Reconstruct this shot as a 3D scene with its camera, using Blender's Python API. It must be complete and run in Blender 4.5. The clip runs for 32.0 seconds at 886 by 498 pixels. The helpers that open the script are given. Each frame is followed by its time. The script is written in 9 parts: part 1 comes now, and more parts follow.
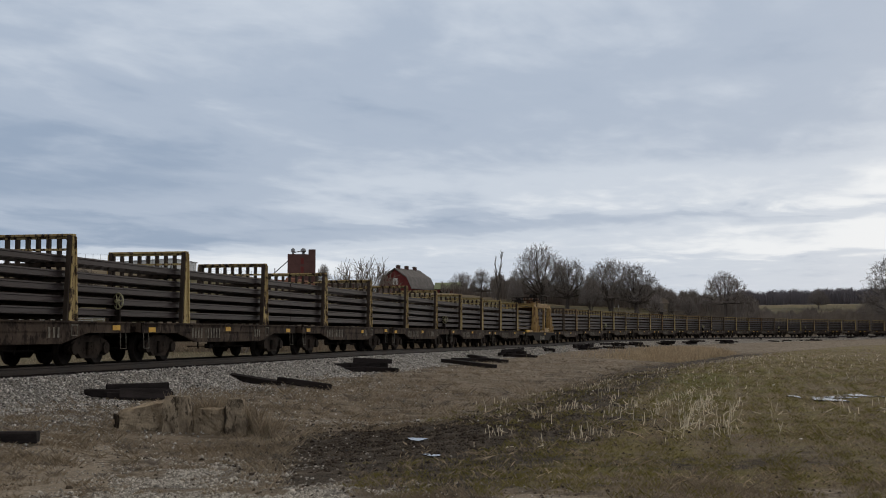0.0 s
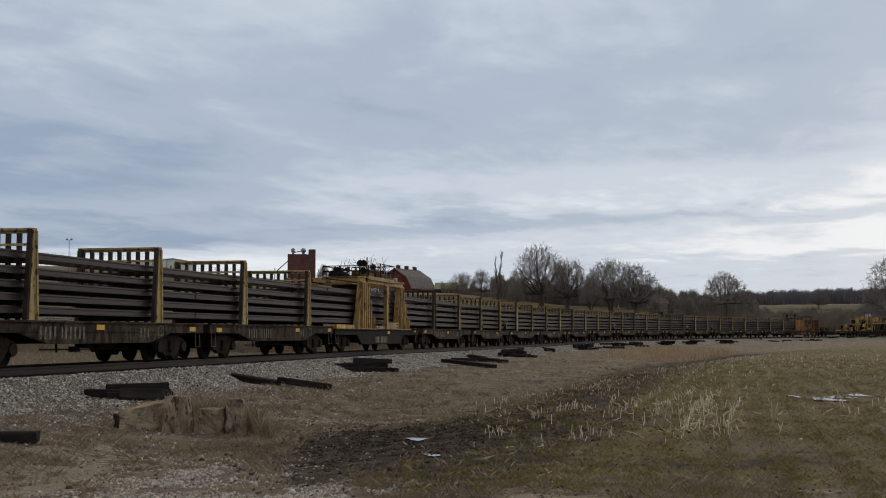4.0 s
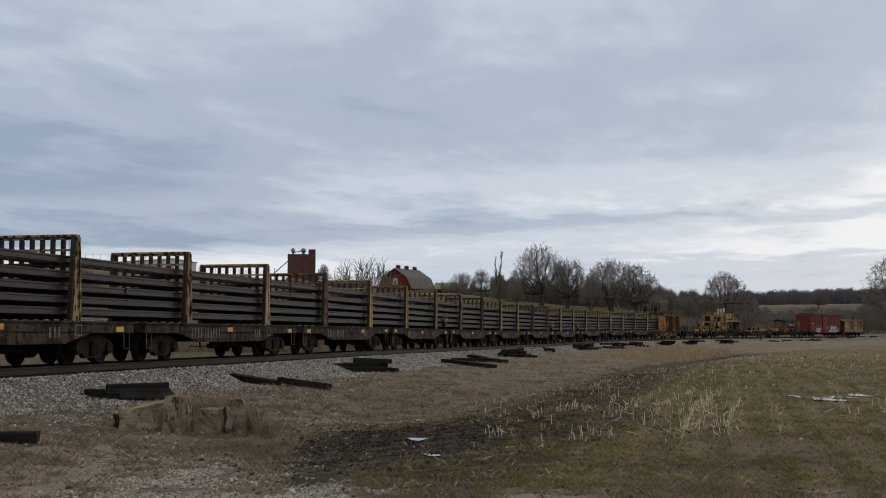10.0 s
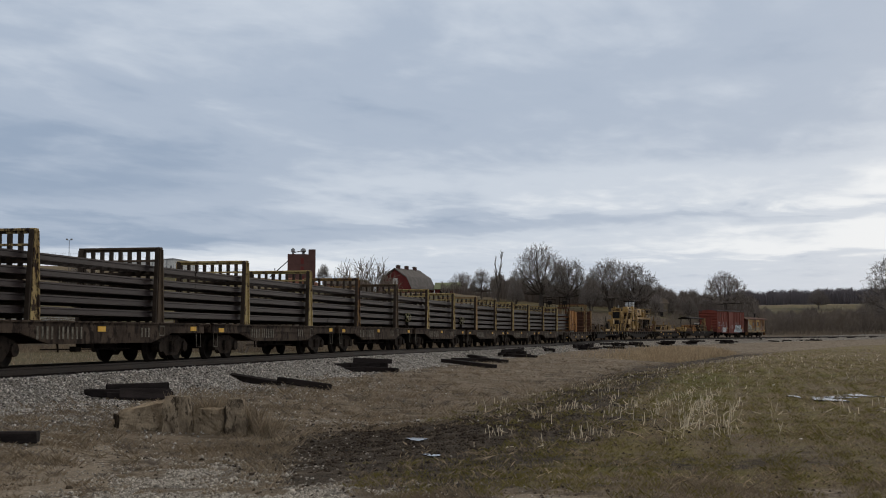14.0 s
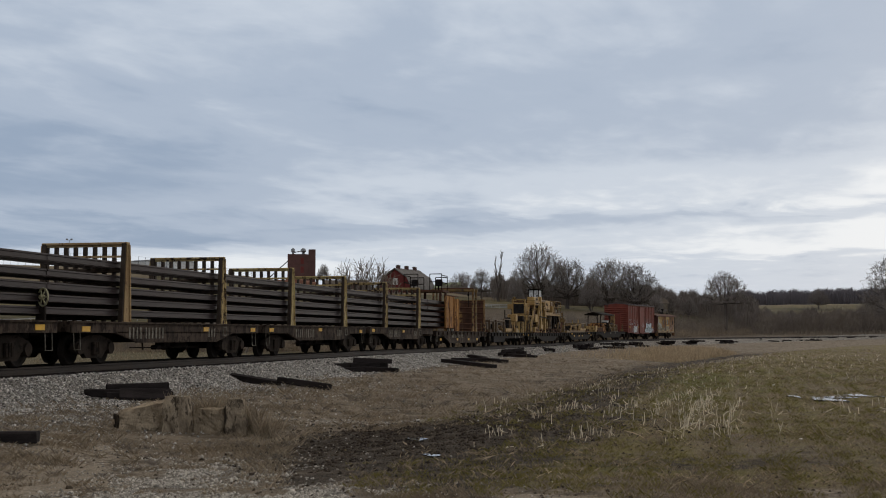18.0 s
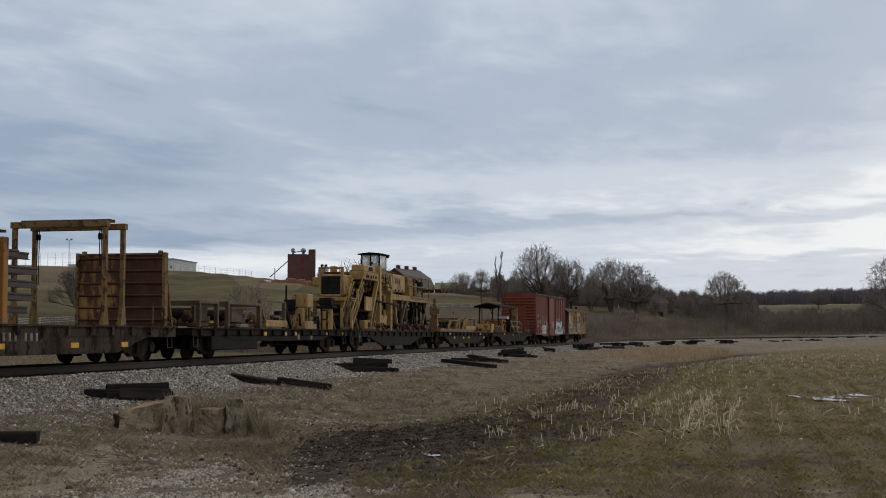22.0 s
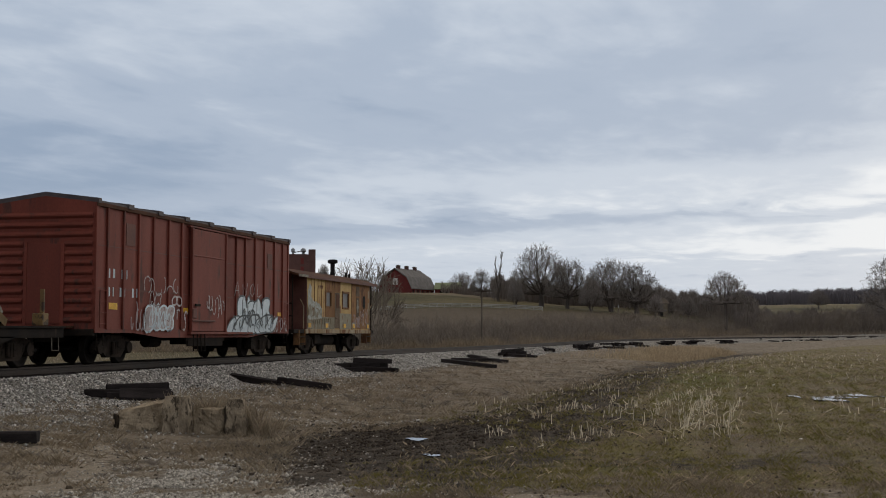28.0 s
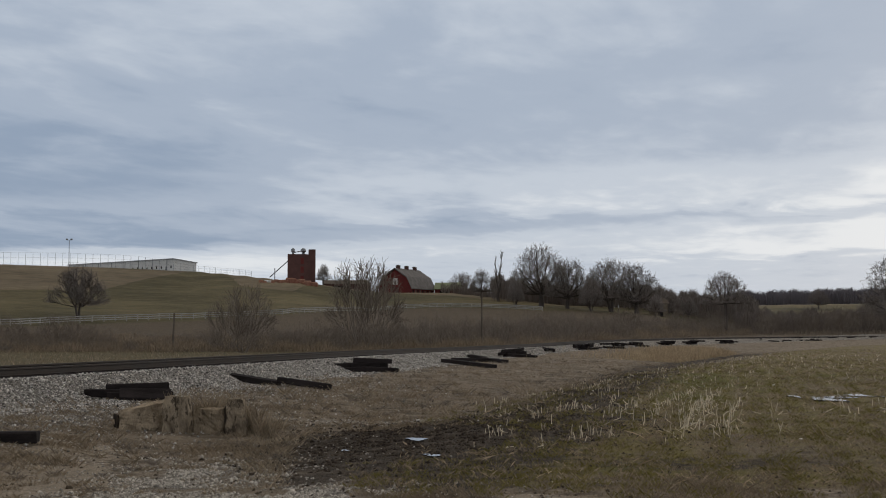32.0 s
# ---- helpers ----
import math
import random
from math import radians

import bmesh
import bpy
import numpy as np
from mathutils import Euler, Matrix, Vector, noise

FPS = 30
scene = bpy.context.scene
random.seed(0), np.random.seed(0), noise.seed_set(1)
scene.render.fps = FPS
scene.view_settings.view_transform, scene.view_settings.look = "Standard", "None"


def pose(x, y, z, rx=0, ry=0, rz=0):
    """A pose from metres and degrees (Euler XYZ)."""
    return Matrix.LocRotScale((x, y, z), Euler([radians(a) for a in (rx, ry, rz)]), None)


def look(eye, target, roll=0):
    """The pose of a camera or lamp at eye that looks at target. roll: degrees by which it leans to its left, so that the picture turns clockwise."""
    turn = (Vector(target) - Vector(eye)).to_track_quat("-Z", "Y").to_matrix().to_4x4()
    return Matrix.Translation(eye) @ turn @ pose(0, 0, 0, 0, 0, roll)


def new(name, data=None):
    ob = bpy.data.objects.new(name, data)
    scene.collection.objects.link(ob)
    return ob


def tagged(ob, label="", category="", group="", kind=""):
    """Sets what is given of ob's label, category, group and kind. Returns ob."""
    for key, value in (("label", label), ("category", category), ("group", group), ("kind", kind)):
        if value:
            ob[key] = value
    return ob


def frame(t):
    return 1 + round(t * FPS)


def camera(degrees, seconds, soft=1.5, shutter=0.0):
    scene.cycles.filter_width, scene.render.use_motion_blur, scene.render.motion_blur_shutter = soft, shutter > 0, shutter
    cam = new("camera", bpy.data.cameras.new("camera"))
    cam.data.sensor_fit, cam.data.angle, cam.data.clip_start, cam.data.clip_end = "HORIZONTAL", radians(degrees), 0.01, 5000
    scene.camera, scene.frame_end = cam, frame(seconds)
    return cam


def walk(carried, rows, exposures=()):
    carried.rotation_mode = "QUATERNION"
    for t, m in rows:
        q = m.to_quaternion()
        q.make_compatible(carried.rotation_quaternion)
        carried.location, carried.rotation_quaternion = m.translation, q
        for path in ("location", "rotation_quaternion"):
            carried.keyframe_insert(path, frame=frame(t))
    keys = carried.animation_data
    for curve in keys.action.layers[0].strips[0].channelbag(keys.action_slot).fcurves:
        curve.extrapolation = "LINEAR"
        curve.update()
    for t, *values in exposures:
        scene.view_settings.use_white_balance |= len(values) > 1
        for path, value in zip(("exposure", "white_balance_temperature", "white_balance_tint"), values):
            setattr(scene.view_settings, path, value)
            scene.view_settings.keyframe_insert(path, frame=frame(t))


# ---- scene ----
cam = camera(38.46, 32.0, soft=1.0)
EYE = (0.0, 0.0, 1.6)
walk(cam, [(0.0, pose(*EYE, 93.805, 0, 0)), (32.0, pose(*EYE, 93.805, 0, 0))],
     exposures=[(0.0, 0.0), (30.4, 0.0), (32.0, -0.12)])
FOC = 2247.4      # focal length over a picture 1568 wide, used to lay out bearings
HORIZON = 590.5

# ---- light ----
world = bpy.data.worlds.new("overcast_sky")
scene.world = world
world.use_nodes = True


def build_sky():
    nt = world.node_tree
    nt.nodes.clear()
    N, L = nt.nodes.new, nt.links.new
    out, bg = N("ShaderNodeOutputWorld"), N("ShaderNodeBackground")
    sky = N("ShaderNodeTexSky")
    sky.sky_type, sky.sun_disc = "NISHITA", False
    sky.sun_elevation, sky.sun_rotation = radians(14), radians(35)
    sky.dust_density, sky.air_density = 2.0, 1.0
    tc = N("ShaderNodeTexCoord")
    sep = N("ShaderNodeSeparateXYZ")
    L(tc.outputs["Generated"], sep.inputs[0])

    def mth(op, a, b=None, clamp=False):
        n = N("ShaderNodeMath")
        n.operation, n.use_clamp = op, clamp
        for i, v in enumerate((a, b)):
            if v is None:
                continue
            if isinstance(v, (int, float)):
                n.inputs[i].default_value = v
            else:
                L(v, n.inputs[i])
        return n.outputs[0]

    up = mth("ADD", mth("MAXIMUM", sep.outputs[2], 0.0), 0.06)
    px, py = mth("DIVIDE", sep.outputs[0], up), mth("DIVIDE", sep.outputs[1], up)
    comb = N("ShaderNodeCombineXYZ")
    # long flat clouds that climb a little to one side
    L(mth("MULTIPLY", mth("SUBTRACT", px, mth("MULTIPLY", py, 0.35)), 1.5), comb.inputs[0])
    L(mth("ADD", py, mth("MULTIPLY", px, 0.4)), comb.inputs[1])

    def clouds(scale, detail, rough, seed, distort):
        n = N("ShaderNodeTexNoise")
        n.noise_dimensions = "4D"
        n.inputs["W"].default_value = seed
        n.inputs["Scale"].default_value, n.inputs["Detail"].default_value = scale, detail
        n.inputs["Roughness"].default_value, n.inputs["Distortion"].default_value = rough, distort
        L(comb.outputs[0], n.inputs["Vector"])
        return n.outputs[0]

    def ramp(fac, stops):
        r = N("ShaderNodeValToRGB")
        r.color_ramp.interpolation = "EASE"
        while len(r.color_ramp.elements) < len(stops):
            r.color_ramp.elements.new(0.5)
        for e, (p, c) in zip(r.color_ramp.elements, stops):
            e.position, e.color = p, (*c, 1)
        L(fac, r.inputs[0])
        return r.outputs[0]

    def mix(fac, a, b, mode="MIX"):
        m = N("ShaderNodeMix")
        m.data_type, m.blend_type = "RGBA", mode
        for sock, v in ((m.inputs[0], fac), (m.inputs[6], a), (m.inputs[7], b)):
            if isinstance(v, (int, float)):
                sock.default_value = v
            elif isinstance(v, tuple):
                sock.default_value = (*v, 1)
            else:
                L(v, sock)
        return m.outputs[2]

    # how thin the cloud is at each height, over three bearings
    flat = mth("SQRT", mth("ADD", mth("MULTIPLY", sep.outputs[0], sep.outputs[0]), mth("ADD", mth("MULTIPLY", sep.outputs[1], sep.outputs[1]), 0.0001)))
    side = mth("DIVIDE", sep.outputs[0], mth("MAXIMUM", sep.outputs[1], 0.25))
    big, mid, fine = clouds(0.45, 4, 0.5, 3.1, 0.3), clouds(1.35, 5, 0.52, 8.7, 0.6), clouds(4.6, 4, 0.55, 5.2, 0.3)
    shift = mth("MULTIPLY", mth("SUBTRACT", mid, 0.5), 0.042)
    high = mth("SUBTRACT", mth("ADD", mth("DIVIDE", mth("MAXIMUM", sep.outputs[2], 0.0), flat), mth("MULTIPLY", shift, mth("MULTIPLY", sep.outputs[2], 9.0, True))), mth("MULTIPLY", side, 0.02))

    def layers(stops):
        return ramp(mth("MULTIPLY", high, 3.3, True), [(3.3 * p, (v, v, v)) for p, v in stops])
    one = layers([(0.035, 0.90), (0.058, 0.92), (0.066, 0.74), (0.074, 0.24), (0.092, 0.30), (0.102, 0.40), (0.118, 0.27), (0.145, 0.28), (0.175, 0.44), (0.215, 0.60), (0.27, 0.64)])
    two = layers([(0.035, 0.72), (0.066, 0.80), (0.076, 0.58), (0.083, 0.38), (0.092, 0.60), (0.115, 0.72), (0.135, 0.56), (0.155, 0.50), (0.18, 0.42), (0.22, 0.52), (0.27, 0.60)])
    three = layers([(0.03, 0.74), (0.05, 0.62), (0.062, 0.86), (0.076, 0.84), (0.086, 0.54), (0.098, 0.80), (0.115, 0.76), (0.138, 0.54), (0.17, 0.50), (0.185, 0.54), (0.205, 0.42), (0.27, 0.50)])
    thin = mix(mth("MULTIPLY", mth("ADD", side, 0.22), 5.0, True), one, two)
    thin = mix(mth("MULTIPLY", mth("SUBTRACT", side, 0.02), 5.0, True), thin, three)
    # the thinnest cloud, towards the hidden sun
    dot = N("ShaderNodeVectorMath")
    dot.operation = "DOT_PRODUCT"
    L(tc.outputs["Generated"], dot.inputs[0])
    dot.inputs[1].default_value = (0.345, 0.934, 0.09)
    glow = mth("POWER", mth("MAXIMUM", dot.outputs["Value"], 0.0), 1100.0)
    ripple = mth("ADD", mth("MULTIPLY", mth("SUBTRACT", big, 0.5), 0.55), mth("ADD", mth("MULTIPLY", mth("SUBTRACT", mid, 0.5), 0.54), mth("MULTIPLY", mth("SUBTRACT", fine, 0.5), 0.2)))
    body = mth("ADD", thin, mth("ADD", ripple, mth("ADD", mth("MULTIPLY", glow, 0.26), 0.05)), True)
    bright = ramp(body, [(0.0, (0.245, 0.325, 0.455)), (0.25, (0.315, 0.395, 0.52)), (0.5, (0.425, 0.498, 0.612)), (0.75, (0.585, 0.648, 0.738)), (1.0, (0.82, 0.855, 0.895))])
    # the even overcast overhead is whiter than the streaked sky low down
    over = mth("MULTIPLY", mth("SUBTRACT", sep.outputs[2], 0.27), 3.5, clamp=True)
    bright = mix(over, bright, (0.56, 0.53, 0.50))
    clear = N("ShaderNodeVectorMath")
    clear.operation = "SCALE"
    clear.inputs["Scale"].default_value = 0.06
    L(sky.outputs[0], clear.inputs[0])
    total = mix(0.05, bright, clear.outputs[0])
    L(total, bg.inputs[0])
    bg.inputs[1].default_value = 1.0
    L(bg.outputs[0], out.inputs[0])


build_sky()
sun = new("sun", bpy.data.lights.new("sun", "SUN"))
sun.data.energy, sun.data.angle, sun.data.color = 0.7, radians(25), (1.0, 0.92, 0.82)
sun.matrix_world = look((0, 0, 0), (-0.56, -0.78, -0.34))

# ---- materials ----
MATS = {}


def mat(name, c1, c2, scale=6.0, rough=0.8, metal=0.0, bump=0.25, fine=60.0, c3=None, spot=0.55, vary=0.12, stretch=(1, 1, 1), coords="Object"):
    """Two colours mixed by broad noise, grain, an optional third colour in patches, and a little change from piece to piece."""
    if name in MATS:
        return MATS[name]
    m = bpy.data.materials.new(name)
    m.use_nodes = True
    nt = m.node_tree
    N, L = nt.nodes.new, nt.links.new
    b = nt.nodes["Principled BSDF"]
    tc, info, mp = N("ShaderNodeTexCoord"), N("ShaderNodeObjectInfo"), N("ShaderNodeMapping")
    mp.inputs["Scale"].default_value = stretch
    add = N("ShaderNodeVectorMath")
    add.operation = "ADD"
    rnd = N("ShaderNodeMath")
    rnd.operation = "MULTIPLY"
    rnd.inputs[1].default_value = 37.0
    L(info.outputs["Random"], rnd.inputs[0])
    L(tc.outputs[coords], mp.inputs[0])
    L(mp.outputs[0], add.inputs[0])
    L(rnd.outputs[0], add.inputs[1])

    def noise_tex(s, d=5.0, r=0.6):
        n = N("ShaderNodeTexNoise")
        n.inputs["Scale"].default_value, n.inputs["Detail"].default_value, n.inputs["Roughness"].default_value = s, d, r
        L(add.outputs[0], n.inputs["Vector"])
        return n.outputs[0]

    def span(src, a, z):
        r = N("ShaderNodeMapRange")
        r.inputs[1].default_value, r.inputs[2].default_value = a, z
        L(src, r.inputs[0])
        return r.outputs[0]

    def mix(fac, a, c, mode="MIX"):
        n = N("ShaderNodeMix")
        n.data_type, n.blend_type = "RGBA", mode
        for sock, v in ((n.inputs[0], fac), (n.inputs[6], a), (n.inputs[7], c)):
            if isinstance(v, (int, float)):
                sock.default_value = v
            elif isinstance(v, tuple):
                sock.default_value = (*v, 1)
            else:
                L(v, sock)
        return n.outputs[2]

    big, small = noise_tex(scale), noise_tex(fine, 3.0)
    col = mix(span(big, 0.35, 0.65), c1, c2)
    if c3:
        col = mix(span(noise_tex(scale * 1.7 + 0.37, 8.0, 0.68), spot, spot + 0.07), col, c3)
    grain = N("ShaderNodeMapRange")
    grain.inputs[1].default_value, grain.inputs[2].default_value = 0.25, 0.75
    grain.inputs[3].default_value, grain.inputs[4].default_value = 0.78, 1.22
    L(small, grain.inputs[0])
    pc = N("ShaderNodeMapRange")
    pc.inputs[3].default_value, pc.inputs[4].default_value = 1 - vary, 1 + vary
    L(info.outputs["Random"], pc.inputs[0])
    mul = N("ShaderNodeMath")
    mul.operation = "MULTIPLY"
    L(grain.outputs[0], mul.inputs[0])
    L(pc.outputs[0], mul.inputs[1])
    sc = N("ShaderNodeVectorMath")
    sc.operation = "SCALE"
    L(col, sc.inputs[0])
    L(mul.outputs[0], sc.inputs["Scale"])
    L(sc.outputs[0], b.inputs["Base Color"])
    rr = N("ShaderNodeMapRange")
    rr.inputs[3].default_value, rr.inputs[4].default_value = max(0.05, rough - 0.12), min(1.0, rough + 0.12)
    L(big, rr.inputs[0])
    L(rr.outputs[0], b.inputs["Roughness"])
    b.inputs["Metallic"].default_value = metal
    b.inputs["Specular IOR Level"].default_value = 0.06 if rough >= 0.8 else 0.25
    if bump:
        bp = N("ShaderNodeBump")
        bp.inputs["Strength"].default_value, bp.inputs["Distance"].default_value = bump, 0.01
        L(small, bp.inputs["Height"])
        L(bp.outputs[0], b.inputs["Normal"])
    MATS[name] = m
    return m


STEEL_DARK = mat("dark_grimy_steel", (0.011, 0.009, 0.008), (0.024, 0.018, 0.014), 2.5, 0.88, 0.0, c3=(0.035, 0.021, 0.014), spot=0.6)
BOGIE_STEEL = mat("dusty_bogie_steel", (0.02, 0.0155, 0.0125), (0.042, 0.031, 0.024), 3, 0.9, c3=(0.012, 0.0095, 0.008), spot=0.55)
WHEEL = mat("worn_wheel_steel", (0.009, 0.0075, 0.0065), (0.02, 0.0155, 0.0125), 5, 0.85, 0.0)
RAIL_NEW = mat("new_rail_steel", (0.021, 0.0142, 0.0138), (0.044, 0.031, 0.0292), 1.2, 0.6, 0.0, c3=(0.062, 0.040, 0.031), spot=0.63, stretch=(0.25, 1, 1))
RAIL_TRACK = mat("rusty_track_rail", (0.019, 0.0135, 0.0105), (0.037, 0.025, 0.018), 1.5, 0.7, 0.1, stretch=(0.3, 1, 1))
SILL = mat("grimy_flatcar_sill", (0.034, 0.024, 0.018), (0.088, 0.065, 0.049), 1.9, 0.85, 0.0, c3=(0.02, 0.014, 0.0115), spot=0.5, stretch=(1, 1, 0.6))
SILL_BLACK = mat("black_flatcar_sill", (0.009, 0.0076, 0.0072), (0.021, 0.0165, 0.0135), 1.8, 0.8, 0.0, c3=(0.045, 0.03, 0.02), spot=0.6, stretch=(1, 1, 0.4))
RACK_INNER = mat("grimy_rack_divider", (0.034, 0.026, 0.021), (0.062, 0.047, 0.037), 2.4, 0.85, c3=(0.12, 0.09, 0.05), spot=0.66)
DECK = mat("worn_wood_deck", (0.06, 0.05, 0.04), (0.11, 0.09, 0.07), 4, 0.9)
RACK_YELLOW = mat("chipped_yellow_rack_paint", (0.44, 0.345, 0.15), (0.30, 0.21, 0.085), 3.2, 0.75, c3=(0.085, 0.045, 0.027), spot=0.535, stretch=(1, 1, 0.6))
RACK_CHIPPED = mat("badly_chipped_rack_paint", (0.42, 0.32, 0.15), (0.31, 0.215, 0.10), 3.6, 0.8, c3=(0.04, 0.027, 0.021), spot=0.485, stretch=(1, 1, 0.55))
RACK_TAN = mat("sun_faded_rack_paint", (0.36, 0.255, 0.135), (0.27, 0.175, 0.09), 2.6, 0.8, c3=(0.11, 0.062, 0.038), spot=0.57, stretch=(1, 1, 0.5))
RACK_RUST = mat("rusty_rack_paint", (0.16, 0.085, 0.045), (0.26, 0.17, 0.075), 2.6, 0.8, c3=(0.05, 0.035, 0.028), spot=0.5, stretch=(1, 1, 0.6))
RACK_DARK = mat("dark_rack_steel", (0.06, 0.043, 0.032), (0.11, 0.08, 0.055), 2.4, 0.8, c3=(0.26, 0.2, 0.09), spot=0.64)
MACHINE = mat("weathered_machine_yellow", (0.39, 0.258, 0.094), (0.27, 0.166, 0.06), 1.6, 0.7, c3=(0.13, 0.066, 0.028), spot=0.535, stretch=(1, 1, 0.5))
MACHINE_WORN = mat("worn_machine_yellow", (0.33, 0.22, 0.085), (0.21, 0.135, 0.055), 1.9, 0.75, c3=(0.075, 0.045, 0.026), spot=0.5, stretch=(1, 1, 0.5))
MACHINE_GRIME = mat("oil_blackened_machine_yellow", (0.11, 0.072, 0.036), (0.062, 0.042, 0.026), 2.0, 0.7, c3=(0.20, 0.135, 0.055), spot=0.62)
MACHINE_DULL = mat("oily_machine_yellow", (0.20, 0.125, 0.047), (0.11, 0.068, 0.03), 2.2, 0.7, c3=(0.045, 0.03, 0.02), spot=0.52)
RUST_BOX = mat("rusted_orange_steel", (0.30, 0.14, 0.052), (0.40, 0.215, 0.075), 1.0, 0.8, c3=(0.11, 0.05, 0.03), spot=0.5, stretch=(1, 1, 0.4))
RUST_PATCH = mat("rust_patched_steel", (0.20, 0.11, 0.045), (0.28, 0.165, 0.062), 1.0, 0.85, c3=(0.075, 0.04, 0.028), spot=0.46, stretch=(1, 1, 0.35))
RUST_DARK = mat("dark_rust_steel", (0.062, 0.033, 0.023), (0.11, 0.055, 0.035), 1.6, 0.85, c3=(0.05, 0.032, 0.026), spot=0.58, stretch=(1, 1, 0.4))
BOXCAR_RED = mat("faded_boxcar_red", (0.172, 0.039, 0.025), (0.125, 0.031, 0.021), 0.9, 0.75, c3=(0.075, 0.028, 0.021), spot=0.56, stretch=(1, 1, 0.22))
CABOOSE_YELLOW = mat("caboose_yellow", (0.45, 0.30, 0.105), (0.34, 0.205, 0.07), 1.3, 0.75, c3=(0.21, 0.095, 0.04), spot=0.56, stretch=(1, 1, 0.22))
CABOOSE_RUST = mat("caboose_rust", (0.165, 0.082, 0.04), (0.245, 0.135, 0.06), 1.4, 0.8, c3=(0.10, 0.05, 0.03), spot=0.54, stretch=(1, 1, 0.3))
CABOOSE_GREY = mat("caboose_grey_green", (0.27, 0.25, 0.19), (0.20, 0.175, 0.125), 2.2, 0.85, c3=(0.16, 0.085, 0.045), spot=0.56, stretch=(1, 1, 0.5))
CABOOSE_DIM = mat("caboose_dim_lettering", (0.19, 0.165, 0.115), (0.15, 0.125, 0.085), 4, 0.85)
CABOOSE_BLANK = mat("caboose_bare_plate", (0.10, 0.072, 0.05), (0.16, 0.12, 0.085), 2.0, 0.85, c3=(0.065, 0.042, 0.03), spot=0.55)
CABOOSE_DARK = mat("caboose_end_maroon", (0.10, 0.04, 0.032), (0.14, 0.06, 0.045), 2, 0.75)
CABOOSE_PALE = mat("caboose_pale_band", (0.33, 0.28, 0.20), (0.24, 0.17, 0.09), 1.8, 0.8, c3=(0.15, 0.07, 0.035), spot=0.52, stretch=(1, 1, 0.3))
PAINT_WHITE = mat("spray_paint_white", (0.56, 0.63, 0.66), (0.42, 0.49, 0.52), 3, 0.6)
PAINT_TEAL = mat("faded_pale_spray_paint", (0.40, 0.43, 0.40), (0.28, 0.285, 0.24), 5, 0.7, c3=(0.30, 0.20, 0.09), spot=0.57)
PAINT_FADED = mat("faded_spray_paint", (0.46, 0.43, 0.42), (0.30, 0.24, 0.23), 5, 0.7, c3=(0.17, 0.06, 0.045), spot=0.56)
PAINT_GREY = mat("spray_paint_grey", (0.045, 0.055, 0.062), (0.085, 0.098, 0.105), 3, 0.6)
LETTER = mat("faded_white_lettering", (0.33, 0.31, 0.26), (0.14, 0.125, 0.10), 9, 0.8)
ROOF_DARK = mat("dark_boxcar_roof", (0.045, 0.038, 0.042), (0.09, 0.072, 0.072), 2, 0.7)
PAINT_MAUVE = mat("spray_paint_thin", (0.22, 0.17, 0.17), (0.30, 0.25, 0.25), 3, 0.7)
LETTER_DIM = mat("worn_grey_lettering", (0.22, 0.20, 0.165), (0.08, 0.07, 0.055), 9, 0.85)
REFLECT_PALE = mat("pale_yellow_wheel_paint", (0.42, 0.40, 0.25), (0.30, 0.27, 0.16), 6, 0.7)
REFLECTOR = mat("yellow_reflector", (0.66, 0.37, 0.018), (0.48, 0.26, 0.016), 5, 0.5)
TIE = mat("creosoted_timber", (0.016, 0.0132, 0.013), (0.036, 0.030, 0.029), 3, 0.9, c3=(0.07, 0.054, 0.042), spot=0.68, stretch=(0.3, 1, 1))
STONE = mat("limestone_ballast", (0.25, 0.234, 0.213), (0.46, 0.437, 0.403), 9, 0.9, vary=0.3)
SHRUB_WOOD = mat("brown_shrub_wood", (0.16, 0.133, 0.11), (0.23, 0.193, 0.158), 2, 0.9)
BARK = mat("bare_bark", (0.072, 0.061, 0.054), (0.115, 0.098, 0.086), 3, 0.9)
TWIG = mat("bare_twigs", (0.18, 0.157, 0.143), (0.25, 0.22, 0.197), 2, 0.9)
BRUSH = mat("dead_brush_stems", (0.125, 0.104, 0.085), (0.20, 0.166, 0.134), 2, 0.9)
STRAW = mat("dead_grass", (0.235, 0.183, 0.125), (0.35, 0.283, 0.20), 0.6, 0.9, vary=0.2)
STRAW_PALE = mat("pale_tall_grass", (0.36, 0.27, 0.17), (0.47, 0.37, 0.245), 0.6, 0.9)
STALK = mat("corn_stubble", (0.58, 0.49, 0.35), (0.76, 0.67, 0.51), 0.8, 0.85)
GREEN = mat("winter_green_blades", (0.16, 0.138, 0.042), (0.225, 0.19, 0.07), 0.5, 0.9)
BARN_RED = mat("barn_red_boards", (0.14, 0.034, 0.031), (0.105, 0.028, 0.027), 0.6, 0.85, stretch=(1, 1, 0.3))
BARN_SHINGLE = mat("weathered_grey_shingles", (0.13, 0.12, 0.113), (0.19, 0.176, 0.165), 0.5, 0.85)
SHINGLE = mat("grey_brown_shingles", (0.105, 0.085, 0.068), (0.145, 0.12, 0.098), 0.5, 0.9)
ROOF_GREEN = mat("green_shed_roof", (0.20, 0.235, 0.13), (0.25, 0.28, 0.17), 0.5, 0.7)
SILO_BROWN = mat("brown_tower_cladding", (0.10, 0.055, 0.049), (0.13, 0.068, 0.06), 0.4, 0.85)
SILO_RED = mat("red_tower_panel", (0.19, 0.045, 0.04), (0.15, 0.045, 0.04), 0.5, 0.8)
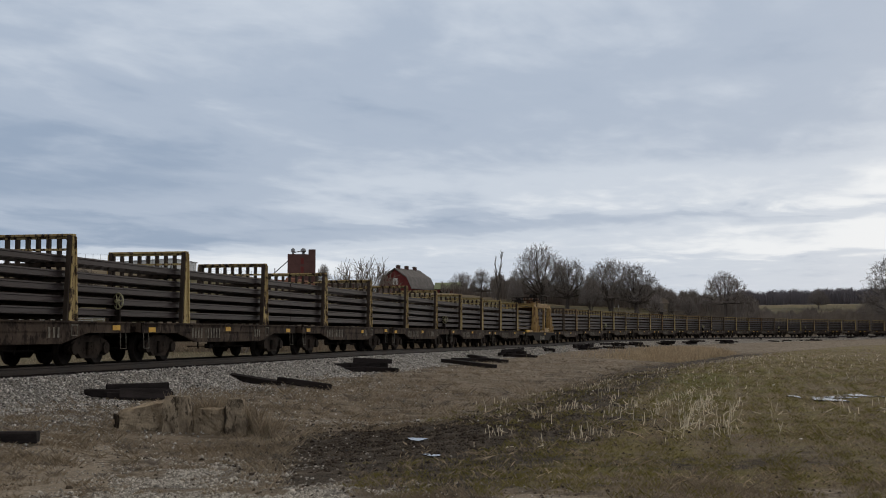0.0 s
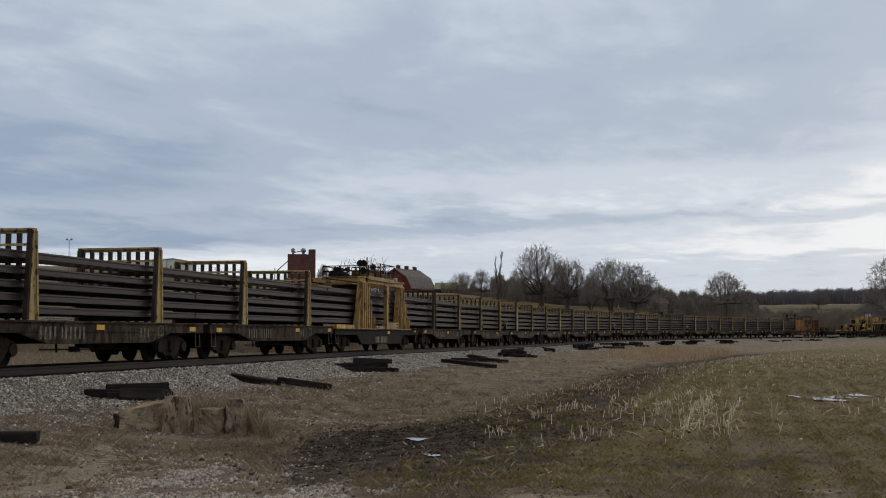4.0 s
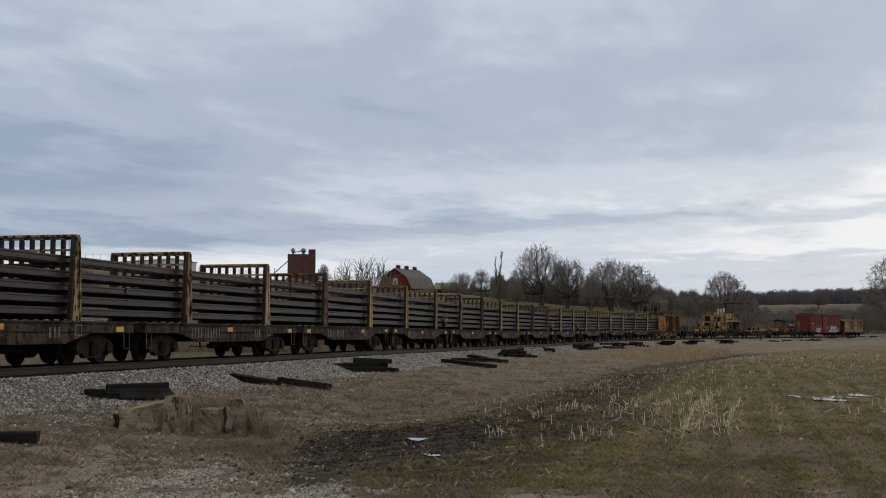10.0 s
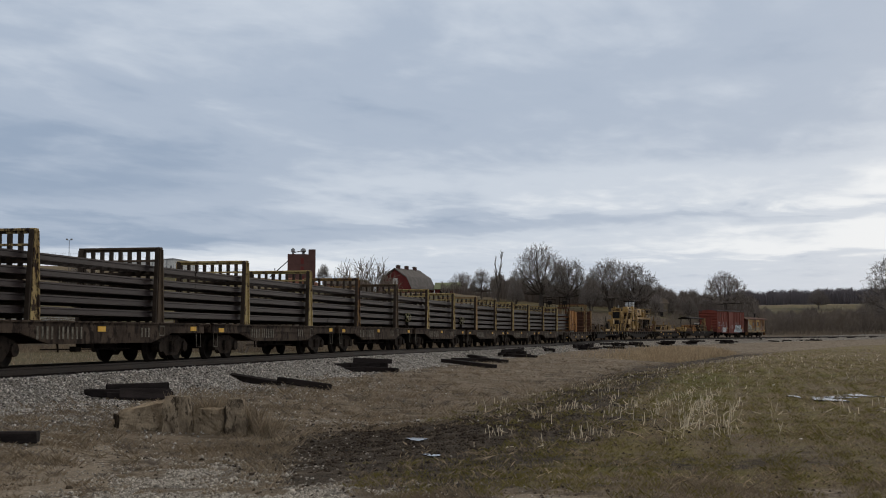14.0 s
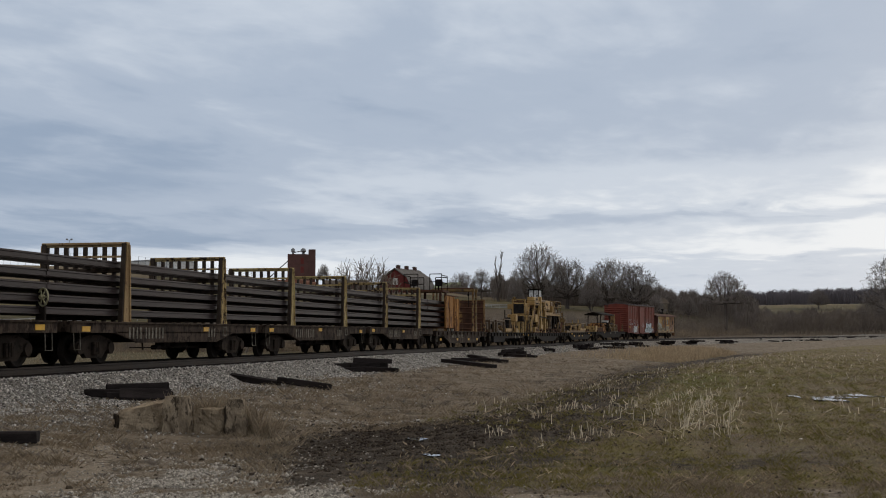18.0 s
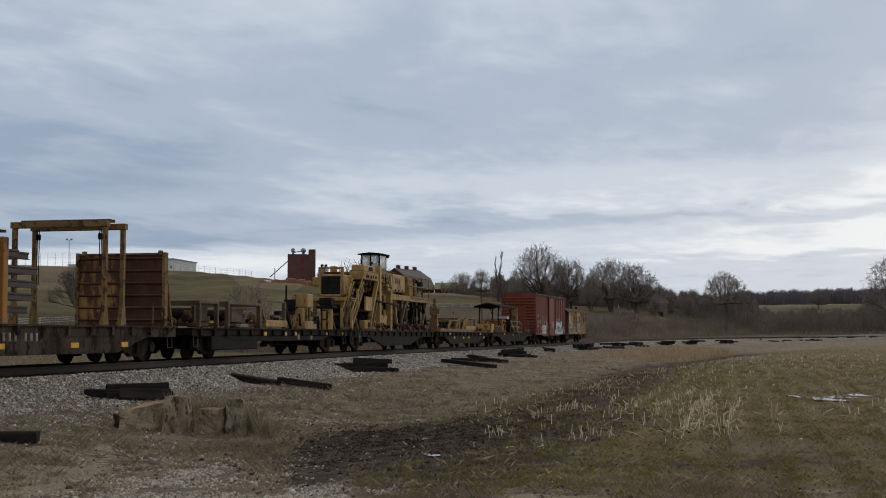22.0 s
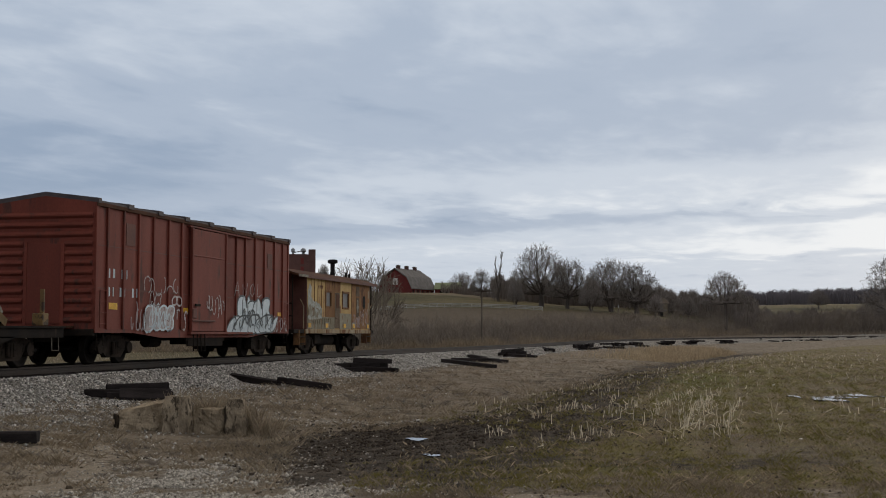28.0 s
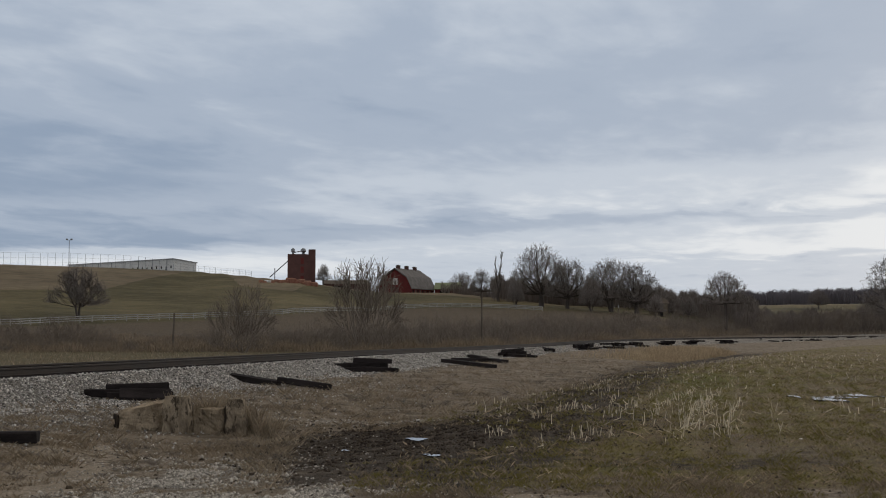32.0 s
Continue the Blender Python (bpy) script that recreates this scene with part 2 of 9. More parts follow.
WHITE = mat("white_painted_boards", (0.70, 0.69, 0.66), (0.60, 0.59, 0.56), 0.8, 0.7)
METAL_WALL = mat("pale_grey_metal_siding", (0.76, 0.76, 0.74), (0.68, 0.68, 0.66), 0.3, 0.6)
FENCE_WHITE = mat("weathered_fence_white", (0.40, 0.39, 0.365), (0.30, 0.29, 0.275), 0.8, 0.8)
METAL_ROOF = mat("dull_metal_roof", (0.42, 0.43, 0.44), (0.36, 0.37, 0.38), 0.3, 0.5)
GALV = mat("galvanised_steel", (0.28, 0.29, 0.30), (0.22, 0.23, 0.24), 2, 0.5, 0.4)
POLE_WOOD = mat("weathered_pole_wood", (0.10, 0.082, 0.066), (0.14, 0.118, 0.098), 3, 0.9)
STUMP_DARK = mat("dark_weathered_straw", (0.14, 0.11, 0.08), (0.34, 0.278, 0.2), 4, 0.95, bump=1.0, fine=30, c3=(0.07, 0.056, 0.042), spot=0.52, stretch=(1.3, 1.3, 0.6))
END_BLACK = mat("black_bale_end", (0.02, 0.016, 0.012), (0.06, 0.047, 0.035), 6, 0.95, bump=0.8)
STUMP = mat("weathered_straw_block", (0.20, 0.155, 0.105), (0.40, 0.325, 0.232), 4, 0.95, bump=1.0, fine=38, c3=(0.11, 0.087, 0.062), spot=0.55, stretch=(1.1, 1.1, 0.6))
# Opaque dusty pane; the unlit room behind it is put into its dark colour.
DARK_ROOM_PANE = mat("dusty_dark_room_pane", (0.05, 0.05, 0.052), (0.13, 0.125, 0.12), 3, 0.35)
BLACK = mat("plain_black", (0.012, 0.011, 0.011), (0.022, 0.02, 0.02), 4, 0.8)
# Far trees are paler and bluer: distance haze is put into their colour.
HAZED_WOOD = mat("hazed_far_woods", (0.15, 0.14, 0.152), (0.19, 0.176, 0.188), 0.05, 1.0, bump=0)
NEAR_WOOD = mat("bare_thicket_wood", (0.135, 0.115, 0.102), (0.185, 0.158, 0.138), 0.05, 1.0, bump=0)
WEED = mat("tawny_dead_weeds", (0.20, 0.152, 0.106), (0.31, 0.246, 0.172), 0.08, 0.95, bump=0)


def clear_glass(name):
    m = bpy.data.materials.new(name)
    m.use_nodes = True
    b = m.node_tree.nodes["Principled BSDF"]
    b.inputs["Base Color"].default_value = (0.94, 0.96, 0.97, 1)
    b.inputs["Roughness"].default_value, b.inputs["Transmission Weight"].default_value, b.inputs["IOR"].default_value = 0.04, 1.0, 1.45
    return m


def sky_sheen_glass(name):
    """Clear plastic panes; a pale uneven film stands for the sky reflected in them."""
    m = bpy.data.materials.new(name)
    m.use_nodes = True
    nt = m.node_tree
    N, L = nt.nodes.new, nt.links.new
    b = nt.nodes["Principled BSDF"]
    b.inputs["Base Color"].default_value, b.inputs["Roughness"].default_value = (0.72, 0.73, 0.73, 1), 0.35
    clear, both, film = N("ShaderNodeBsdfTransparent"), N("ShaderNodeMixShader"), N("ShaderNodeTexNoise")
    film.inputs["Scale"].default_value = 3.0
    amount = N("ShaderNodeMapRange")
    for i, v in enumerate((0.3, 0.7, 0.22, 0.5)):
        amount.inputs[i + 1].default_value = v
    L(film.outputs[0], amount.inputs[0])
    L(amount.outputs[0], both.inputs[0])
    L(clear.outputs[0], both.inputs[1])
    L(b.outputs[0], both.inputs[2])
    L(both.outputs[0], nt.nodes["Material Output"].inputs[0])
    return m


def still_water(name):
    m = bpy.data.materials.new(name)
    m.use_nodes = True
    b = m.node_tree.nodes["Principled BSDF"]
    b.inputs["Base Color"].default_value = (0.03, 0.028, 0.024, 1)
    b.inputs["Roughness"].default_value, b.inputs["IOR"].default_value = 0.03, 1.33
    b.inputs["Specular IOR Level"].default_value = 1.0
    return m


GLASS, SKY_SHEEN_GLASS, WATER = clear_glass("cab_glass"), sky_sheen_glass("sky_sheen_cab_glass"), still_water("puddle_water")


def ground_material():
    """Soil, dead grass, green winter growth, gravel and mud, by where each lies on the plan."""
    m = bpy.data.materials.new("ground_cover")
    m.use_nodes = True
    nt = m.node_tree
    N, L = nt.nodes.new, nt.links.new
    b = nt.nodes["Principled BSDF"]
    tc = N("ShaderNodeTexCoord")

    def noise_tex(s, d=6.0, r=0.62):
        n = N("ShaderNodeTexNoise")
        n.inputs["Scale"].default_value, n.inputs["Detail"].default_value, n.inputs["Roughness"].default_value = s, d, r
        L(tc.outputs["Object"], n.inputs["Vector"])
        return n.outputs[0]

    def span(src, a, z, lo=0.0, hi=1.0):
        r = N("ShaderNodeMapRange")
        for i, v in enumerate((a, z, lo, hi)):
            r.inputs[i + 1].default_value = v
        L(src, r.inputs[0])
        return r.outputs[0]

    def mth(op, a, c):
        n = N("ShaderNodeMath")
        n.operation = op
        for i, v in enumerate((a, c)):
            if isinstance(v, (int, float)):
                n.inputs[i].default_value = v
            else:
                L(v, n.inputs[i])
        return n.outputs[0]

    def mix(fac, a, c):
        n = N("ShaderNodeMix")
        n.data_type = "RGBA"
        for sock, v in ((n.inputs[0], fac), (n.inputs[6], a), (n.inputs[7], c)):
            if isinstance(v, tuple):
                sock.default_value = (*v, 1)
            else:
                L(v, sock)
        return n.outputs[2]

    def zone(name):
        n = N("ShaderNodeAttribute")
        n.attribute_name = name
        return n.outputs["Fac"]

    n1, n2, n3, n4 = noise_tex(0.25), noise_tex(1.6), noise_tex(9.0), noise_tex(45.0, 4.0)
    far = noise_tex(0.017, 8.0, 0.66)
    soil = mix(span(n2, 0.35, 0.65), (0.064, 0.05, 0.036), (0.15, 0.12, 0.086))
    straw = mix(span(n3, 0.3, 0.7), (0.175, 0.14, 0.102), (0.345, 0.285, 0.212))
    rows = mth("SINE", mth("MULTIPLY", mth("ADD", zone("row"), mth("MULTIPLY", n2, 0.35)), math.tau / 0.76), 0.0)
    green = mix(span(n3, 0.3, 0.7), (0.134, 0.112, 0.041), (0.252, 0.21, 0.08))
    litter = mix(span(n4, 0.3, 0.7), (0.125, 0.096, 0.056), (0.30, 0.23, 0.135))
    green = mix(span(mth("ADD", mth("MULTIPLY", rows, 0.09), n3), 0.42, 0.66), green, litter)
    green = mix(span(mth("ADD", mth("MULTIPLY", n1, 0.5), mth("MULTIPLY", n2, 0.5)), 0.50, 0.60), green, mix(span(n3, 0.35, 0.65), (0.125, 0.099, 0.064), (0.225, 0.18, 0.118)))
    clumps = span(noise_tex(0.16, 8.0, 0.75), 0.3, 0.7, -0.1, 0.1)
    far = mth("ADD", far, clumps)
    meadow = mix(span(far, 0.36, 0.66), (0.055, 0.05, 0.023), (0.155, 0.127, 0.066))
    dry = mix(span(far, 0.34, 0.66), (0.10, 0.08, 0.05), (0.23, 0.182, 0.118))
    pasture = mth("ADD", zone("dry"), mth("MULTIPLY", mth("SUBTRACT", noise_tex(0.05, 8.0, 0.7), 0.5), 1.1))
    hill = mix(span(pasture, 0.42, 0.58), meadow, dry)
    gravel = mix(span(n4, 0.35, 0.65), (0.065, 0.057, 0.048), (0.36, 0.33, 0.29))
    mud = mix(span(n3, 0.38, 0.62), (0.028, 0.022, 0.017), (0.092, 0.072, 0.054))
    mud = mix(span(n4, 0.52, 0.66), mud, (0.12, 0.094, 0.066))
    col = mix(span(n2, 0.30, 0.55), soil, straw)

    def cover(name, c, ragged=0.9):
        edge = mth("ADD", zone(name), mth("MULTIPLY", mth("SUBTRACT", mth("ADD", mth("MULTIPLY", n2, 0.55), mth("MULTIPLY", n3, 0.45)), 0.5), ragged))
        return mix(span(edge, 0.42, 0.62), col, c)

    col = cover("field", green, 1.6)
    col = cover("lush", mix(span(n3, 0.3, 0.7), (0.085, 0.086, 0.02), (0.165, 0.155, 0.042)), 1.3)
    col = cover("tan", mix(span(n3, 0.3, 0.7), (0.25, 0.207, 0.155), (0.42, 0.352, 0.268)), 1.4)
    col = cover("bare", mix(span(n3, 0.3, 0.7), (0.14, 0.108, 0.077), (0.245, 0.192, 0.139)), 1.3)
    col = cover("verge", mix(span(n3, 0.3, 0.7), (0.085, 0.074, 0.04), (0.175, 0.145, 0.085)), 1.2)
    col = cover("rough", mix(span(n2, 0.3, 0.7), (0.066, 0.051, 0.036), (0.145, 0.113, 0.078)), 1.0)
    col = cover("hill", hill, 0.4)
    col = cover("mud", mud, 1.9)
    col = cover("gravel", gravel, 1.5)
    sc = N("ShaderNodeVectorMath")
    sc.operation = "SCALE"
    L(col, sc.inputs[0])
    L(mth("MULTIPLY", span(n4, 0.25, 0.75, 0.55, 1.45), span(n1, 0.3, 0.7, 0.86, 1.14)), sc.inputs["Scale"])
    L(sc.outputs[0], b.inputs["Base Color"])
    b.inputs["Roughness"].default_value = 0.95
    b.inputs["Specular IOR Level"].default_value = 0.12
    bp = N("ShaderNodeBump")
    bp.inputs["Strength"].default_value, bp.inputs["Distance"].default_value = 1.0, 0.08
    L(mth("ADD", n3, mth("MULTIPLY", n4, 0.6)), bp.inputs["Height"])
    L(bp.outputs[0], b.inputs["Normal"])
    return m


GROUND = ground_material()


# ---- mesh tools ----
class Shape:
    """Vertices and faces of one mesh."""

    def __init__(self):
        self.v, self.f = [], []

    def add(self, verts, faces):
        k = len(self.v)
        self.v += [tuple(p) for p in verts]
        self.f += [tuple(k + i for i in f) for f in faces]
        return self

    def box(self, x0, x1, y0, y1, z0, z1, b=0.0, m=None):
        """A box, with its edges chamfered by b."""
        if b <= 0:
            vs = [(x, y, z) for x in (x0, x1) for y in (y0, y1) for z in (z0, z1)]
            fs = [(0, 1, 3, 2), (4, 6, 7, 5), (0, 4, 5, 1), (2, 3, 7, 6), (0, 2, 6, 4), (1, 5, 7, 3)]
        else:
            c, h = Vector(((x0 + x1) / 2, (y0 + y1) / 2, (z0 + z1) / 2)), Vector((abs(x1 - x0) / 2, abs(y1 - y0) / 2, abs(z1 - z0) / 2))
            b = min(b, 0.45 * min(h) * 2)
            vs, idx = [], {}
            for sx in (-1, 1):
                for sy in (-1, 1):
                    for sz in (-1, 1):
                        for ax in range(3):
                            p = [sx * (h.x - b), sy * (h.y - b), sz * (h.z - b)]
                            p[ax] = (sx, sy, sz)[ax] * h[ax]
                            idx[(sx, sy, sz, ax)] = len(vs)
                            vs.append(c + Vector(p))
            I = lambda s, ax: idx[(*s, ax)]
            fs = []
            for ax in range(3):
                o1, o2 = (ax + 1) % 3, (ax + 2) % 3
                for sg in (-1, 1):
                    quad = []
                    for a, d in ((-1, -1), (1, -1), (1, 1), (-1, 1)):
                        s = [0, 0, 0]
                        s[ax], s[o1], s[o2] = sg, a, d
                        quad.append(I(tuple(s), ax))
                    fs.append(tuple(quad if sg > 0 else quad[::-1]))
                for a in (-1, 1):
                    for d in (-1, 1):
                        s0, s1 = [0, 0, 0], [0, 0, 0]
                        s0[ax], s0[o1], s0[o2] = -1, a, d
                        s1[ax], s1[o1], s1[o2] = 1, a, d
                        q = (I(tuple(s0), o1), I(tuple(s1), o1), I(tuple(s1), o2), I(tuple(s0), o2))
                        fs.append(q if a * d < 0 else q[::-1])
            for sx in (-1, 1):
                for sy in (-1, 1):
                    for sz in (-1, 1):
                        t = tuple(I((sx, sy, sz), ax) for ax in range(3))
                        fs.append(t if sx * sy * sz > 0 else t[::-1])
        if m is not None:
            vs = [m @ Vector(p) for p in vs]
        return self.add(vs, fs)

    def beam(self, p, q, w, h=None, b=0.0):
        """A square bar from p to q."""
        p, q = Vector(p), Vector(q)
        d = q - p
        rot = d.to_track_quat("X", "Z").to_matrix().to_4x4()
        h = w if h is None else h
        return self.box(0, d.length, -w / 2, w / 2, -h / 2, h / 2, b, Matrix.Translation(p) @ rot)

    def tube(self, pts, radii, n=6, cap=True):
        """A round bar along points, its radius given at each."""
        pts = [Vector(p) for p in pts]
        if isinstance(radii, (int, float)):
            radii = [radii] * len(pts)
        k = len(self.v)
        for i, p in enumerate(pts):
            d = (pts[min(i + 1, len(pts) - 1)] - pts[max(i - 1, 0)]).normalized()
            a = d.orthogonal().normalized() if i == 0 else (a - d * a.dot(d)).normalized()
            c = d.cross(a)
            for j in range(n):
                t = 2 * math.pi * j / n
                self.v.append(tuple(p + (a * math.cos(t) + c * math.sin(t)) * radii[i]))
        for i in range(len(pts) - 1):
            for j in range(n):
                a0, a1 = k + i * n + j, k + i * n + (j + 1) % n
                self.f.append((a0, a1, a1 + n, a0 + n))
        if cap:
            self.f.append(tuple(k + j for j in range(n))[::-1])
            self.f.append(tuple(k + (len(pts) - 1) * n + j for j in range(n)))
        return self

    def prism(self, outline, y0, y1, axis="y"):
        """An outline of (x, z) swept from y0 to y1 (axis x: an outline of (y, z) swept along x)."""
        n = len(outline)
        put = (lambda a, c, t: (a, t, c)) if axis == "y" else (lambda a, c, t: (t, a, c)) if axis == "x" else (lambda a, c, t: (a, c, t))
        vs = [put(a, c, t) for t in (y0, y1) for a, c in outline]
        fs = [tuple(range(n)), tuple(range(2 * n - 1, n - 1, -1))]
        fs += [(i, i + n, (i + 1) % n + n, (i + 1) % n) for i in range(n)]
        return self.add(vs, fs)

    def data(self, name, material, smooth=False, fix=True):
        me = bpy.data.meshes.new(name)
        me.from_pydata(self.v, [], self.f)
        if fix:
            bm = bmesh.new()
            bm.from_mesh(me)
            bmesh.ops.recalc_face_normals(bm, faces=bm.faces)
            bm.to_mesh(me)
            bm.free()
        if smooth:
            me.polygons.foreach_set("use_smooth", [True] * len(me.polygons))
        me.materials.append(material)
        me.update()
        return me


def part(name, shape, material, parent, label="", at=None, smooth=False):
    """One mesh object under a thing or a part. shape: a Shape, or mesh data to share."""
    me = shape if isinstance(shape, bpy.types.Mesh) else shape.data(name, material, smooth)
    ob = new(name, me)
    ob.parent = parent
    if at is not None:
        ob.matrix_basis = at if isinstance(at, Matrix) else Matrix.Translation(at)
    return tagged(ob, label)


def thing(name, label, category, at=None, group="", kind=""):
    ob = new(name)
    ob.empty_display_size = 0.2
    if at is not None:
        ob.matrix_basis = at if isinstance(at, Matrix) else Matrix.Translation(at)
    return tagged(ob, label, category, group, kind)


def soup(name, verts, faces, material):
    """Mesh data from number arrays, for what nobody could count."""
    me = bpy.data.meshes.new(name)
    verts, faces = np.asarray(verts, dtype=np.float32), np.asarray(faces, dtype=np.int32)
    me.vertices.add(len(verts))
    me.vertices.foreach_set("co", verts.ravel())
    k = faces.shape[1]
    me.loops.add(faces.size)
    me.loops.foreach_set("vertex_index", faces.ravel())
    me.polygons.add(len(faces))
    me.polygons.foreach_set("loop_start", np.arange(0, faces.size, k, dtype=np.int32))
    me.update(calc_edges=True)
    me.materials.append(material)
    return me


# ---- the line of the track ----
SPEED = 12.98
KNOT = np.array([-460, -20, 0, 30, 60, 90, 120, 160, 200, 260, 320, 460.0])
HEAD = np.radians([12.4, 12.4, 12.4, 12.3, 13.1, 15.2, 19.0, 24.9, 31.0, 41.9, 52.8, 70.0])
RISE = np.array([0.0, 0.0, 0.0, -0.02, -0.11, -0.12, 0.04, 0.13, 0.18, 0.27, 0.35, 0.35])
RAIL_TOP = EYE[2] - 0.845
TS = np.arange(-460.0, 460.5, 0.5)
_h = np.interp(TS, KNOT, HEAD)
_tx = np.concatenate([[0], np.cumsum((np.sin(_h[1:]) + np.sin(_h[:-1])) * 0.25)])
_ty = np.concatenate([[0], np.cumsum((np.cos(_h[1:]) + np.cos(_h[:-1])) * 0.25)])
_i0 = int(np.argmin(abs(TS)))
# the centre line lies 1.525 m beyond the near side of the widest car
TX = _tx - _tx[_i0] - 9.221 - 1.525 * math.cos(radians(12.4))
TY = _ty - _ty[_i0] + 33.669 + 1.525 * math.sin(radians(12.4))


def on_track(s, side=0.0, up=0.0):
    """A point of the track: s along it, side metres towards the camera's side, up above the rail head."""
    h = np.interp(s, KNOT, HEAD)
    return Vector((float(np.interp(s, TS, TX) + side * math.cos(h)), float(np.interp(s, TS, TY) - side * math.sin(h)), float(RAIL_TOP + np.interp(s, KNOT, RISE) + up)))


def track_pose(s, half=4.5):
    """The pose of a car centred at s, its bogies half metres before and behind: x along the track, -y to the camera's side."""
    a, c = on_track(s - half), on_track(s + half)
    d = (c - a).normalized()
    side = Vector((0, 0, 1)).cross(d).normalized()
    m = Matrix((d, side, d.cross(side))).transposed().to_4x4()
    m.translation = (a + c) / 2
    return m


def nearest_track(x, y):
    """For arrays of points: s along the track and the signed distance, positive on the camera's side."""
    x, y = np.asarray(x, float), np.asarray(y, float)
    s, d = np.empty_like(x), np.empty_like(x)
    cx, cy = TX[::4], TY[::4]
    for i in range(0, len(x), 8000):
        q = (x[i:i + 8000, None] - cx) ** 2 + (y[i:i + 8000, None] - cy) ** 2
        k = np.argmin(q, axis=1)
        h = np.interp(TS[::4][k], KNOT, HEAD)
        dx, dy = x[i:i + 8000] - cx[k], y[i:i + 8000] - cy[k]
        s[i:i + 8000] = TS[::4][k] + dx * np.sin(h) + dy * np.cos(h)
        lat = dx * np.cos(h) - dy * np.sin(h)
        d[i:i + 8000] = np.sign(lat) * np.maximum(abs(lat), np.sqrt(q[np.arange(len(k)), k]) * 0.98)
    return s, d


def ditch(s):
    """How far from the track the wet ditch runs that bounds the field."""
    return np.interp(s, [-20, 0, 27, 50, 80, 130, 200], [11.0, 11.5, 13.4, 16.5, 19.5, 24.0, 28.0])


# ---- ground ----
def wave(x, y, size, seed):
    """Smooth uneven ground, about -1 to 1."""
    r = np.random.RandomState(seed)
    z = 0
    for i in range(7):
        a, k, p = r.uniform(0, math.tau), r.uniform(0.6, 1.8) / size * math.tau, r.uniform(0, math.tau)
        z = z + np.sin((x * math.cos(a) + y * math.sin(a)) * k + p)
    return z / 3.2


# the skyline of the hill by bearing: bearing in picture columns, row of the crest, distance of the crest
CREST_X = [-1500, -400, 0, 200, 340, 430, 520, 680, 800, 900, 1000, 1150, 1300, 1568, 2200, 3200]
CREST_Y = [500, 484, 474, 477, 482, 489, 499, 518, 519, 530, 541, 546, 542, 540, 552, 560]
CREST_R = [640, 620, 600, 600, 600, 560, 520, 540, 540, 500, 470, 520, 800, 900, 900, 900]


def step(a, z, v):
    t = np.clip((v - a) / (z - a), 0, 1)
    return t * t * (3 - 2 * t)


def ground_z(x, y, parts=False):
    x, y = np.atleast_1d(np.asarray(x, float)), np.atleast_1d(np.asarray(y, float))
    s, d = nearest_track(x, y)
    r = np.hypot(x, y)
    ang = np.arctan2(x, y)
    col = 784 + FOC * np.tan(np.clip(ang, -0.8, 0.8))
    rail = RAIL_TOP + np.interp(s, KNOT, RISE)
    # the camera's side: field, bank and wet ditch
    near = 0.03 * wave(x, y, 7, 3) + 0.008 * wave(x, y, 1.9, 4)
    near = near - 0.26 * np.exp(-((d - ditch(s) + 0.9) / 3.0) ** 2) + 0.16 * step(14, 60, d) + 0.03 * np.exp(-((d - 5.2) / 2.4) ** 2) * step(20, 70, s)
    churned = np.exp(-(((x + 0.6) / 2.2) ** 2 + ((y - 21.5) / 4.5) ** 2))
    near = near + churned * (0.022 * wave(x, y, 0.7, 41) + 0.014 * wave(x, y, 0.33, 42))
    near = near + 0.5 * step(160, 300, s) * step(40, 0, d)
    # beyond the track: level ground, then the long hill
    rc = np.interp(col, CREST_X, CREST_R)
    top = EYE[2] + (HORIZON - np.interp(col, CREST_X, CREST_Y)) / FOC * rc
    t = np.clip((r - 120) / (rc - 120), 0, 1.0)
    climb = t ** 2.1 * (1 - 0.10 * t ** 6) / 0.9
    far = 0.12 + (top - 0.12) * climb + 0.05 * wave(x, y, 9, 5) + 0.5 * t * wave(x, y, 70, 6) * (1 - t)
    far = far - step(rc, rc * 2.2, r) * 14 * step(10, 25, top)
    base = np.where(d < 0, far, near)
    base = base + np.where(d > 0, step(250, 900, r) * 3.0, 0)
    bed = rail - 0.215 - 0.05 * step(1.5, 1.2, np.abs(d))
    crown = bed - np.maximum(np.abs(d) - 1.95, 0) * np.where(d > 0, 0.42, 0.5)
    z = np.where(np.abs(d) < 12, np.maximum(base, crown), base)
    if parts:
        return z, s, d, r, col
    return z


def zmath(x, y):
    return float(ground_z(x, y)[0])


def bearing(col, r):
    """The place at a bearing, given as a picture column, r metres ahead."""
    return (col - 784) / FOC * r, r


def patches(x, y, spots):
    """Soft oval patches on the plan: centre, half width, half depth, strength."""
    z = 0
    for cx, cy, a, b, k in spots:
        z = z + k * np.exp(-(((x - cx) / a) ** 2 + ((y - cy) / b) ** 2))
    return z


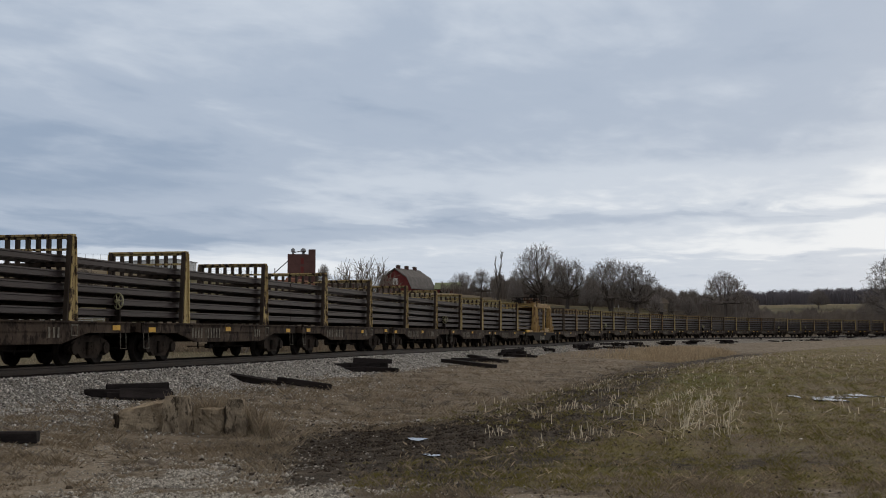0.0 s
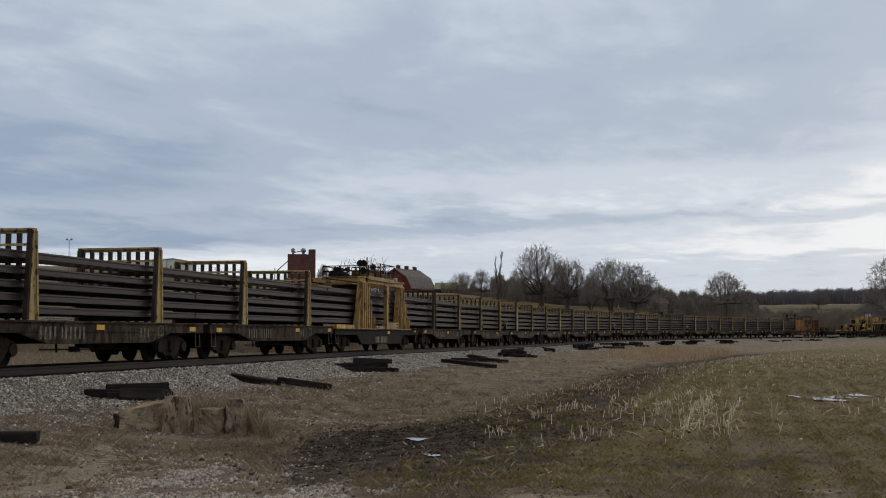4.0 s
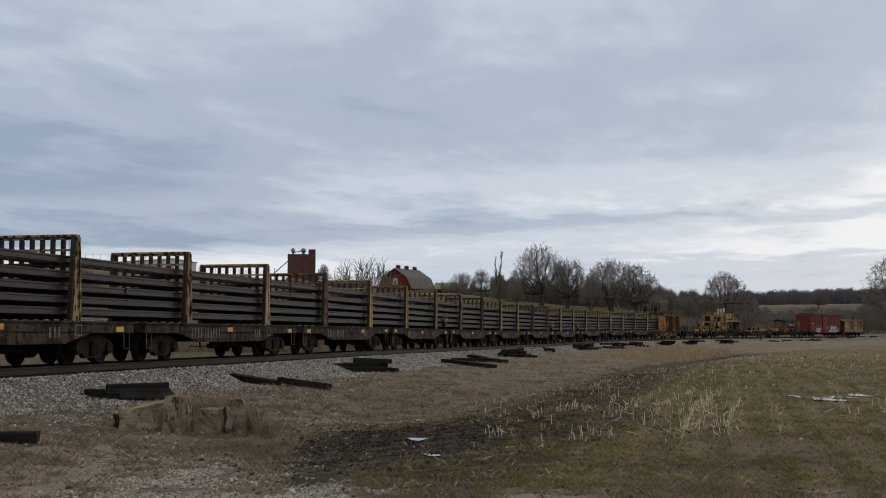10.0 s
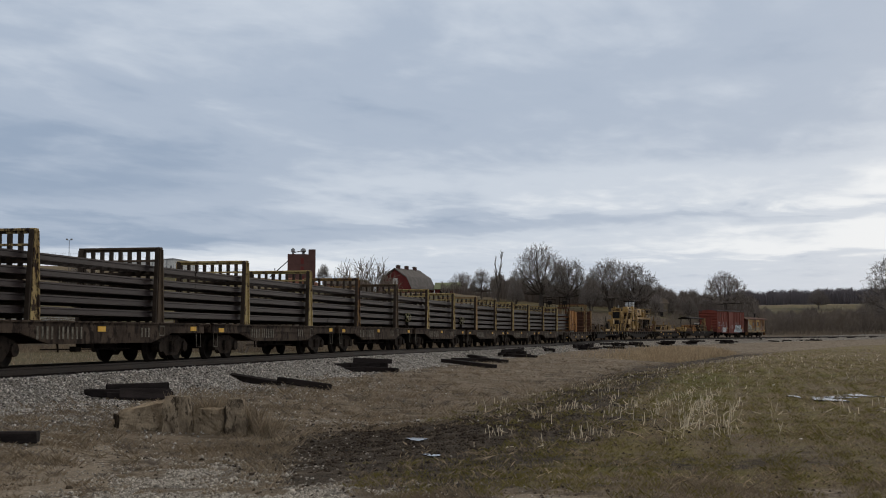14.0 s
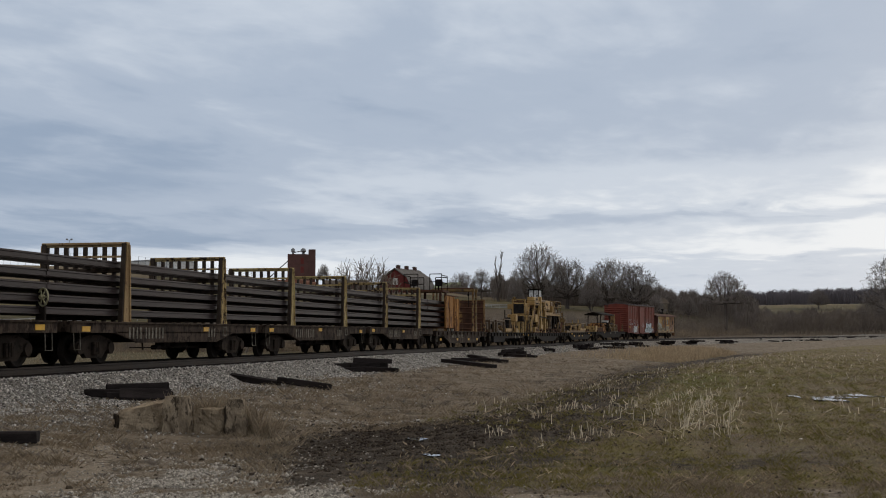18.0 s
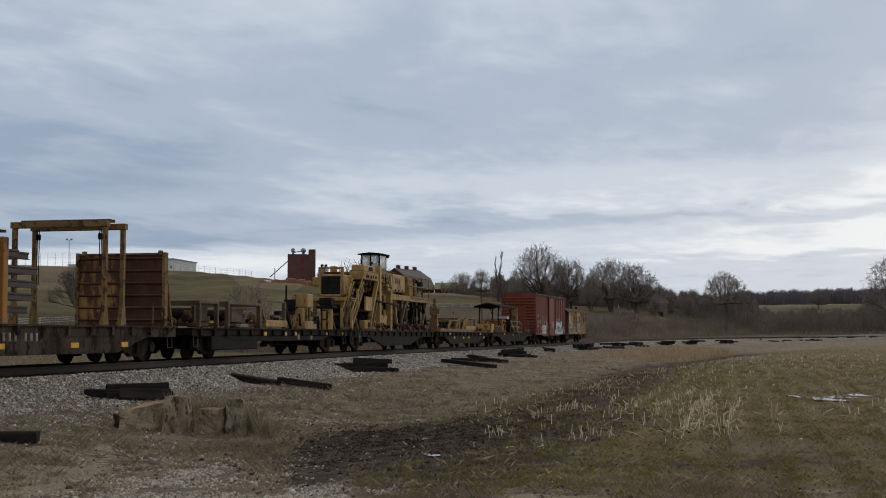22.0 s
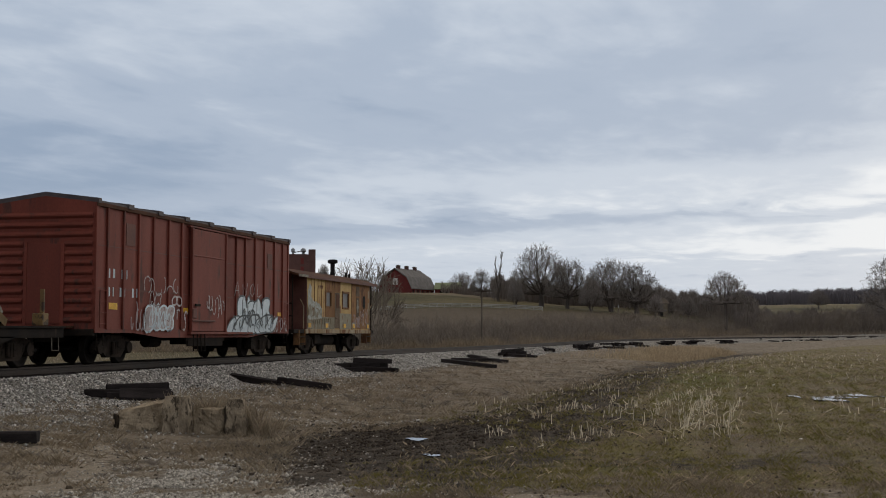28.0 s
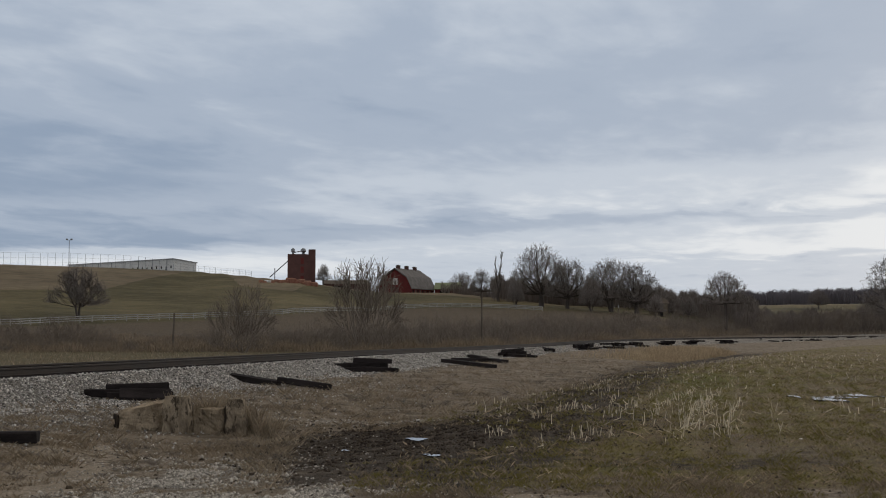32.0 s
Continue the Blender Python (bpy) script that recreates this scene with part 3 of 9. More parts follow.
def build_ground():
    view = np.radians(np.linspace(-24, 24, 330))
    rest = np.radians(np.linspace(24, 336, 90)[1:-1])
    ang = np.concatenate([view, rest])
    rad = np.concatenate([[0.3, 1.0, 3, 6], np.geomspace(9, 60, 230), np.geomspace(60.6, 260, 110)[0:], np.geomspace(265, 4200, 90)])
    A, R = np.meshgrid(ang, rad)
    X, Y = (R * np.sin(A)).ravel(), (R * np.cos(A)).ravel()
    z, s, d, r, col = ground_z(X, Y, True)
    na, nr = len(ang), len(rad)
    i = np.arange(nr - 1)[:, None] * na + np.arange(na)[None, :]
    j = np.arange(nr - 1)[:, None] * na + (np.arange(na)[None, :] + 1) % na
    quads = np.stack([i, i + na, j + na, j], -1).reshape(-1, 4)
    quads = np.concatenate([quads, [[int(np.argmin(abs(ang - radians(a)))) for a in (0, 90, 180, 270)]]])
    me = soup("ground", np.stack([X, Y, z], 1), quads, GROUND)
    me.polygons.foreach_set("use_smooth", [True] * len(me.polygons))
    zones = {
        "gravel": np.where(np.abs(d) < 4.2 + 2.2 * step(60, 130, s), 1.0 - 0.65 * step(2.9, 4.2, np.abs(d) - 2.2 * step(60, 130, s)), 0)
        + patches(X, Y, ((-3.25, 15.9, 0.75, 2.2, 0.62), (-3.6, 12.8, 2.0, 1.0, 0.74), (-1.12, 12.9, 0.45, 0.8, 0.6), (-1.5, 26.4, 1.7, 0.9, 0.5), (-8.3, 24.5, 1.8, 2.2, 0.4), (-2.6, 16.8, 0.5, 1.6, 0.3)))
        + 0.55 * step(10.5, 4.0, np.abs(d)) * (1 - step(6, 24, s)) * (d > 3),
        "mud": 0.8 * (np.abs(d) < 1.25) + 0.26 * patches(X, Y, ((4.2, 24, 2.2, 4, 1.0), (5.0, 15.5, 2.2, 1.4, 1.0))) + patches(X, Y, ((-0.95, 20.2, 1.6, 4.2, 1.05), (-2.3, 20.0, 1.1, 4.2, 0.5), (0.7, 21.5, 1.5, 2.8, 0.6), (-2.4, 18.5, 0.7, 2.0, 0.4), (-1.6, 14.8, 0.5, 0.9, 0.45), (3.0, 16.0, 1.2, 1.0, 0.35))) + 0.8 * np.exp(-((d - ditch(s) - np.interp(s, [-14, -2, 7, 30, 40], [3.0, 2.6, 2.4, 0.5, -0.4])) / np.interp(s, [-14, 0, 40], [1.9, 2.2, 2.4])) ** 2) * step(-2, 0.5, X) * (1 - step(22, 40, X)) + 0.3 * np.exp(-(((X - 4.6) / 1.5) ** 2 + ((Y - 17.5) / 2.2) ** 2)),
        "field": step(-0.2, 3.0, d - ditch(s)) * (0.74 + 0.14 * wave(X, Y, 5, 9)) * step(-3, 3, X) * (1 - 0.75 * step(14.2, 12.4, Y + 0.7 * wave(X, Y, 1.5, 19))),
        "lush": step(0.5, 3.0, d - ditch(s)) * (patches(X, Y, ((8.5, 44, 2.2, 11, 0.75), (6.0, 33, 1.2, 4.5, 0.55), (3.6, 26, 0.7, 3.0, 0.45), (2.6, 15.6, 2.6, 0.9, 0.5), (14, 50, 4.0, 12, 0.45))) + 0.16 * wave(X, Y, 3.5, 81)),
        "bare": patches(X, Y, ((1.0, 16.6, 1.3, 1.5, 0.5), (2.4, 14.2, 2.6, 0.8, 0.5), (4.4, 19.2, 1.6, 1.6, 0.62), (6.2, 24.0, 1.4, 2.4, 0.5), (-4.4, 21.6, 1.4, 1.2, 0.6), (1.2, 29.2, 1.2, 2.0, 0.3))) + (0.42 + 0.2 * wave(X, Y, 9, 83)) * step(48, 85, Y) * step(0.5, 3.0, d - ditch(s)) * (r < 400)
        # Bank mottled darker: brown soil, with its slope shading put in as bare patches.
        + (0.34 + 0.3 * wave(X, Y, 5, 85) + 0.15 * wave(X, Y, 1.7, 86)) * step(4.5, 6.5, d) * (1 - step(-1.5, 0.5, d - ditch(s))) * step(-6, 4, s),
        "tan": patches(X, Y, ((-5.3, 15.8, 1.6, 2.8, 0.9), (-4.6, 13.0, 1.2, 0.8, 0.5), (-5.8, 20.0, 1.6, 1.8, 0.55), (3.4, 12.8, 3.8, 1.2, 0.46), (2.2, 14.6, 1.2, 0.5, 0.4), (0.2, 12.4, 1.2, 0.6, 0.6))),
        "verge": np.where((d < -2.8) & (r < 170), 0.8, 0),
        "rough": np.where((d < -2.8) & (r < 480), 0.85 * step(110, 150, r), 0),
        "hill": np.where(d < 0, step(-16, 12, r - np.interp(col, [-400, 0, 330, 520, 700, 800, 960, 1100, 1300], [230, 262, 300, 330, 405, 420, 410, 430, 420])), step(400, 700, r)),
        "dry": step(-0.06, 0.06, np.clip((z - 0.12) / np.maximum(np.interp(col, CREST_X, (HORIZON - np.array(CREST_Y)) / FOC * np.array(CREST_R)) + 1.48, 0.5), 0, 1.2)
                    - np.interp(col, [-400, 180, 210, 345, 400, 425, 520, 545, 700, 760, 900, 1000, 1600], [0.5, 0.5, 0.6, 1.0, 1.0, 0.72, 0.72, 0.95, 0.95, 0.9, 0.9, 0.95, 0.95])),
        "row": d,
    }
    for name, v in zones.items():
        at = me.attributes.new(name, "FLOAT", "POINT")
        at.data.foreach_set("value", (v if name == "row" else np.clip(v, 0, 1)).astype(np.float32))
    return tagged(new("ground", me), "winter farmland of dead grass, mud, gravel and green field", "ground", kind="structure")


build_ground()


# ---- track ----
RAIL_OUTLINE = [(-0.07, 0.0), (0.07, 0.0), (0.07, 0.012), (0.012, 0.03), (0.012, 0.13), (0.036, 0.142), (0.036, 0.178), (0.026, 0.185),
                (-0.026, 0.185), (-0.036, 0.178), (-0.036, 0.142), (-0.012, 0.13), (-0.012, 0.03), (-0.07, 0.012)]


def swept_rail(side, s0, s1, ds):
    sh = Shape()
    ss = np.arange(s0, s1 + 0.01, ds)
    n = len(RAIL_OUTLINE)
    for s in ss:
        for a, c in RAIL_OUTLINE:
            sh.v.append(tuple(on_track(s, side + a, c - 0.185)))
    for i in range(len(ss) - 1):
        for j in range(n):
            a, b = i * n + j, i * n + (j + 1) % n
            sh.f.append((a, b, b + n, a + n))
    return sh


def build_track():
    track = thing("railway_track", "single railway track with rusty rails on grey stone ballast", "railway track", kind="structure")
    for side in (-0.7535, 0.7535):
        part("running_rail", swept_rail(side, -440, 440, 4.0), RAIL_TRACK, track, "rusty steel running rail")
    tie = Shape().box(-0.115, 0.115, -1.3, 1.3, -0.17, 0.0, 0.015).data("sleeper", TIE)
    rnd = random.Random(4)
    for i in range(290):
        s = -22 + i * 0.53
        m = track_pose(s, 0.3)
        part("sleeper", tie, TIE, track, at=m @ pose(0, rnd.uniform(-0.04, 0.04), -0.195, 0, 0, rnd.uniform(-1, 1)))
    rest = Shape()
    for i in range(560):
        m = track_pose(131.7 + i * 0.53, 0.3)
        rest.box(-0.115, 0.115, -1.3, 1.3, -0.365, -0.195, 0, m)
    tagged(part("far_sleepers", rest, TIE, track), kind="stuff")


build_track()

BALL = np.array([[0, 0, 1], [0.9, 0, 0.2], [0.1, 0.95, 0.1], [-0.9, 0.1, 0.15], [0, -0.9, 0.2], [0.5, 0.5, -0.7], [-0.5, -0.4, -0.8]], float)
BALL_F = np.array([[0, 1, 2], [0, 2, 3], [0, 3, 4], [0, 4, 1], [1, 5, 2], [2, 5, 3], [3, 5, 6], [3, 6, 4], [4, 6, 1], [1, 6, 5]])


def scatter_stones(n, x, y, size, seed, lift=0.2):
    """Broken stones at the given places, one mesh."""
    r = np.random.RandomState(seed)
    z = ground_z(x, y)
    size = size * np.exp(r.normal(0, 0.32, n))
    a = r.uniform(0, math.tau, n)
    sx, sy, sz = size * r.uniform(0.7, 1.3, n), size * r.uniform(0.7, 1.2, n), size * r.uniform(0.5, 1.0, n)
    b = BALL[None] * (1 + r.normal(0, 0.16, (n, 7, 1)))
    tilt = r.normal(0, 0.5, n)
    px, py, pz = b[:, :, 0] * sx[:, None], b[:, :, 1] * sy[:, None], b[:, :, 2] * sz[:, None]
    py, pz = py * np.cos(tilt)[:, None] - pz * np.sin(tilt)[:, None], py * np.sin(tilt)[:, None] + pz * np.cos(tilt)[:, None]
    qx, qy = px * np.cos(a)[:, None] - py * np.sin(a)[:, None], px * np.sin(a)[:, None] + py * np.cos(a)[:, None]
    v = np.stack([qx + x[:, None], qy + y[:, None], pz + (z + lift * sz)[:, None]], -1).reshape(-1, 3)
    f = (BALL_F[None] + 7 * np.arange(n)[:, None, None]).reshape(-1, 3)
    return v, f


def island_variation(m, lo=0.55, hi=1.45):
    """Let each loose piece of a joined mesh differ in tone."""
    nt = m.node_tree
    b = nt.nodes["Principled BSDF"]
    geo, rng = nt.nodes.new("ShaderNodeNewGeometry"), nt.nodes.new("ShaderNodeMapRange")
    rng.inputs[3].default_value, rng.inputs[4].default_value = lo, hi
    nt.links.new(geo.outputs["Random Per Island"], rng.inputs[0])
    sc = nt.nodes.new("ShaderNodeVectorMath")
    sc.operation = "SCALE"
    nt.links.new(b.inputs["Base Color"].links[0].from_socket, sc.inputs[0])
    nt.links.new(rng.outputs[0], sc.inputs["Scale"])
    nt.links.new(sc.outputs[0], b.inputs["Base Color"])


island_variation(STONE, 0.1, 1.9)
for _m in (STRAW, STRAW_PALE, STALK, GREEN, WEED, BRUSH):
    island_variation(_m, 0.7, 1.3)


def build_ballast():
    r = np.random.RandomState(11)
    n = 105000
    s = np.concatenate([r.uniform(-14, 45, int(n * 0.7)), r.uniform(45, 130, n - int(n * 0.7))])
    d = 1.5 + r.beta(1.1, 1.6, n) * 3.0 + np.where((r.uniform(size=n) < np.where(s < 10, 0.2, 0.1)) & (s < 35), r.exponential(np.where(s < 10, 2.0, 0.8), n), 0)
    h = np.interp(s, KNOT, HEAD)
    x, y = np.interp(s, TS, TX) + d * np.cos(h), np.interp(s, TS, TY) - d * np.sin(h)
    v, f = scatter_stones(n, x, y, 0.0195, 12, 0.5)
    tagged(new("ballast", soup("ballast", v, f, STONE)), "loose grey crushed limestone ballast along the track", "ballast", kind="stuff")
    X, Y = [], []
    for n, cx, cy, a, b in ((9000, -3.25, 15.9, 0.8, 2.0), (14000, -3.5, 12.8, 1.9, 0.9), (2200, -1.12, 12.9, 0.4, 0.7), (2600, -1.5, 26.4, 1.6, 0.6), (4500, -8.0, 25.0, 1.9, 2.6), (1500, -4.5, 19.5, 2.0, 2.5)):
        X.append(r.normal(cx, a * 0.8, n))
        Y.append(r.normal(cy, b * 0.8, n))
    x, y = np.concatenate(X), np.concatenate(Y)
    clear = wave(x, y, 0.9, 51) + 0.6 * wave(x, y, 0.4, 52) > -0.25
    x, y = x[clear], y[clear]
    v, f = scatter_stones(len(x), x, y, 0.0135, 13, 0.25)
    pale = mat("pale_gravel", (0.40, 0.365, 0.31), (0.56, 0.515, 0.45), 9, 0.9)
    island_variation(pale, 0.4, 1.4)
    tagged(new("loose_gravel", soup("loose_gravel", v, f, pale)), "pale loose gravel strewn over the dirt", "gravel", kind="stuff")


build_ballast()

# ---- rolling stock, shared parts ----
MOVING = []      # things that run on the track: thing, place along the train, half the distance between the bogies
WHEELSETS = {-1: [], 1: []}
SHARED = {}
WHEEL_R = 0.42


def shared(key, build):
    if key not in SHARED:
        SHARED[key] = build()
    return SHARED[key]


def side_frame_data():
    def make():
        sh = Shape()
        out = [(-1.12, 0.42), (-0.98, 0.62), (-0.62, 0.74), (-0.4, 0.80), (0.4, 0.80), (0.62, 0.74), (0.98, 0.66), (1.12, 0.42), (0.98, 0.33), (0.68, 0.40),
               (0.42, 0.18), (-0.42, 0.18), (-0.68, 0.36), (-0.98, 0.31)]
        sh.prism(out, -0.07, 0.07)
        for x in (-0.87, 0.87):
            sh.tube([(x, -0.13, 0.45), (x, 0.13, 0.45)], 0.17, 10)
        for x in (-0.14, -0.02, 0.1):
            sh.tube([(x, -0.12, 0.28), (x, -0.12, 0.62)], 0.055, 6)
        return sh.data("side_frame", BOGIE_STEEL)
    return shared("side_frame", make)


def wheelset_data():
    def make():
        sh = Shape()
        sh.tube([(0, -0.95, 0), (0, 0.95, 0)], 0.075, 8)
        for sg in (-1, 1):
            prof = [(0.685, 0.45), (0.715, 0.45), (0.725, WHEEL_R), (0.82, WHEEL_R - 0.008), (0.825, 0.36), (0.775, 0.33), (0.765, 0.17), (0.80, 0.13), (0.66, 0.13), (0.70, 0.17), (0.70, 0.36)]
            n, k = 24, len(sh.v)
            for y, r in prof:
                for j in range(n):
                    t = math.tau * j / n
                    sh.v.append((r * math.cos(t), sg * y, r * math.sin(t)))
            for i in range(len(prof)):
                i2 = (i + 1) % len(prof)
                for j in range(n):
                    a, b = k + i * n + j, k + i * n + (j + 1) % n
                    c, d = k + i2 * n + j, k + i2 * n + (j + 1) % n
                    sh.f.append((a, b, d, c))
        return sh.data("wheelset", WHEEL, True)
    return shared("wheelset", make)


def bogie(car, x):
    """A two-axle bogie: its bolster carries two side frames and two wheelsets that turn."""
    bol = shared("bolster", lambda: Shape().box(-0.2, 0.2, -0.95, 0.95, 0.45, 0.68, 0.03).box(-0.3, 0.3, -0.3, 0.3, 0.68, 0.8, 0.02).data("bogie", STEEL_DARK))
    b = part("bogie", bol, STEEL_DARK, car, at=(x, 0, 0))
    for y in (-1.0, 1.0):
        part("side_frame", side_frame_data(), BOGIE_STEEL, b, at=pose(0, y, 0, 0, 0, 0 if y < 0 else 180))
    for sg in (-1, 1):
        WHEELSETS[sg].append(part("wheelset", wheelset_data(), WHEEL, b, at=(sg * 0.87, 0, WHEEL_R)))


def coupler(car, x, sg):
    def make():
        sh = Shape().box(-0.55, 0.0, -0.09, 0.09, 0.78, 0.95, 0.02)
        sh.prism([(-0.05, -0.16), (0.2, -0.2), (0.32, -0.06), (0.2, 0.0), (0.28, 0.14), (0.12, 0.2), (-0.05, 0.14)], 0.72, 1.0, "z")
        sh.tube([(-0.1, -0.3, 0.8), (0.08, -0.35, 0.62), (0.3, -0.34, 0.5), (0.42, -0.3, 0.62)], 0.025, 6)
        return sh.data("coupler", STEEL_DARK)
    part("coupler", shared("coupler", make), STEEL_DARK, car, at=pose(x, 0, 0, 0, 0, 0 if sg > 0 else 180))


def fish_belly(length, top, bottom, end_bottom, flat, ends):
    h = length / 2
    return [(-h, end_bottom), (-ends, end_bottom), (-flat, bottom), (flat, bottom), (ends, end_bottom), (h, end_bottom), (h, top), (-h, top)]


def bars(parent, name, x0, z0, y, spec, h, material, label=""):
    """A line of plain bars standing for lettering, on the near side. spec: widths, negative for gaps."""
    x = x0
    for w in spec:
        if w > 0:
            me = shared(("bar", w, h, material.name), lambda: Shape().box(0, w * 0.62, -0.006, 0.004, 0, h).data(name, material))
            part(name, me, material, parent, label, at=(x, y, z0))
        x += abs(w)


def underframe(car, length, top, bottom, end_bottom, flat, ends, material, half, bogie_at, ribs=0, deck=True, key="", rib_w=0.06):
    """Side sills, deck, centre sill, end sills, couplers and bogies of a flat car."""
    k = (key, length, top, bottom, material.name)
    out = fish_belly(length, top, bottom, end_bottom, flat, ends)

    def sill():
        sh = Shape().prism(out, -0.045, 0.045)
        sh.box(-length / 2, length / 2, -0.10, 0.05, top - 0.04, top + 0.004)
        sh.prism([(x, z + 0.03 if z < top else z - 0.3) for x, z in out[1:5]] + [(ends, end_bottom - 0.001), (-ends, end_bottom - 0.001)], -0.052, 0.0)
        return sh.data("side_sill", material)
    me = shared(("sill", k), sill)
    part("side_sill", me, material, car, "grimy fish-belly steel side sill", at=(0, -half, 0))
    part("side_sill", me, material, car, "grimy fish-belly steel side sill", at=pose(0, half, 0, 0, 0, 180))
    if ribs:
        rib = shared(("rib", k), lambda: Shape().box(-rib_w, rib_w, -0.075, 0.0, top - 0.26, top - 0.02, 0.012).data("stake_pocket", material))
        for i in range(ribs):
            x = -length / 2 + (i + 0.5) * length / ribs
            for sg in (-1, 1):
                part("stake_pocket", rib, material, car, at=pose(x, sg * (half + 0.045), 0, 0, 0, 0 if sg < 0 else 180))
    if deck:
        part("deck", shared(("deck", k), lambda: Shape().box(-length / 2 + 0.02, length / 2 - 0.02, -half + 0.05, half - 0.05, top - 0.07, top - 0.01).data("deck", DECK)), DECK, car, "worn timber deck")
    part("centre_sill", shared(("cs", k), lambda: Shape().prism([(-length / 2, 0.78), (-ends, 0.74), (-flat * 0.9, max(bottom, 0.42)), (flat * 0.9, max(bottom, 0.42)), (ends, 0.74), (length / 2, 0.78),
         (length / 2, top - 0.08), (-length / 2, top - 0.08)], -0.2, 0.2).data("centre_sill", STEEL_DARK)), STEEL_DARK, car)
    end = shared(("end", k), lambda: Shape().box(-0.06, 0.06, -half, half, end_bottom + 0.02, top - 0.005, 0.015).data("end_sill", material))
    step_me = shared("corner_step", lambda: Shape().tube([(-0.17, 0, 0.86), (-0.17, -0.02, 0.42), (0.17, -0.02, 0.42), (0.17, 0, 0.86)], 0.014, 5).data("sill_step", LETTER_DIM))
    for sg in (-1, 1):
        part("end_sill", end, material, car, at=(sg * (length / 2 - 0.05), 0, 0))
        coupler(car, sg * length / 2, sg)
        bogie(car, sg * bogie_at)
        for y in (-half, half):
            part("sill_step", step_me, LETTER_DIM, car, at=(sg * (length / 2 - 0.35), y, 0))
    tank = shared(("brake", k), lambda: Shape().tube([(-0.45, 0, 0.55), (0.45, 0, 0.55)], 0.16, 10).box(-1.3, -0.8, -0.15, 0.15, 0.45, 0.68, 0.02).tube([(-2.6, 0.1, 0.62), (2.2, 0.1, 0.62)], 0.025, 5).data("brake_gear", STEEL_DARK))
    part("brake_gear", tank, STEEL_DARK, car, at=(1.1, -0.75, 0))
    rod = shared(("rod", k), lambda: Shape().tube([(-flat * 0.9, -0.95, 0.44), (flat * 0.8, -0.95, 0.41)], 0.018, 5).box(-0.9, -0.6, -1.0, -0.8, 0.36, 0.5, 0.02).beam((-1.8, -0.95, 0.62), (-1.75, -0.95, 0.36), 0.04).beam((1.5, -0.95, 0.6), (1.4, -0.95, 0.34), 0.04).beam((flat * 0.7, -0.95, 0.6), (flat * 0.7, -0.95, 0.38), 0.03).data("brake_rod", STEEL_DARK))
    part("brake_rod", rod, STEEL_DARK, car)
    hose = shared(("hose", "air"), lambda: Shape().tube([(0, -0.45, 0.8), (0.12, -0.5, 0.5), (0.3, -0.5, 0.36), (0.42, -0.45, 0.44)], 0.03, 6).data("air_hose", BLACK))
    part("air_hose", hose, BLACK, car, at=(length / 2 - 0.1, 0, 0))


# ---- rack cars with welded rail ----
PITCH = 14.21
TIERS = [1.335, 1.645, 1.96, 2.295, 2.685]
FILLED = [8, 8, 8, 5, 4]      # rails on each tier
LANES = [-1.05 + 0.3 * i for i in range(8)]
RACKS = {"Y": RACK_YELLOW, "R": RACK_RUST, "D": RACK_DARK, "C": RACK_CHIPPED, "T": RACK_TAN}


def rack(car, x, code):
    m = RACKS[code]
    top = shared(("rack", code), lambda: Shape().box(-0.1, 0.1, -1.33, 1.33, 3.36, 3.43, 0.012).box(-0.03, 0.03, -1.3, 1.3, 3.30, 3.36).box(-0.085, -0.06, -1.26, 1.26, 2.99, 3.05).data("rail_rack", m))
    post = shared(("post", code), lambda: Shape().prism([(-0.19, 1.16), (0.2, 1.16), (0.075, 3.36), (-0.06, 3.36)], -0.05, -0.028).prism([(0.13, 1.16), (0.2, 1.16), (0.075, 3.36), (0.03, 3.36)], -0.09, -0.05).prism([(-0.05, 1.16), (0.05, 1.16), (0.05, 3.36), (-0.05, 3.36)], -0.028, 0.08)
                  .box(-0.24, 0.24, -0.07, 0.12, 1.155, 1.185).data("post", m))
    tie = RACK_INNER
    div = shared("divider", lambda: Shape().box(-0.06, 0.06, -0.045, 0.045, 1.18, 3.30).data("divider", tie))
    shelf = shared("shelf", lambda: Shape().box(-0.09, 0.09, -1.28, 1.28, -0.115, -0.02, 0.01).tube([(0, -1.25, -0.025), (0, 1.25, -0.025)], 0.028, 6).data("shelf", tie))
    r = part("rail_rack", top, m, car, at=(x, 0, 0))
    part("post", post, m, r, at=(0, -1.27, 0))
    part("post", post, m, r, at=pose(0, 1.27, 0, 0, 0, 180))
    for y in (-1.24, 1.24):
        part("back_post", shared("back_post", lambda: Shape().prism([(-0.28, 1.16), (-0.2, 1.16), (-0.065, 3.40), (-0.12, 3.40)], -0.06, 0.06).data("back_post", RACK_INNER)), RACK_INNER, r, at=(0, y, 0))
    for i in range(9):
        part("divider", div, tie, r, at=(0.0, -1.2 + 0.3 * i, 0))
    for z in TIERS:
        part("shelf", shelf, tie, r, at=(0, 0, z))


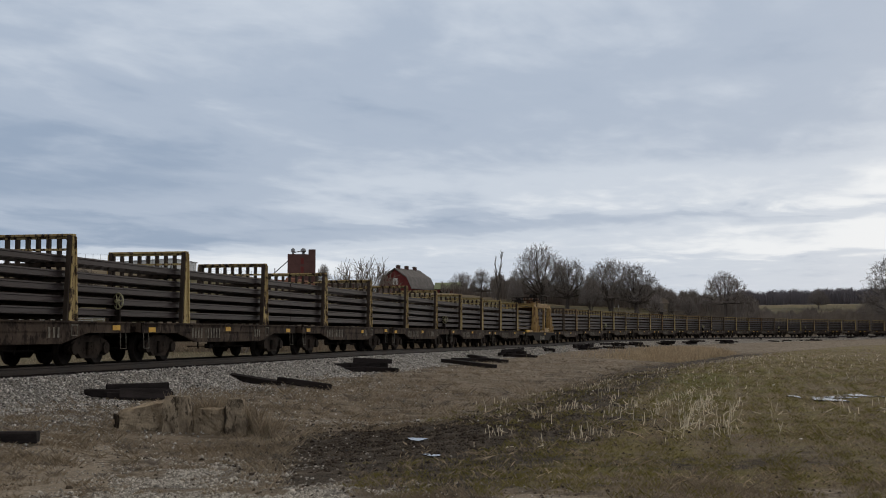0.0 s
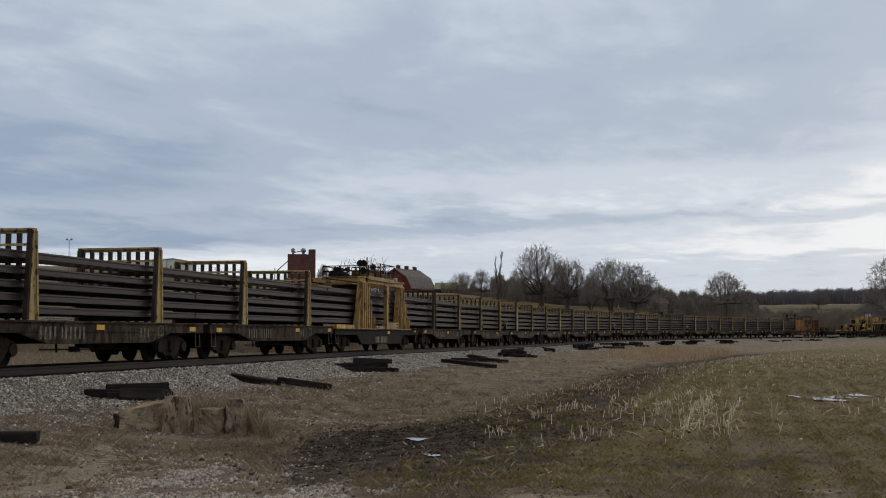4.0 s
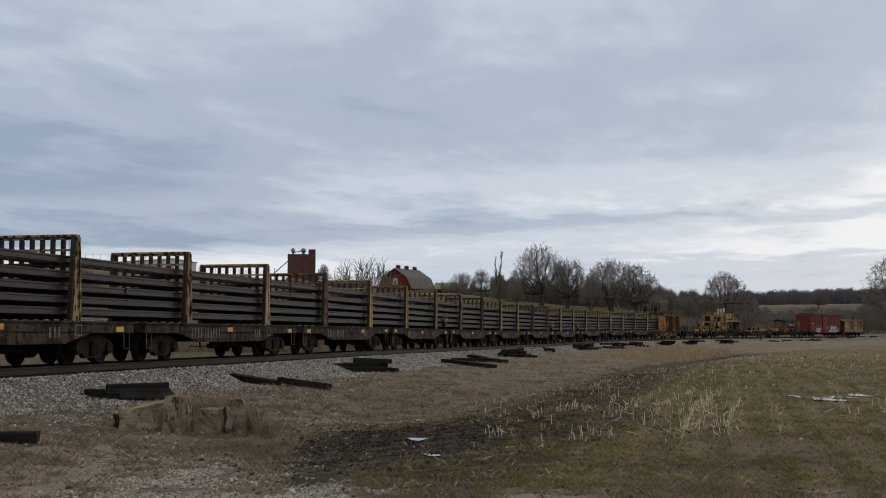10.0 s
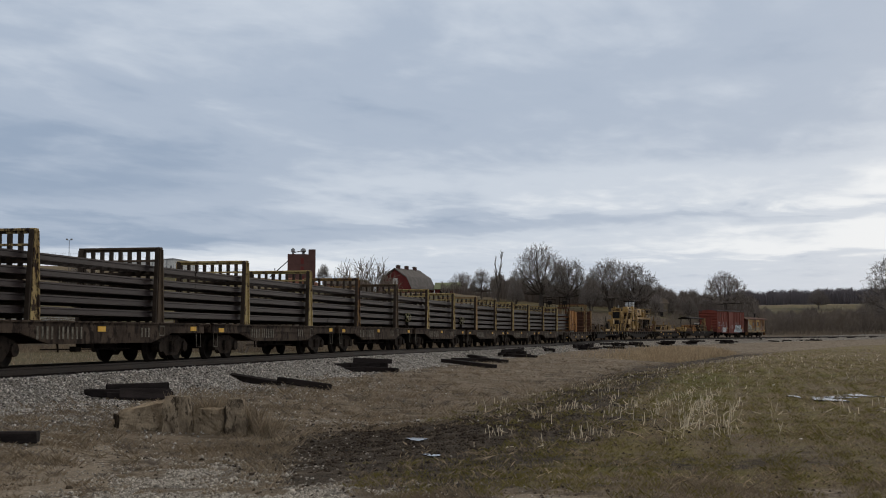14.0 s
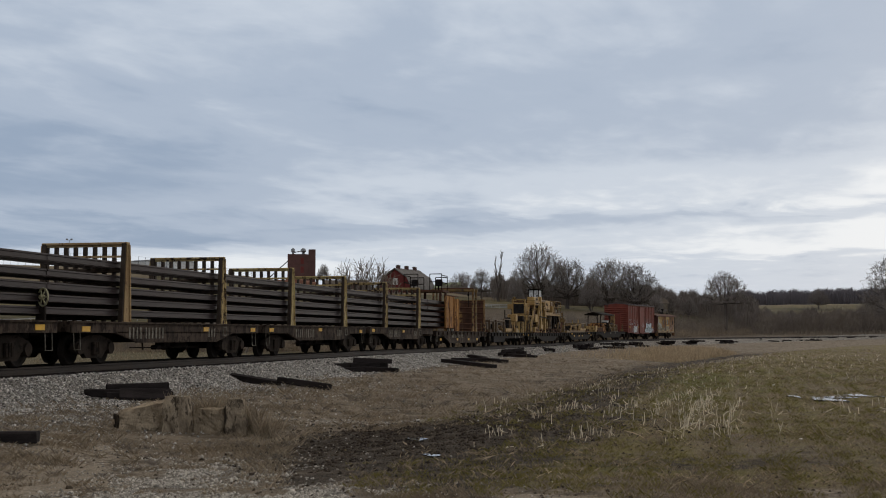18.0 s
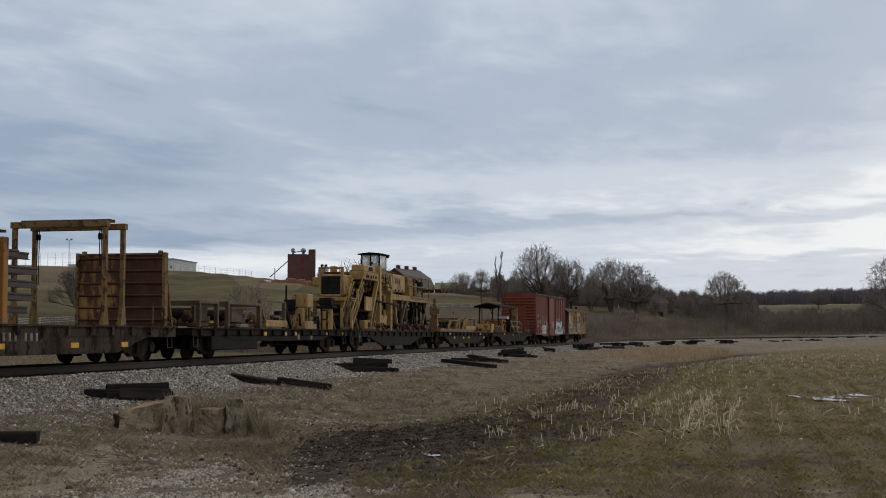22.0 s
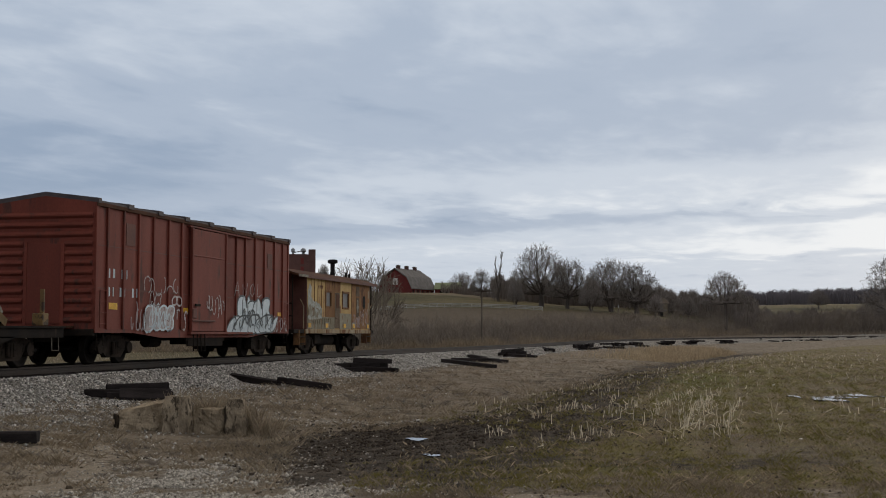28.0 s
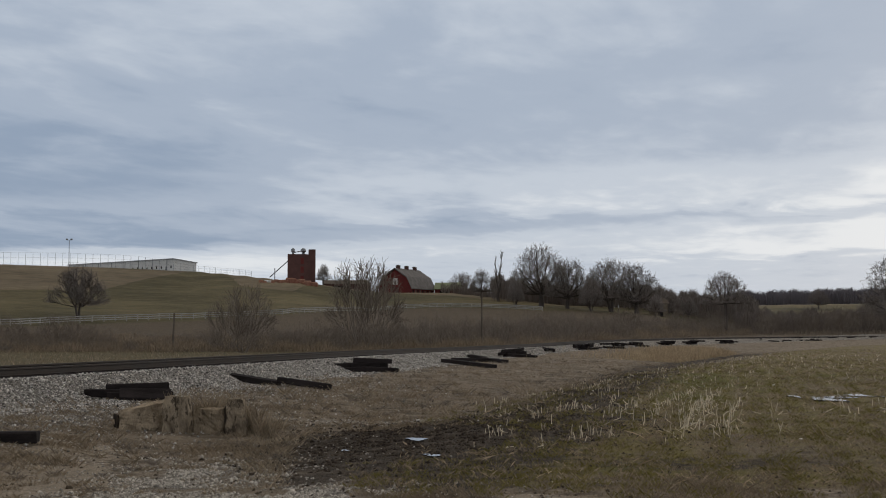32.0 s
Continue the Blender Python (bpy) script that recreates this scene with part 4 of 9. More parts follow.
def brake_stand(car, x):
    st = part("brake_stand", shared("brake_stand", lambda: Shape().box(-0.05, 0.05, -0.13, 0.13, 1.1, 1.95, 0.02).tube([(0, -0.1, 1.1), (0.05, -0.15, 0.75)], 0.03, 6).data("brake_stand", STEEL_DARK)), STEEL_DARK, car, at=(x, -1.1, 0))

    def wheel():
        sh = Shape()
        ring = [(0.22 * math.cos(t), 0, 0.22 * math.sin(t)) for t in [math.tau * i / 18 for i in range(19)]]
        sh.tube(ring, 0.022, 6, False)
        for i in range(6):
            t = math.tau * i / 6
            sh.tube([(0, 0.03, 0), (0.21 * math.cos(t), 0, 0.21 * math.sin(t))], 0.018, 5)
        sh.tube([(0, -0.03, 0), (0, 0.09, 0)], 0.06, 8)
        return sh.data("hand_wheel", REFLECT_PALE)
    part("hand_wheel", shared("hand_wheel", wheel), REFLECT_PALE, st, "pale worn brake wheel", at=pose(-0.12, -0.12, 1.75, 0, 0, 62))


def rack_car(c, slack, codes, brake, seed):
    car = thing("rack_flatcar", "grimy flatcar with two tall steel rail racks", "flatcar", group="rail train cars")
    underframe(car, 13.5, 1.165, 0.58, 0.86, 2.9, 4.3, SILL, 1.32, 4.95, ribs=0)
    rnd = random.Random(seed)
    for x, code in ((-3.555, codes[0]), (3.555, codes[1])):
        rack(car, x, code)
    if brake:
        brake_stand(car, 6.4)
    bars(car, "car_number", rnd.uniform(-3.6, -3.2), 0.70, -1.374, [0.15, -0.09, 0.14, -0.09, 0.15, -0.09, 0.14, -0.22, 0.09, -0.09, 0.15, -0.09, 0.14, -0.09, 0.15, -0.09, 0.14, -0.09, 0.14], 0.32, LETTER_DIM, "faded white car number painted as bars")
    bars(car, "owner_mark", rnd.uniform(1.9, 2.3), 0.74, -1.374, [0.16, -0.08, 0.14, -0.08, 0.14], 0.27, LETTER_DIM, "faded white owner's mark")
    sq = Shape()
    for a, b, e, g in ((0, 0.34, 0, 0.03), (0, 0.34, 0.27, 0.3), (0, 0.03, 0.03, 0.27), (0.31, 0.34, 0.03, 0.27)):
        sq.box(a, b, -1.379, -1.362, 0.78 + e, 0.78 + g)
    part("notice_square", sq, LETTER_DIM, car, at=(3.4, 0, 0))
    for x in ([-6.1, -0.2, 5.9] if seed % 3 else [-6.0, 2.0, 6.2]):
        if rnd.random() < 0.85:
            part("reflector", shared("reflector", lambda: Shape().box(-0.22, 0.22, -1.378, -1.364, 0.93, 1.07).data("reflector", REFLECTOR)), REFLECTOR, car, "yellow reflective strip", at=(x, 0, rnd.uniform(-0.05, 0.02)))
    MOVING.append((car, c + slack, 4.95))
    load = thing("rail_load", "five tiers of dark new rails lying across the racks", "rails", group="welded rail load")
    rail = shared("load_rail", lambda: Shape().prism(RAIL_OUTLINE, -PITCH / 2 - 0.01, PITCH / 2 + 0.01, "x").data("rail", RAIL_NEW))
    for k, z in enumerate(TIERS):
        for y in LANES[:FILLED[k]]:
            part("rail", rail, RAIL_NEW, load, at=(0, y + rnd.uniform(-0.02, 0.02), z - 0.0))
    MOVING.append((load, c, 4.95))


CODES = ["RY", "YC", "YC", "CC", "CC", "YY", "YY", None, "DT", "CY", "YC", "CY", "RY", "TT", "CD", "YY", "RD", "YY", "TC", "YY", "CY"]
BRAKES = {1, 4, 9, 13, 16, 17}
for _i, _c in enumerate(CODES):
    if _c:
        rack_car(-360.7 - 7.105 + (_i - 1) * PITCH if _i < 8 else -266.45 + (_i - 8) * PITCH, float(np.interp(_i, [1, 2, 3, 4, 5, 6, 8, 10, 12, 14, 17, 20], [0.02, 0.07, 0.24, 0.34, 0.28, 0.16, 0.18, 0.25, 0.3, 0.37, 0.37, 0.42])), _c, _i in BRAKES, _i)


# ---- other rolling stock ----
def pipe_run(pts, r=0.022, n=5):
    return Shape().tube(pts, r, n)


def railing(parent, name, corners, z0, z1, material, closed=False, posts=None, r=0.025):
    """A tubular guard rail along corners (x, y): each post and each rail a part."""
    pts = list(corners) + ([corners[0]] if closed else [])
    for x, y in (posts or corners):
        part("rail_post", pipe_run([(x, y, z0), (x, y, z1)], r), material, parent)
    for z in (z1, z0 + (z1 - z0) * 0.52):
        for (xa, ya), (xb, yb) in zip(pts, pts[1:]):
            part("guard_rail", pipe_run([(xa, ya, z), (xb, yb, z)], r), material, parent)


def strokes(parent, name, x0, x1, z0, z1, y, seed, material, n, w, label=""):
    """Loose sprayed strokes on the near side, flat ribbons with no meaning."""
    r = random.Random(seed)
    sh = Shape()
    for i in range(n):
        cx, cz = x0 + (x1 - x0) * (i + 0.5 + r.uniform(-0.3, 0.3)) / n, r.uniform(z0 + (z1 - z0) * 0.25, z0 + (z1 - z0) * 0.7)
        a, rx, rz = r.uniform(0, math.tau), r.uniform(0.5, 1.1) * (x1 - x0) / n * 0.6, r.uniform(0.35, 0.62) * (z1 - z0) * 0.75
        m, turn = 9, r.uniform(2.4, 5.4)
        pts = []
        for k in range(m):
            t = a + turn * k / (m - 1)
            pts.append((min(max(cx + rx * math.cos(t), x0), x1), min(max(cz + rz * math.sin(t), z0), z1)))
        for k in range(m - 1):
            (xa, za), (xb, zb) = pts[k], pts[k + 1]
            d = math.hypot(xb - xa, zb - za) or 1
            nx, nz = -(zb - za) / d * w / 2, (xb - xa) / d * w / 2
            yy = y - 0.0006 * (i % 5)
            sh.add([(xa + nx, yy, za + nz), (xa - nx, yy, za - nz), (xb - nx, yy, zb - nz), (xb + nx, yy, zb + nz)], [(0, 1, 2, 3)])
    return part(name, sh, material, parent, label)


def strip(sh, pts, w, y):
    """One flat painted line of width w through points (x, z), its corners mitred."""
    n, rows = len(pts), []
    for i in range(n):
        a, c = Vector(pts[max(i - 1, 0)]), Vector(pts[min(i + 1, n - 1)])
        d = (c - a).normalized() if (c - a).length > 1e-6 else Vector((1, 0))
        p = Vector(pts[i])
        k = w / 2 * (0.8 if i in (0, n - 1) else 1.0)
        rows += [(p.x - d.y * k, y, p.y + d.x * k), (p.x + d.y * k, y, p.y - d.x * k)]
    sh.add(rows, [(2 * i, 2 * i + 1, 2 * i + 3, 2 * i + 2) for i in range(n - 1)])


LOOPS = [
    [(0.1, 0.0), (0.05, 0.5), (0.2, 0.9), (0.5, 1.0), (0.8, 0.85), (0.85, 0.45), (0.6, 0.15), (0.35, 0.3)],
    [(0.05, 0.05), (0.3, 0.55), (0.2, 1.0), (0.6, 0.8), (0.5, 0.35), (0.95, 0.0)],
    [(0.9, 0.95), (0.4, 0.9), (0.15, 0.6), (0.55, 0.45), (0.75, 0.2), (0.3, 0.0)],
    [(0.0, 0.2), (0.35, 0.0), (0.5, 0.6), (0.3, 1.0), (0.75, 0.9), (0.7, 0.4), (1.0, 0.1)],
    [(0.1, 0.95), (0.15, 0.4), (0.45, 0.1), (0.6, 0.5), (0.4, 0.8)],
]


def graffiti(parent, x0, x1, z0, z1, y, seed, n, fill, line, filled=True, w=0.05):
    """A sprayed piece without meaning: a pale lumpy body with a dark edge, dark loops and wedges over it, and runs of paint."""
    r = random.Random(seed)
    halo, body, marks = Shape(), Shape(), Shape()
    wide, high = x1 - x0, z1 - z0
    if filled:
        top = []
        for k in range(25):
            t = k / 24
            lump = 0.84 + 0.1 * abs(math.sin(math.pi * n * t * 0.5 + seed)) - 0.32 * abs(2 * t - 1.05) ** 2.2 + r.uniform(-0.05, 0.05)
            top.append((x0 + wide * (0.03 + 0.94 * t), z0 + high * lump))
        low = [(x0 + wide * (0.97 - 0.97 * k / 12), z0 + high * (0.05 * (k % 2) + 0.16 * max(0.0, 0.5 - k / 12) + r.uniform(0, 0.04))) for k in range(13)]
        outline = top + low
        cx, cz = (x0 + x1) / 2, (z0 + z1) / 2
        body.add([(a, y - 0.003, c) for a, c in outline], [tuple(range(len(outline)))])
        halo.add([(cx + (a - cx) * 1.025, y, cz + (c - cz) * 1.08) for a, c in outline], [tuple(range(len(outline)))])
    for i in range(n):
        pts = LOOPS[(i * 2 + seed) % len(LOOPS)]
        h, lean = high * r.uniform(0.55, 0.8) * (1 - 0.25 * abs(2 * (i + 0.5) / n - 1)), r.uniform(-0.3, 0.3)
        flip = r.choice((-1, 1))
        ox, oz, ww = x0 + wide * (i + 0.5) / n, z0 + high * r.uniform(0.08, 0.2), wide / n * r.uniform(1.1, 1.7)
        line_pts = [(min(max(ox + flip * ww * (a - 0.5) + lean * ww * c, x0), x1), oz + h * c) for a, c in pts]
        smooth = []
        for (a, c), (b, d) in zip(line_pts, line_pts[1:]):
            smooth += [(a * 0.75 + b * 0.25, c * 0.75 + d * 0.25), (a * 0.25 + b * 0.75, c * 0.25 + d * 0.75)]
        strip(marks, smooth, w * r.uniform(0.8, 1.4), y - 0.006 - 0.0006 * i)
        strip(marks, [(a + 0.1 * ww, c - 0.06) for a, c in smooth[1:-2]], w * 0.55, y - 0.0063 - 0.0006 * i)
        for k in range(4 if filled else 0):
            a, c = ox + r.uniform(-0.5, 0.4) * ww, oz + h * r.uniform(0.0, 0.75)
            q, u = r.uniform(0.08, 0.26), r.uniform(0.12, 0.4)
            e = y - 0.0045 - 0.0002 * (3 * i + k) / n
            marks.add([(a, e, c), (min(a + q, x1), e, c + u * 0.2), (a + q * 0.4, e, c + u)], [(0, 1, 2)])
    for k in range(2 * n if filled else 0):
        a = r.uniform(x0 + 0.1, x1 - 0.1)
        strip(body, [(a, z0 + 0.15), (a, z0 - r.uniform(-0.1, 0.06))], 0.016, y - 0.0015)
    if filled:
        part("graffiti_edge", halo, line, parent)
        part("graffiti", body, fill, parent, "pale blue-white sprayed graffiti")
    part("graffiti_lines", marks, line if filled else fill, parent, "" if filled else "thin white sprayed lines")


BLOCKS = [
    [(0.0, 0.0), (0.25, 0.0), (0.42, 0.35), (0.6, 0.0), (0.98, 0.05), (0.74, 0.5), (1.0, 0.95), (0.62, 1.0), (0.46, 0.66), (0.3, 1.0), (0.0, 0.9), (0.22, 0.45)],
    [(0.05, 0.0), (0.9, 0.05), (1.0, 0.35), (0.78, 0.5), (1.0, 0.75), (0.85, 1.0), (0.1, 0.95), (0.0, 0.6)],
    [(0.0, 0.1), (0.5, 0.0), (1.0, 0.1), (0.88, 1.0), (0.58, 0.9), (0.5, 0.45), (0.4, 0.9), (0.1, 1.0)],
    [(0.0, 0.0), (0.3, 0.05), (0.4, 0.3), (0.6, 0.3), (0.7, 0.0), (1.0, 0.05), (0.7, 1.0), (0.35, 0.95)],
    [(0.5, 0.0), (0.9, 0.15), (1.0, 0.5), (0.9, 0.85), (0.5, 1.0), (0.12, 0.85), (0.0, 0.5), (0.1, 0.15)],
]


def letter_blocks(parent, x0, x1, z0, z1, n, y, seed, fill, edge, ew, lean=0.0, forms=(0, 1, 2, 3), rounds=1, label="", over=1.1):
    """A row of swollen sprayed shapes without meaning, each with its painted rim."""
    r = random.Random(seed)
    body, rims = Shape(), Shape()
    pitch, high = (x1 - x0) / n, z1 - z0
    for i in range(n):
        w, k = pitch * over * r.uniform(0.85, 1.15), lean + r.uniform(-0.3, 0.3)
        cx, lo, hi = x0 + pitch * (i + 0.5), z0 + high * r.uniform(0, 0.1), z1 - high * r.uniform(0, 0.22)
        pts = [(cx + w * (a - 0.5) + k * w * (c - 0.5), lo + (hi - lo) * c) for a, c in BLOCKS[forms[(i + seed) % len(forms)]]]
        for _ in range(rounds):
            pts = [q for (a, c), (b, d) in zip(pts, pts[1:] + pts[:1]) for q in ((a * 0.75 + b * 0.25, c * 0.75 + d * 0.25), (a * 0.25 + b * 0.75, c * 0.25 + d * 0.75))]
        if fill:
            body.add([(a, y - 0.0012 * i, c) for a, c in reversed(pts)], [tuple(range(len(pts)))])
        strip(rims, pts + pts[:2], ew * r.uniform(0.8, 1.25), y - 0.0006 - 0.0012 * i)
    if fill:
        part("graffiti", body, fill, parent, label)
    part("graffiti_edge", rims, edge, parent)


def sprayed_word(parent, spec, x0, z0, wide, high, y, w, material, label=""):
    """Thin sprayed letters drawn as lines."""
    sh, x = Shape(), x0
    for i, ch in enumerate(spec):
        for k, pts in enumerate(SPRAY[ch]):
            strip(sh, [(x + wide * a + 0.1 * wide * c, z0 + high * c) for a, c in pts], w, y - 0.0006 * (i + k))
        x += wide * 1.35
    part("graffiti", sh, material, parent, label)


SPRAY = {
    "A": [[(0, 0), (0.2, 0.6), (0.45, 1.0), (0.65, 0.5), (0.8, 0)], [(0.12, 0.4), (0.75, 0.42)]],
    "W": [[(0, 0.9), (0.15, 0.1), (0.4, 0.7), (0.6, 0.05), (0.9, 1.0)]],
    "O": [[(0.45, 0.95), (0.1, 0.7), (0.08, 0.3), (0.45, 0.05), (0.8, 0.3), (0.8, 0.7), (0.5, 0.96)]],
    "L": [[(0.1, 1.0), (0.05, 0.1), (0.4, 0.05), (0.9, 0.25)]],
}


def clutter(car, x0, x1, y0, y1, z0, z1, seed, n, materials):
    """Hoses, pipes, brackets and fittings that fill a machine."""
    r = random.Random(seed)
    for i in range(n):
        m = r.choice(materials)
        x, y, z = r.uniform(x0, x1), r.uniform(y0, y1), r.uniform(z0, z1)
        k = r.random()
        if k < 0.32:
            a, e = r.uniform(0.12, 0.45) * r.choice((-1, 1)), r.uniform(-0.5, 0.2)
            part("hose", pipe_run([(x, y, z), (x + a * 0.3, y - 0.05, max(z0, z + e * 0.8)), (x + a, y, max(z0, min(z1, z + e)))], r.uniform(0.014, 0.03), 5), m, car)
        elif k < 0.6:
            h = min(r.uniform(0.15, 0.6), z1 - z0)
            z = min(z, z1 - h)
            part("bracket", Shape().beam((x, y, z), (x + r.uniform(-0.25, 0.25), y, z + h), r.uniform(0.04, 0.09)), m, car)
        elif k < 0.85:
            a, c, h = r.uniform(0.06, 0.22), r.uniform(0.05, 0.15), r.uniform(0.05, 0.25)
            z = min(z, z1 - h)
            part("fitting", Shape().box(x - a, x + a, y - c, y + c, z, z + h, 0.015), m, car)
        else:
            q = r.uniform(0.05, 0.12)
            part("cylinder", Shape().tube([(x, y, z), (x + r.uniform(0.15, 0.4), y, z + r.uniform(-0.08, 0.08))], q, 8), m, car)


def hazard_tags(car, xs, z, half):
    for x in xs:
        part("reflector", Shape().box(x - 0.2, x + 0.2, -half - 0.008, -half + 0.004, z, z + 0.13), REFLECTOR, car, "yellow reflective strip")


def run(car, c, half):
    MOVING.append((car, c, half))


def rail_load(c, length, ragged, seed, half, full=False):
    load = thing("rail_load", "five tiers of dark new rails passing through the car", "rails", group="welded rail load")
    r = random.Random(seed)
    for k, z in enumerate(TIERS):
        for y in LANES[:8 if full else FILLED[k]]:
            e = r.uniform(-1.1, 0.3) if ragged else 0.01
            part("rail", Shape().prism(RAIL_OUTLINE, -length / 2 - 0.01, length / 2 + e, "x"), RAIL_NEW, load, at=(0, y + r.uniform(-0.02, 0.02), z))
    run(load, c, half)


def gantry_car():
    c0 = -281.95
    car = thing("gantry_flatcar", "black flatcar carrying a yellow threader gantry with a railed platform", "flatcar")
    underframe(car, 15.4, 1.06, 0.36, 0.80, 3.5, 4.4, SILL_BLACK, 1.36, 5.6, ribs=0, key="g")
    for sy in (-1, 1):
        y = sy * 1.3
        for xs in ((-4.3, -3.5, -2.45, -1.8, -1.4), (2.95, 3.65, 4.45, 5.1, 5.6)):
            web = Shape().prism([(xs[0], 1.07), (xs[4], 1.07), (xs[4], 1.65), (xs[3] + 0.12, 1.65), (xs[3] + 0.12, 2.45), (xs[2] + 0.1, 2.45), (xs[2] + 0.1, 3.25), (xs[1], 3.25)], y - 0.02, y + 0.02)
            b = part("buttress", web, MACHINE, car, "weathered yellow steel gantry buttress")
            n = 6
            for i in range(n):
                x = xs[1] + 0.04 + (xs[3] + 0.05 - xs[1]) * i / (n - 1) if i < n - 1 else xs[4] - 0.06
                top = 3.25 if x <= xs[2] + 0.1 else 2.45 if x <= xs[3] + 0.12 else 1.65
                part("flange", Shape().box(x - 0.045, x + 0.045, y - 0.16, y + 0.1, 1.07, top, 0.008), MACHINE, b)
            part("flange", Shape().beam((xs[0] + 0.03, y, 1.07), (xs[1], y, 3.25), 0.24, 0.06), MACHINE, b)
            part("foot_plate", Shape().box(xs[0] - 0.1, xs[4] + 0.1, y - 0.18, y + 0.16, 1.062, 1.10), MACHINE, b)
        xl = -3.7 if sy < 0 else -2.4
        part("top_beam", Shape().box(xl, 4.5, y - 0.12, y + 0.12, 3.25, 3.30).box(xl, 4.5, y - 0.05, y + 0.05, 3.30, 3.48).box(xl, 4.5, y - 0.12, y + 0.12, 3.48, 3.53), MACHINE, car, "yellow longitudinal beam")
        part("guide_pole", Shape().beam((-7.6, y * 0.75, 3.24), (-2.2, y * 0.75, 3.26), 0.05), STEEL_DARK, car)
    part("upright", Shape().box(0.78, 1.13, -1.46, -1.28, 1.1, 3.25, 0.015), MACHINE, car, "pale yellow middle upright")
    base = part("control_box", Shape().box(0.7, 3.0, -1.5, -1.2, 1.07, 1.42, 0.02), MACHINE, car, "pale yellow control box with vents")
    for z in (1.14, 1.28):
        part("vent", Shape().box(2.55, 2.85, -1.508, -1.495, z, z + 0.07), BLACK, base)
    part("deck_box", Shape().box(-1.05, 0.45, -1.44, -1.1, 1.07, 1.22, 0.015), MACHINE, car)
    for i, m in enumerate((REFLECTOR, REFLECTOR, MACHINE, MACHINE)):
        part("deck_edge_strip", Shape().box(-7.6 + i * 0.72, -6.92 + i * 0.72, -1.44, -1.30, 1.07, 1.25, 0.01), m, car)
    for x in (-2.3, 4.4):
        part("cross_beam", Shape().box(x - 0.12, x + 0.12, -1.3, 1.3, 3.28, 3.5, 0.01), MACHINE, car)
    part("platform", Shape().box(-2.5, 2.45, -1.42, 0.85, 3.535, 3.57).box(-2.5, 2.45, -1.46, -1.38, 3.42, 3.59).box(-2.5, 2.45, 0.82, 0.9, 3.42, 3.59), MACHINE, car, "yellow steel platform")
    railing(car, "guard", [(-0.3, -1.4), (2.4, -1.4), (2.4, 0.85)], 3.57, 4.28, STEEL_DARK, False, [(-0.3, -1.4), (0.6, -1.4), (2.4, -1.4), (2.4, 0.85)])
    railing(car, "guard", [(-0.5, -1.4), (-2.45, -1.4), (-2.45, 0.85), (0.2, 0.85), (2.4, 0.85)], 3.57, 4.08, STEEL_DARK, False, [(-2.45, -1.4), (-1.3, -1.4), (-2.45, 0.85), (-1.0, 0.85), (0.8, 0.85)])
    part("pole", pipe_run([(-2.7, -1.4, 3.2), (-2.7, -1.4, 4.45)], 0.03), STEEL_DARK, car)
    part("engine", Shape().box(-1.9, -0.7, 0.1, 0.75, 3.57, 3.85, 0.05).box(-1.7, -1.1, 0.2, 0.6, 3.85, 4.05, 0.04).tube([(-0.9, 0.5, 3.8), (-0.9, 0.5, 4.15)], 0.05, 8).tube([(-2.05, 0.4, 3.75), (-1.9, 0.4, 3.75)], 0.17, 12).tube([(-0.6, 0.4, 3.72), (-0.3, 0.4, 3.72)], 0.14, 10), BLACK, car, "black oily winch engine")
    part("tank", Shape().tube([(0.9, -0.6, 3.84), (1.0, -0.6, 3.84), (2.2, -0.6, 3.84), (2.33, -0.6, 3.84)], [0.15, 0.26, 0.26, 0.13], 14), RUST_DARK, car, "rusty red air tank", smooth=True)
    part("winch_house", Shape().box(-1.2, 0.7, -0.9, -0.2, 3.57, 3.88, 0.04).box(-1.3, 0.8, -0.95, -0.15, 3.88, 3.93, 0.01), RACK_RUST, car)
    for x, y in ((-1.35, -0.65), (2.3, -0.3)):
        lamp = part("flood_lamp", Shape().tube([(x, y, 3.6), (x, y, 4.18)], 0.025, 6), STEEL_DARK, car)
        part("lamp_head", Shape().tube([(x - 0.07, y, 4.27), (x + 0.05, y, 4.27)], [0.1, 0.16], 12), BLACK, lamp)
    for z in (3.84, 4.2):
        part("flood_lamp", Shape().tube([(-2.5, -1.15, z), (-2.42, -1.15, z), (-2.28, -1.15, z)], [0.15, 0.16, 0.07], 14), STEEL_DARK, car, "round black flood lamp")
    clutter(car, -2.1, 2.1, -0.9, 0.7, 3.57, 4.1, 17, 30, [BLACK, STEEL_DARK, RUST_DARK])
    part("roller_shoe", Shape().prism([(-1.4, 2.75), (-0.4, 2.75), (-0.2, 3.1), (-1.2, 3.25)], -0.8, 0.8), RUST_DARK, car)
    bars(car, "car_number", -1.15, 0.42, -1.412, [0.17, -0.07, 0.16, -0.07, 0.17, -0.07, 0.16, -0.12, 0.15, -0.07, 0.15, -0.07, 0.1, -0.07, 0.16, -0.07, 0.16, -0.07, 0.15], 0.3, LETTER, "white car number painted as bars")
    hazard_tags(car, (1.3,), 0.85, 1.415)
    hazard_tags(car, (6.9,), 0.95, 1.415)
    run(car, c0, 5.6)
    rail_load(-281.63, 16.15, False, 71, 5.6, True)


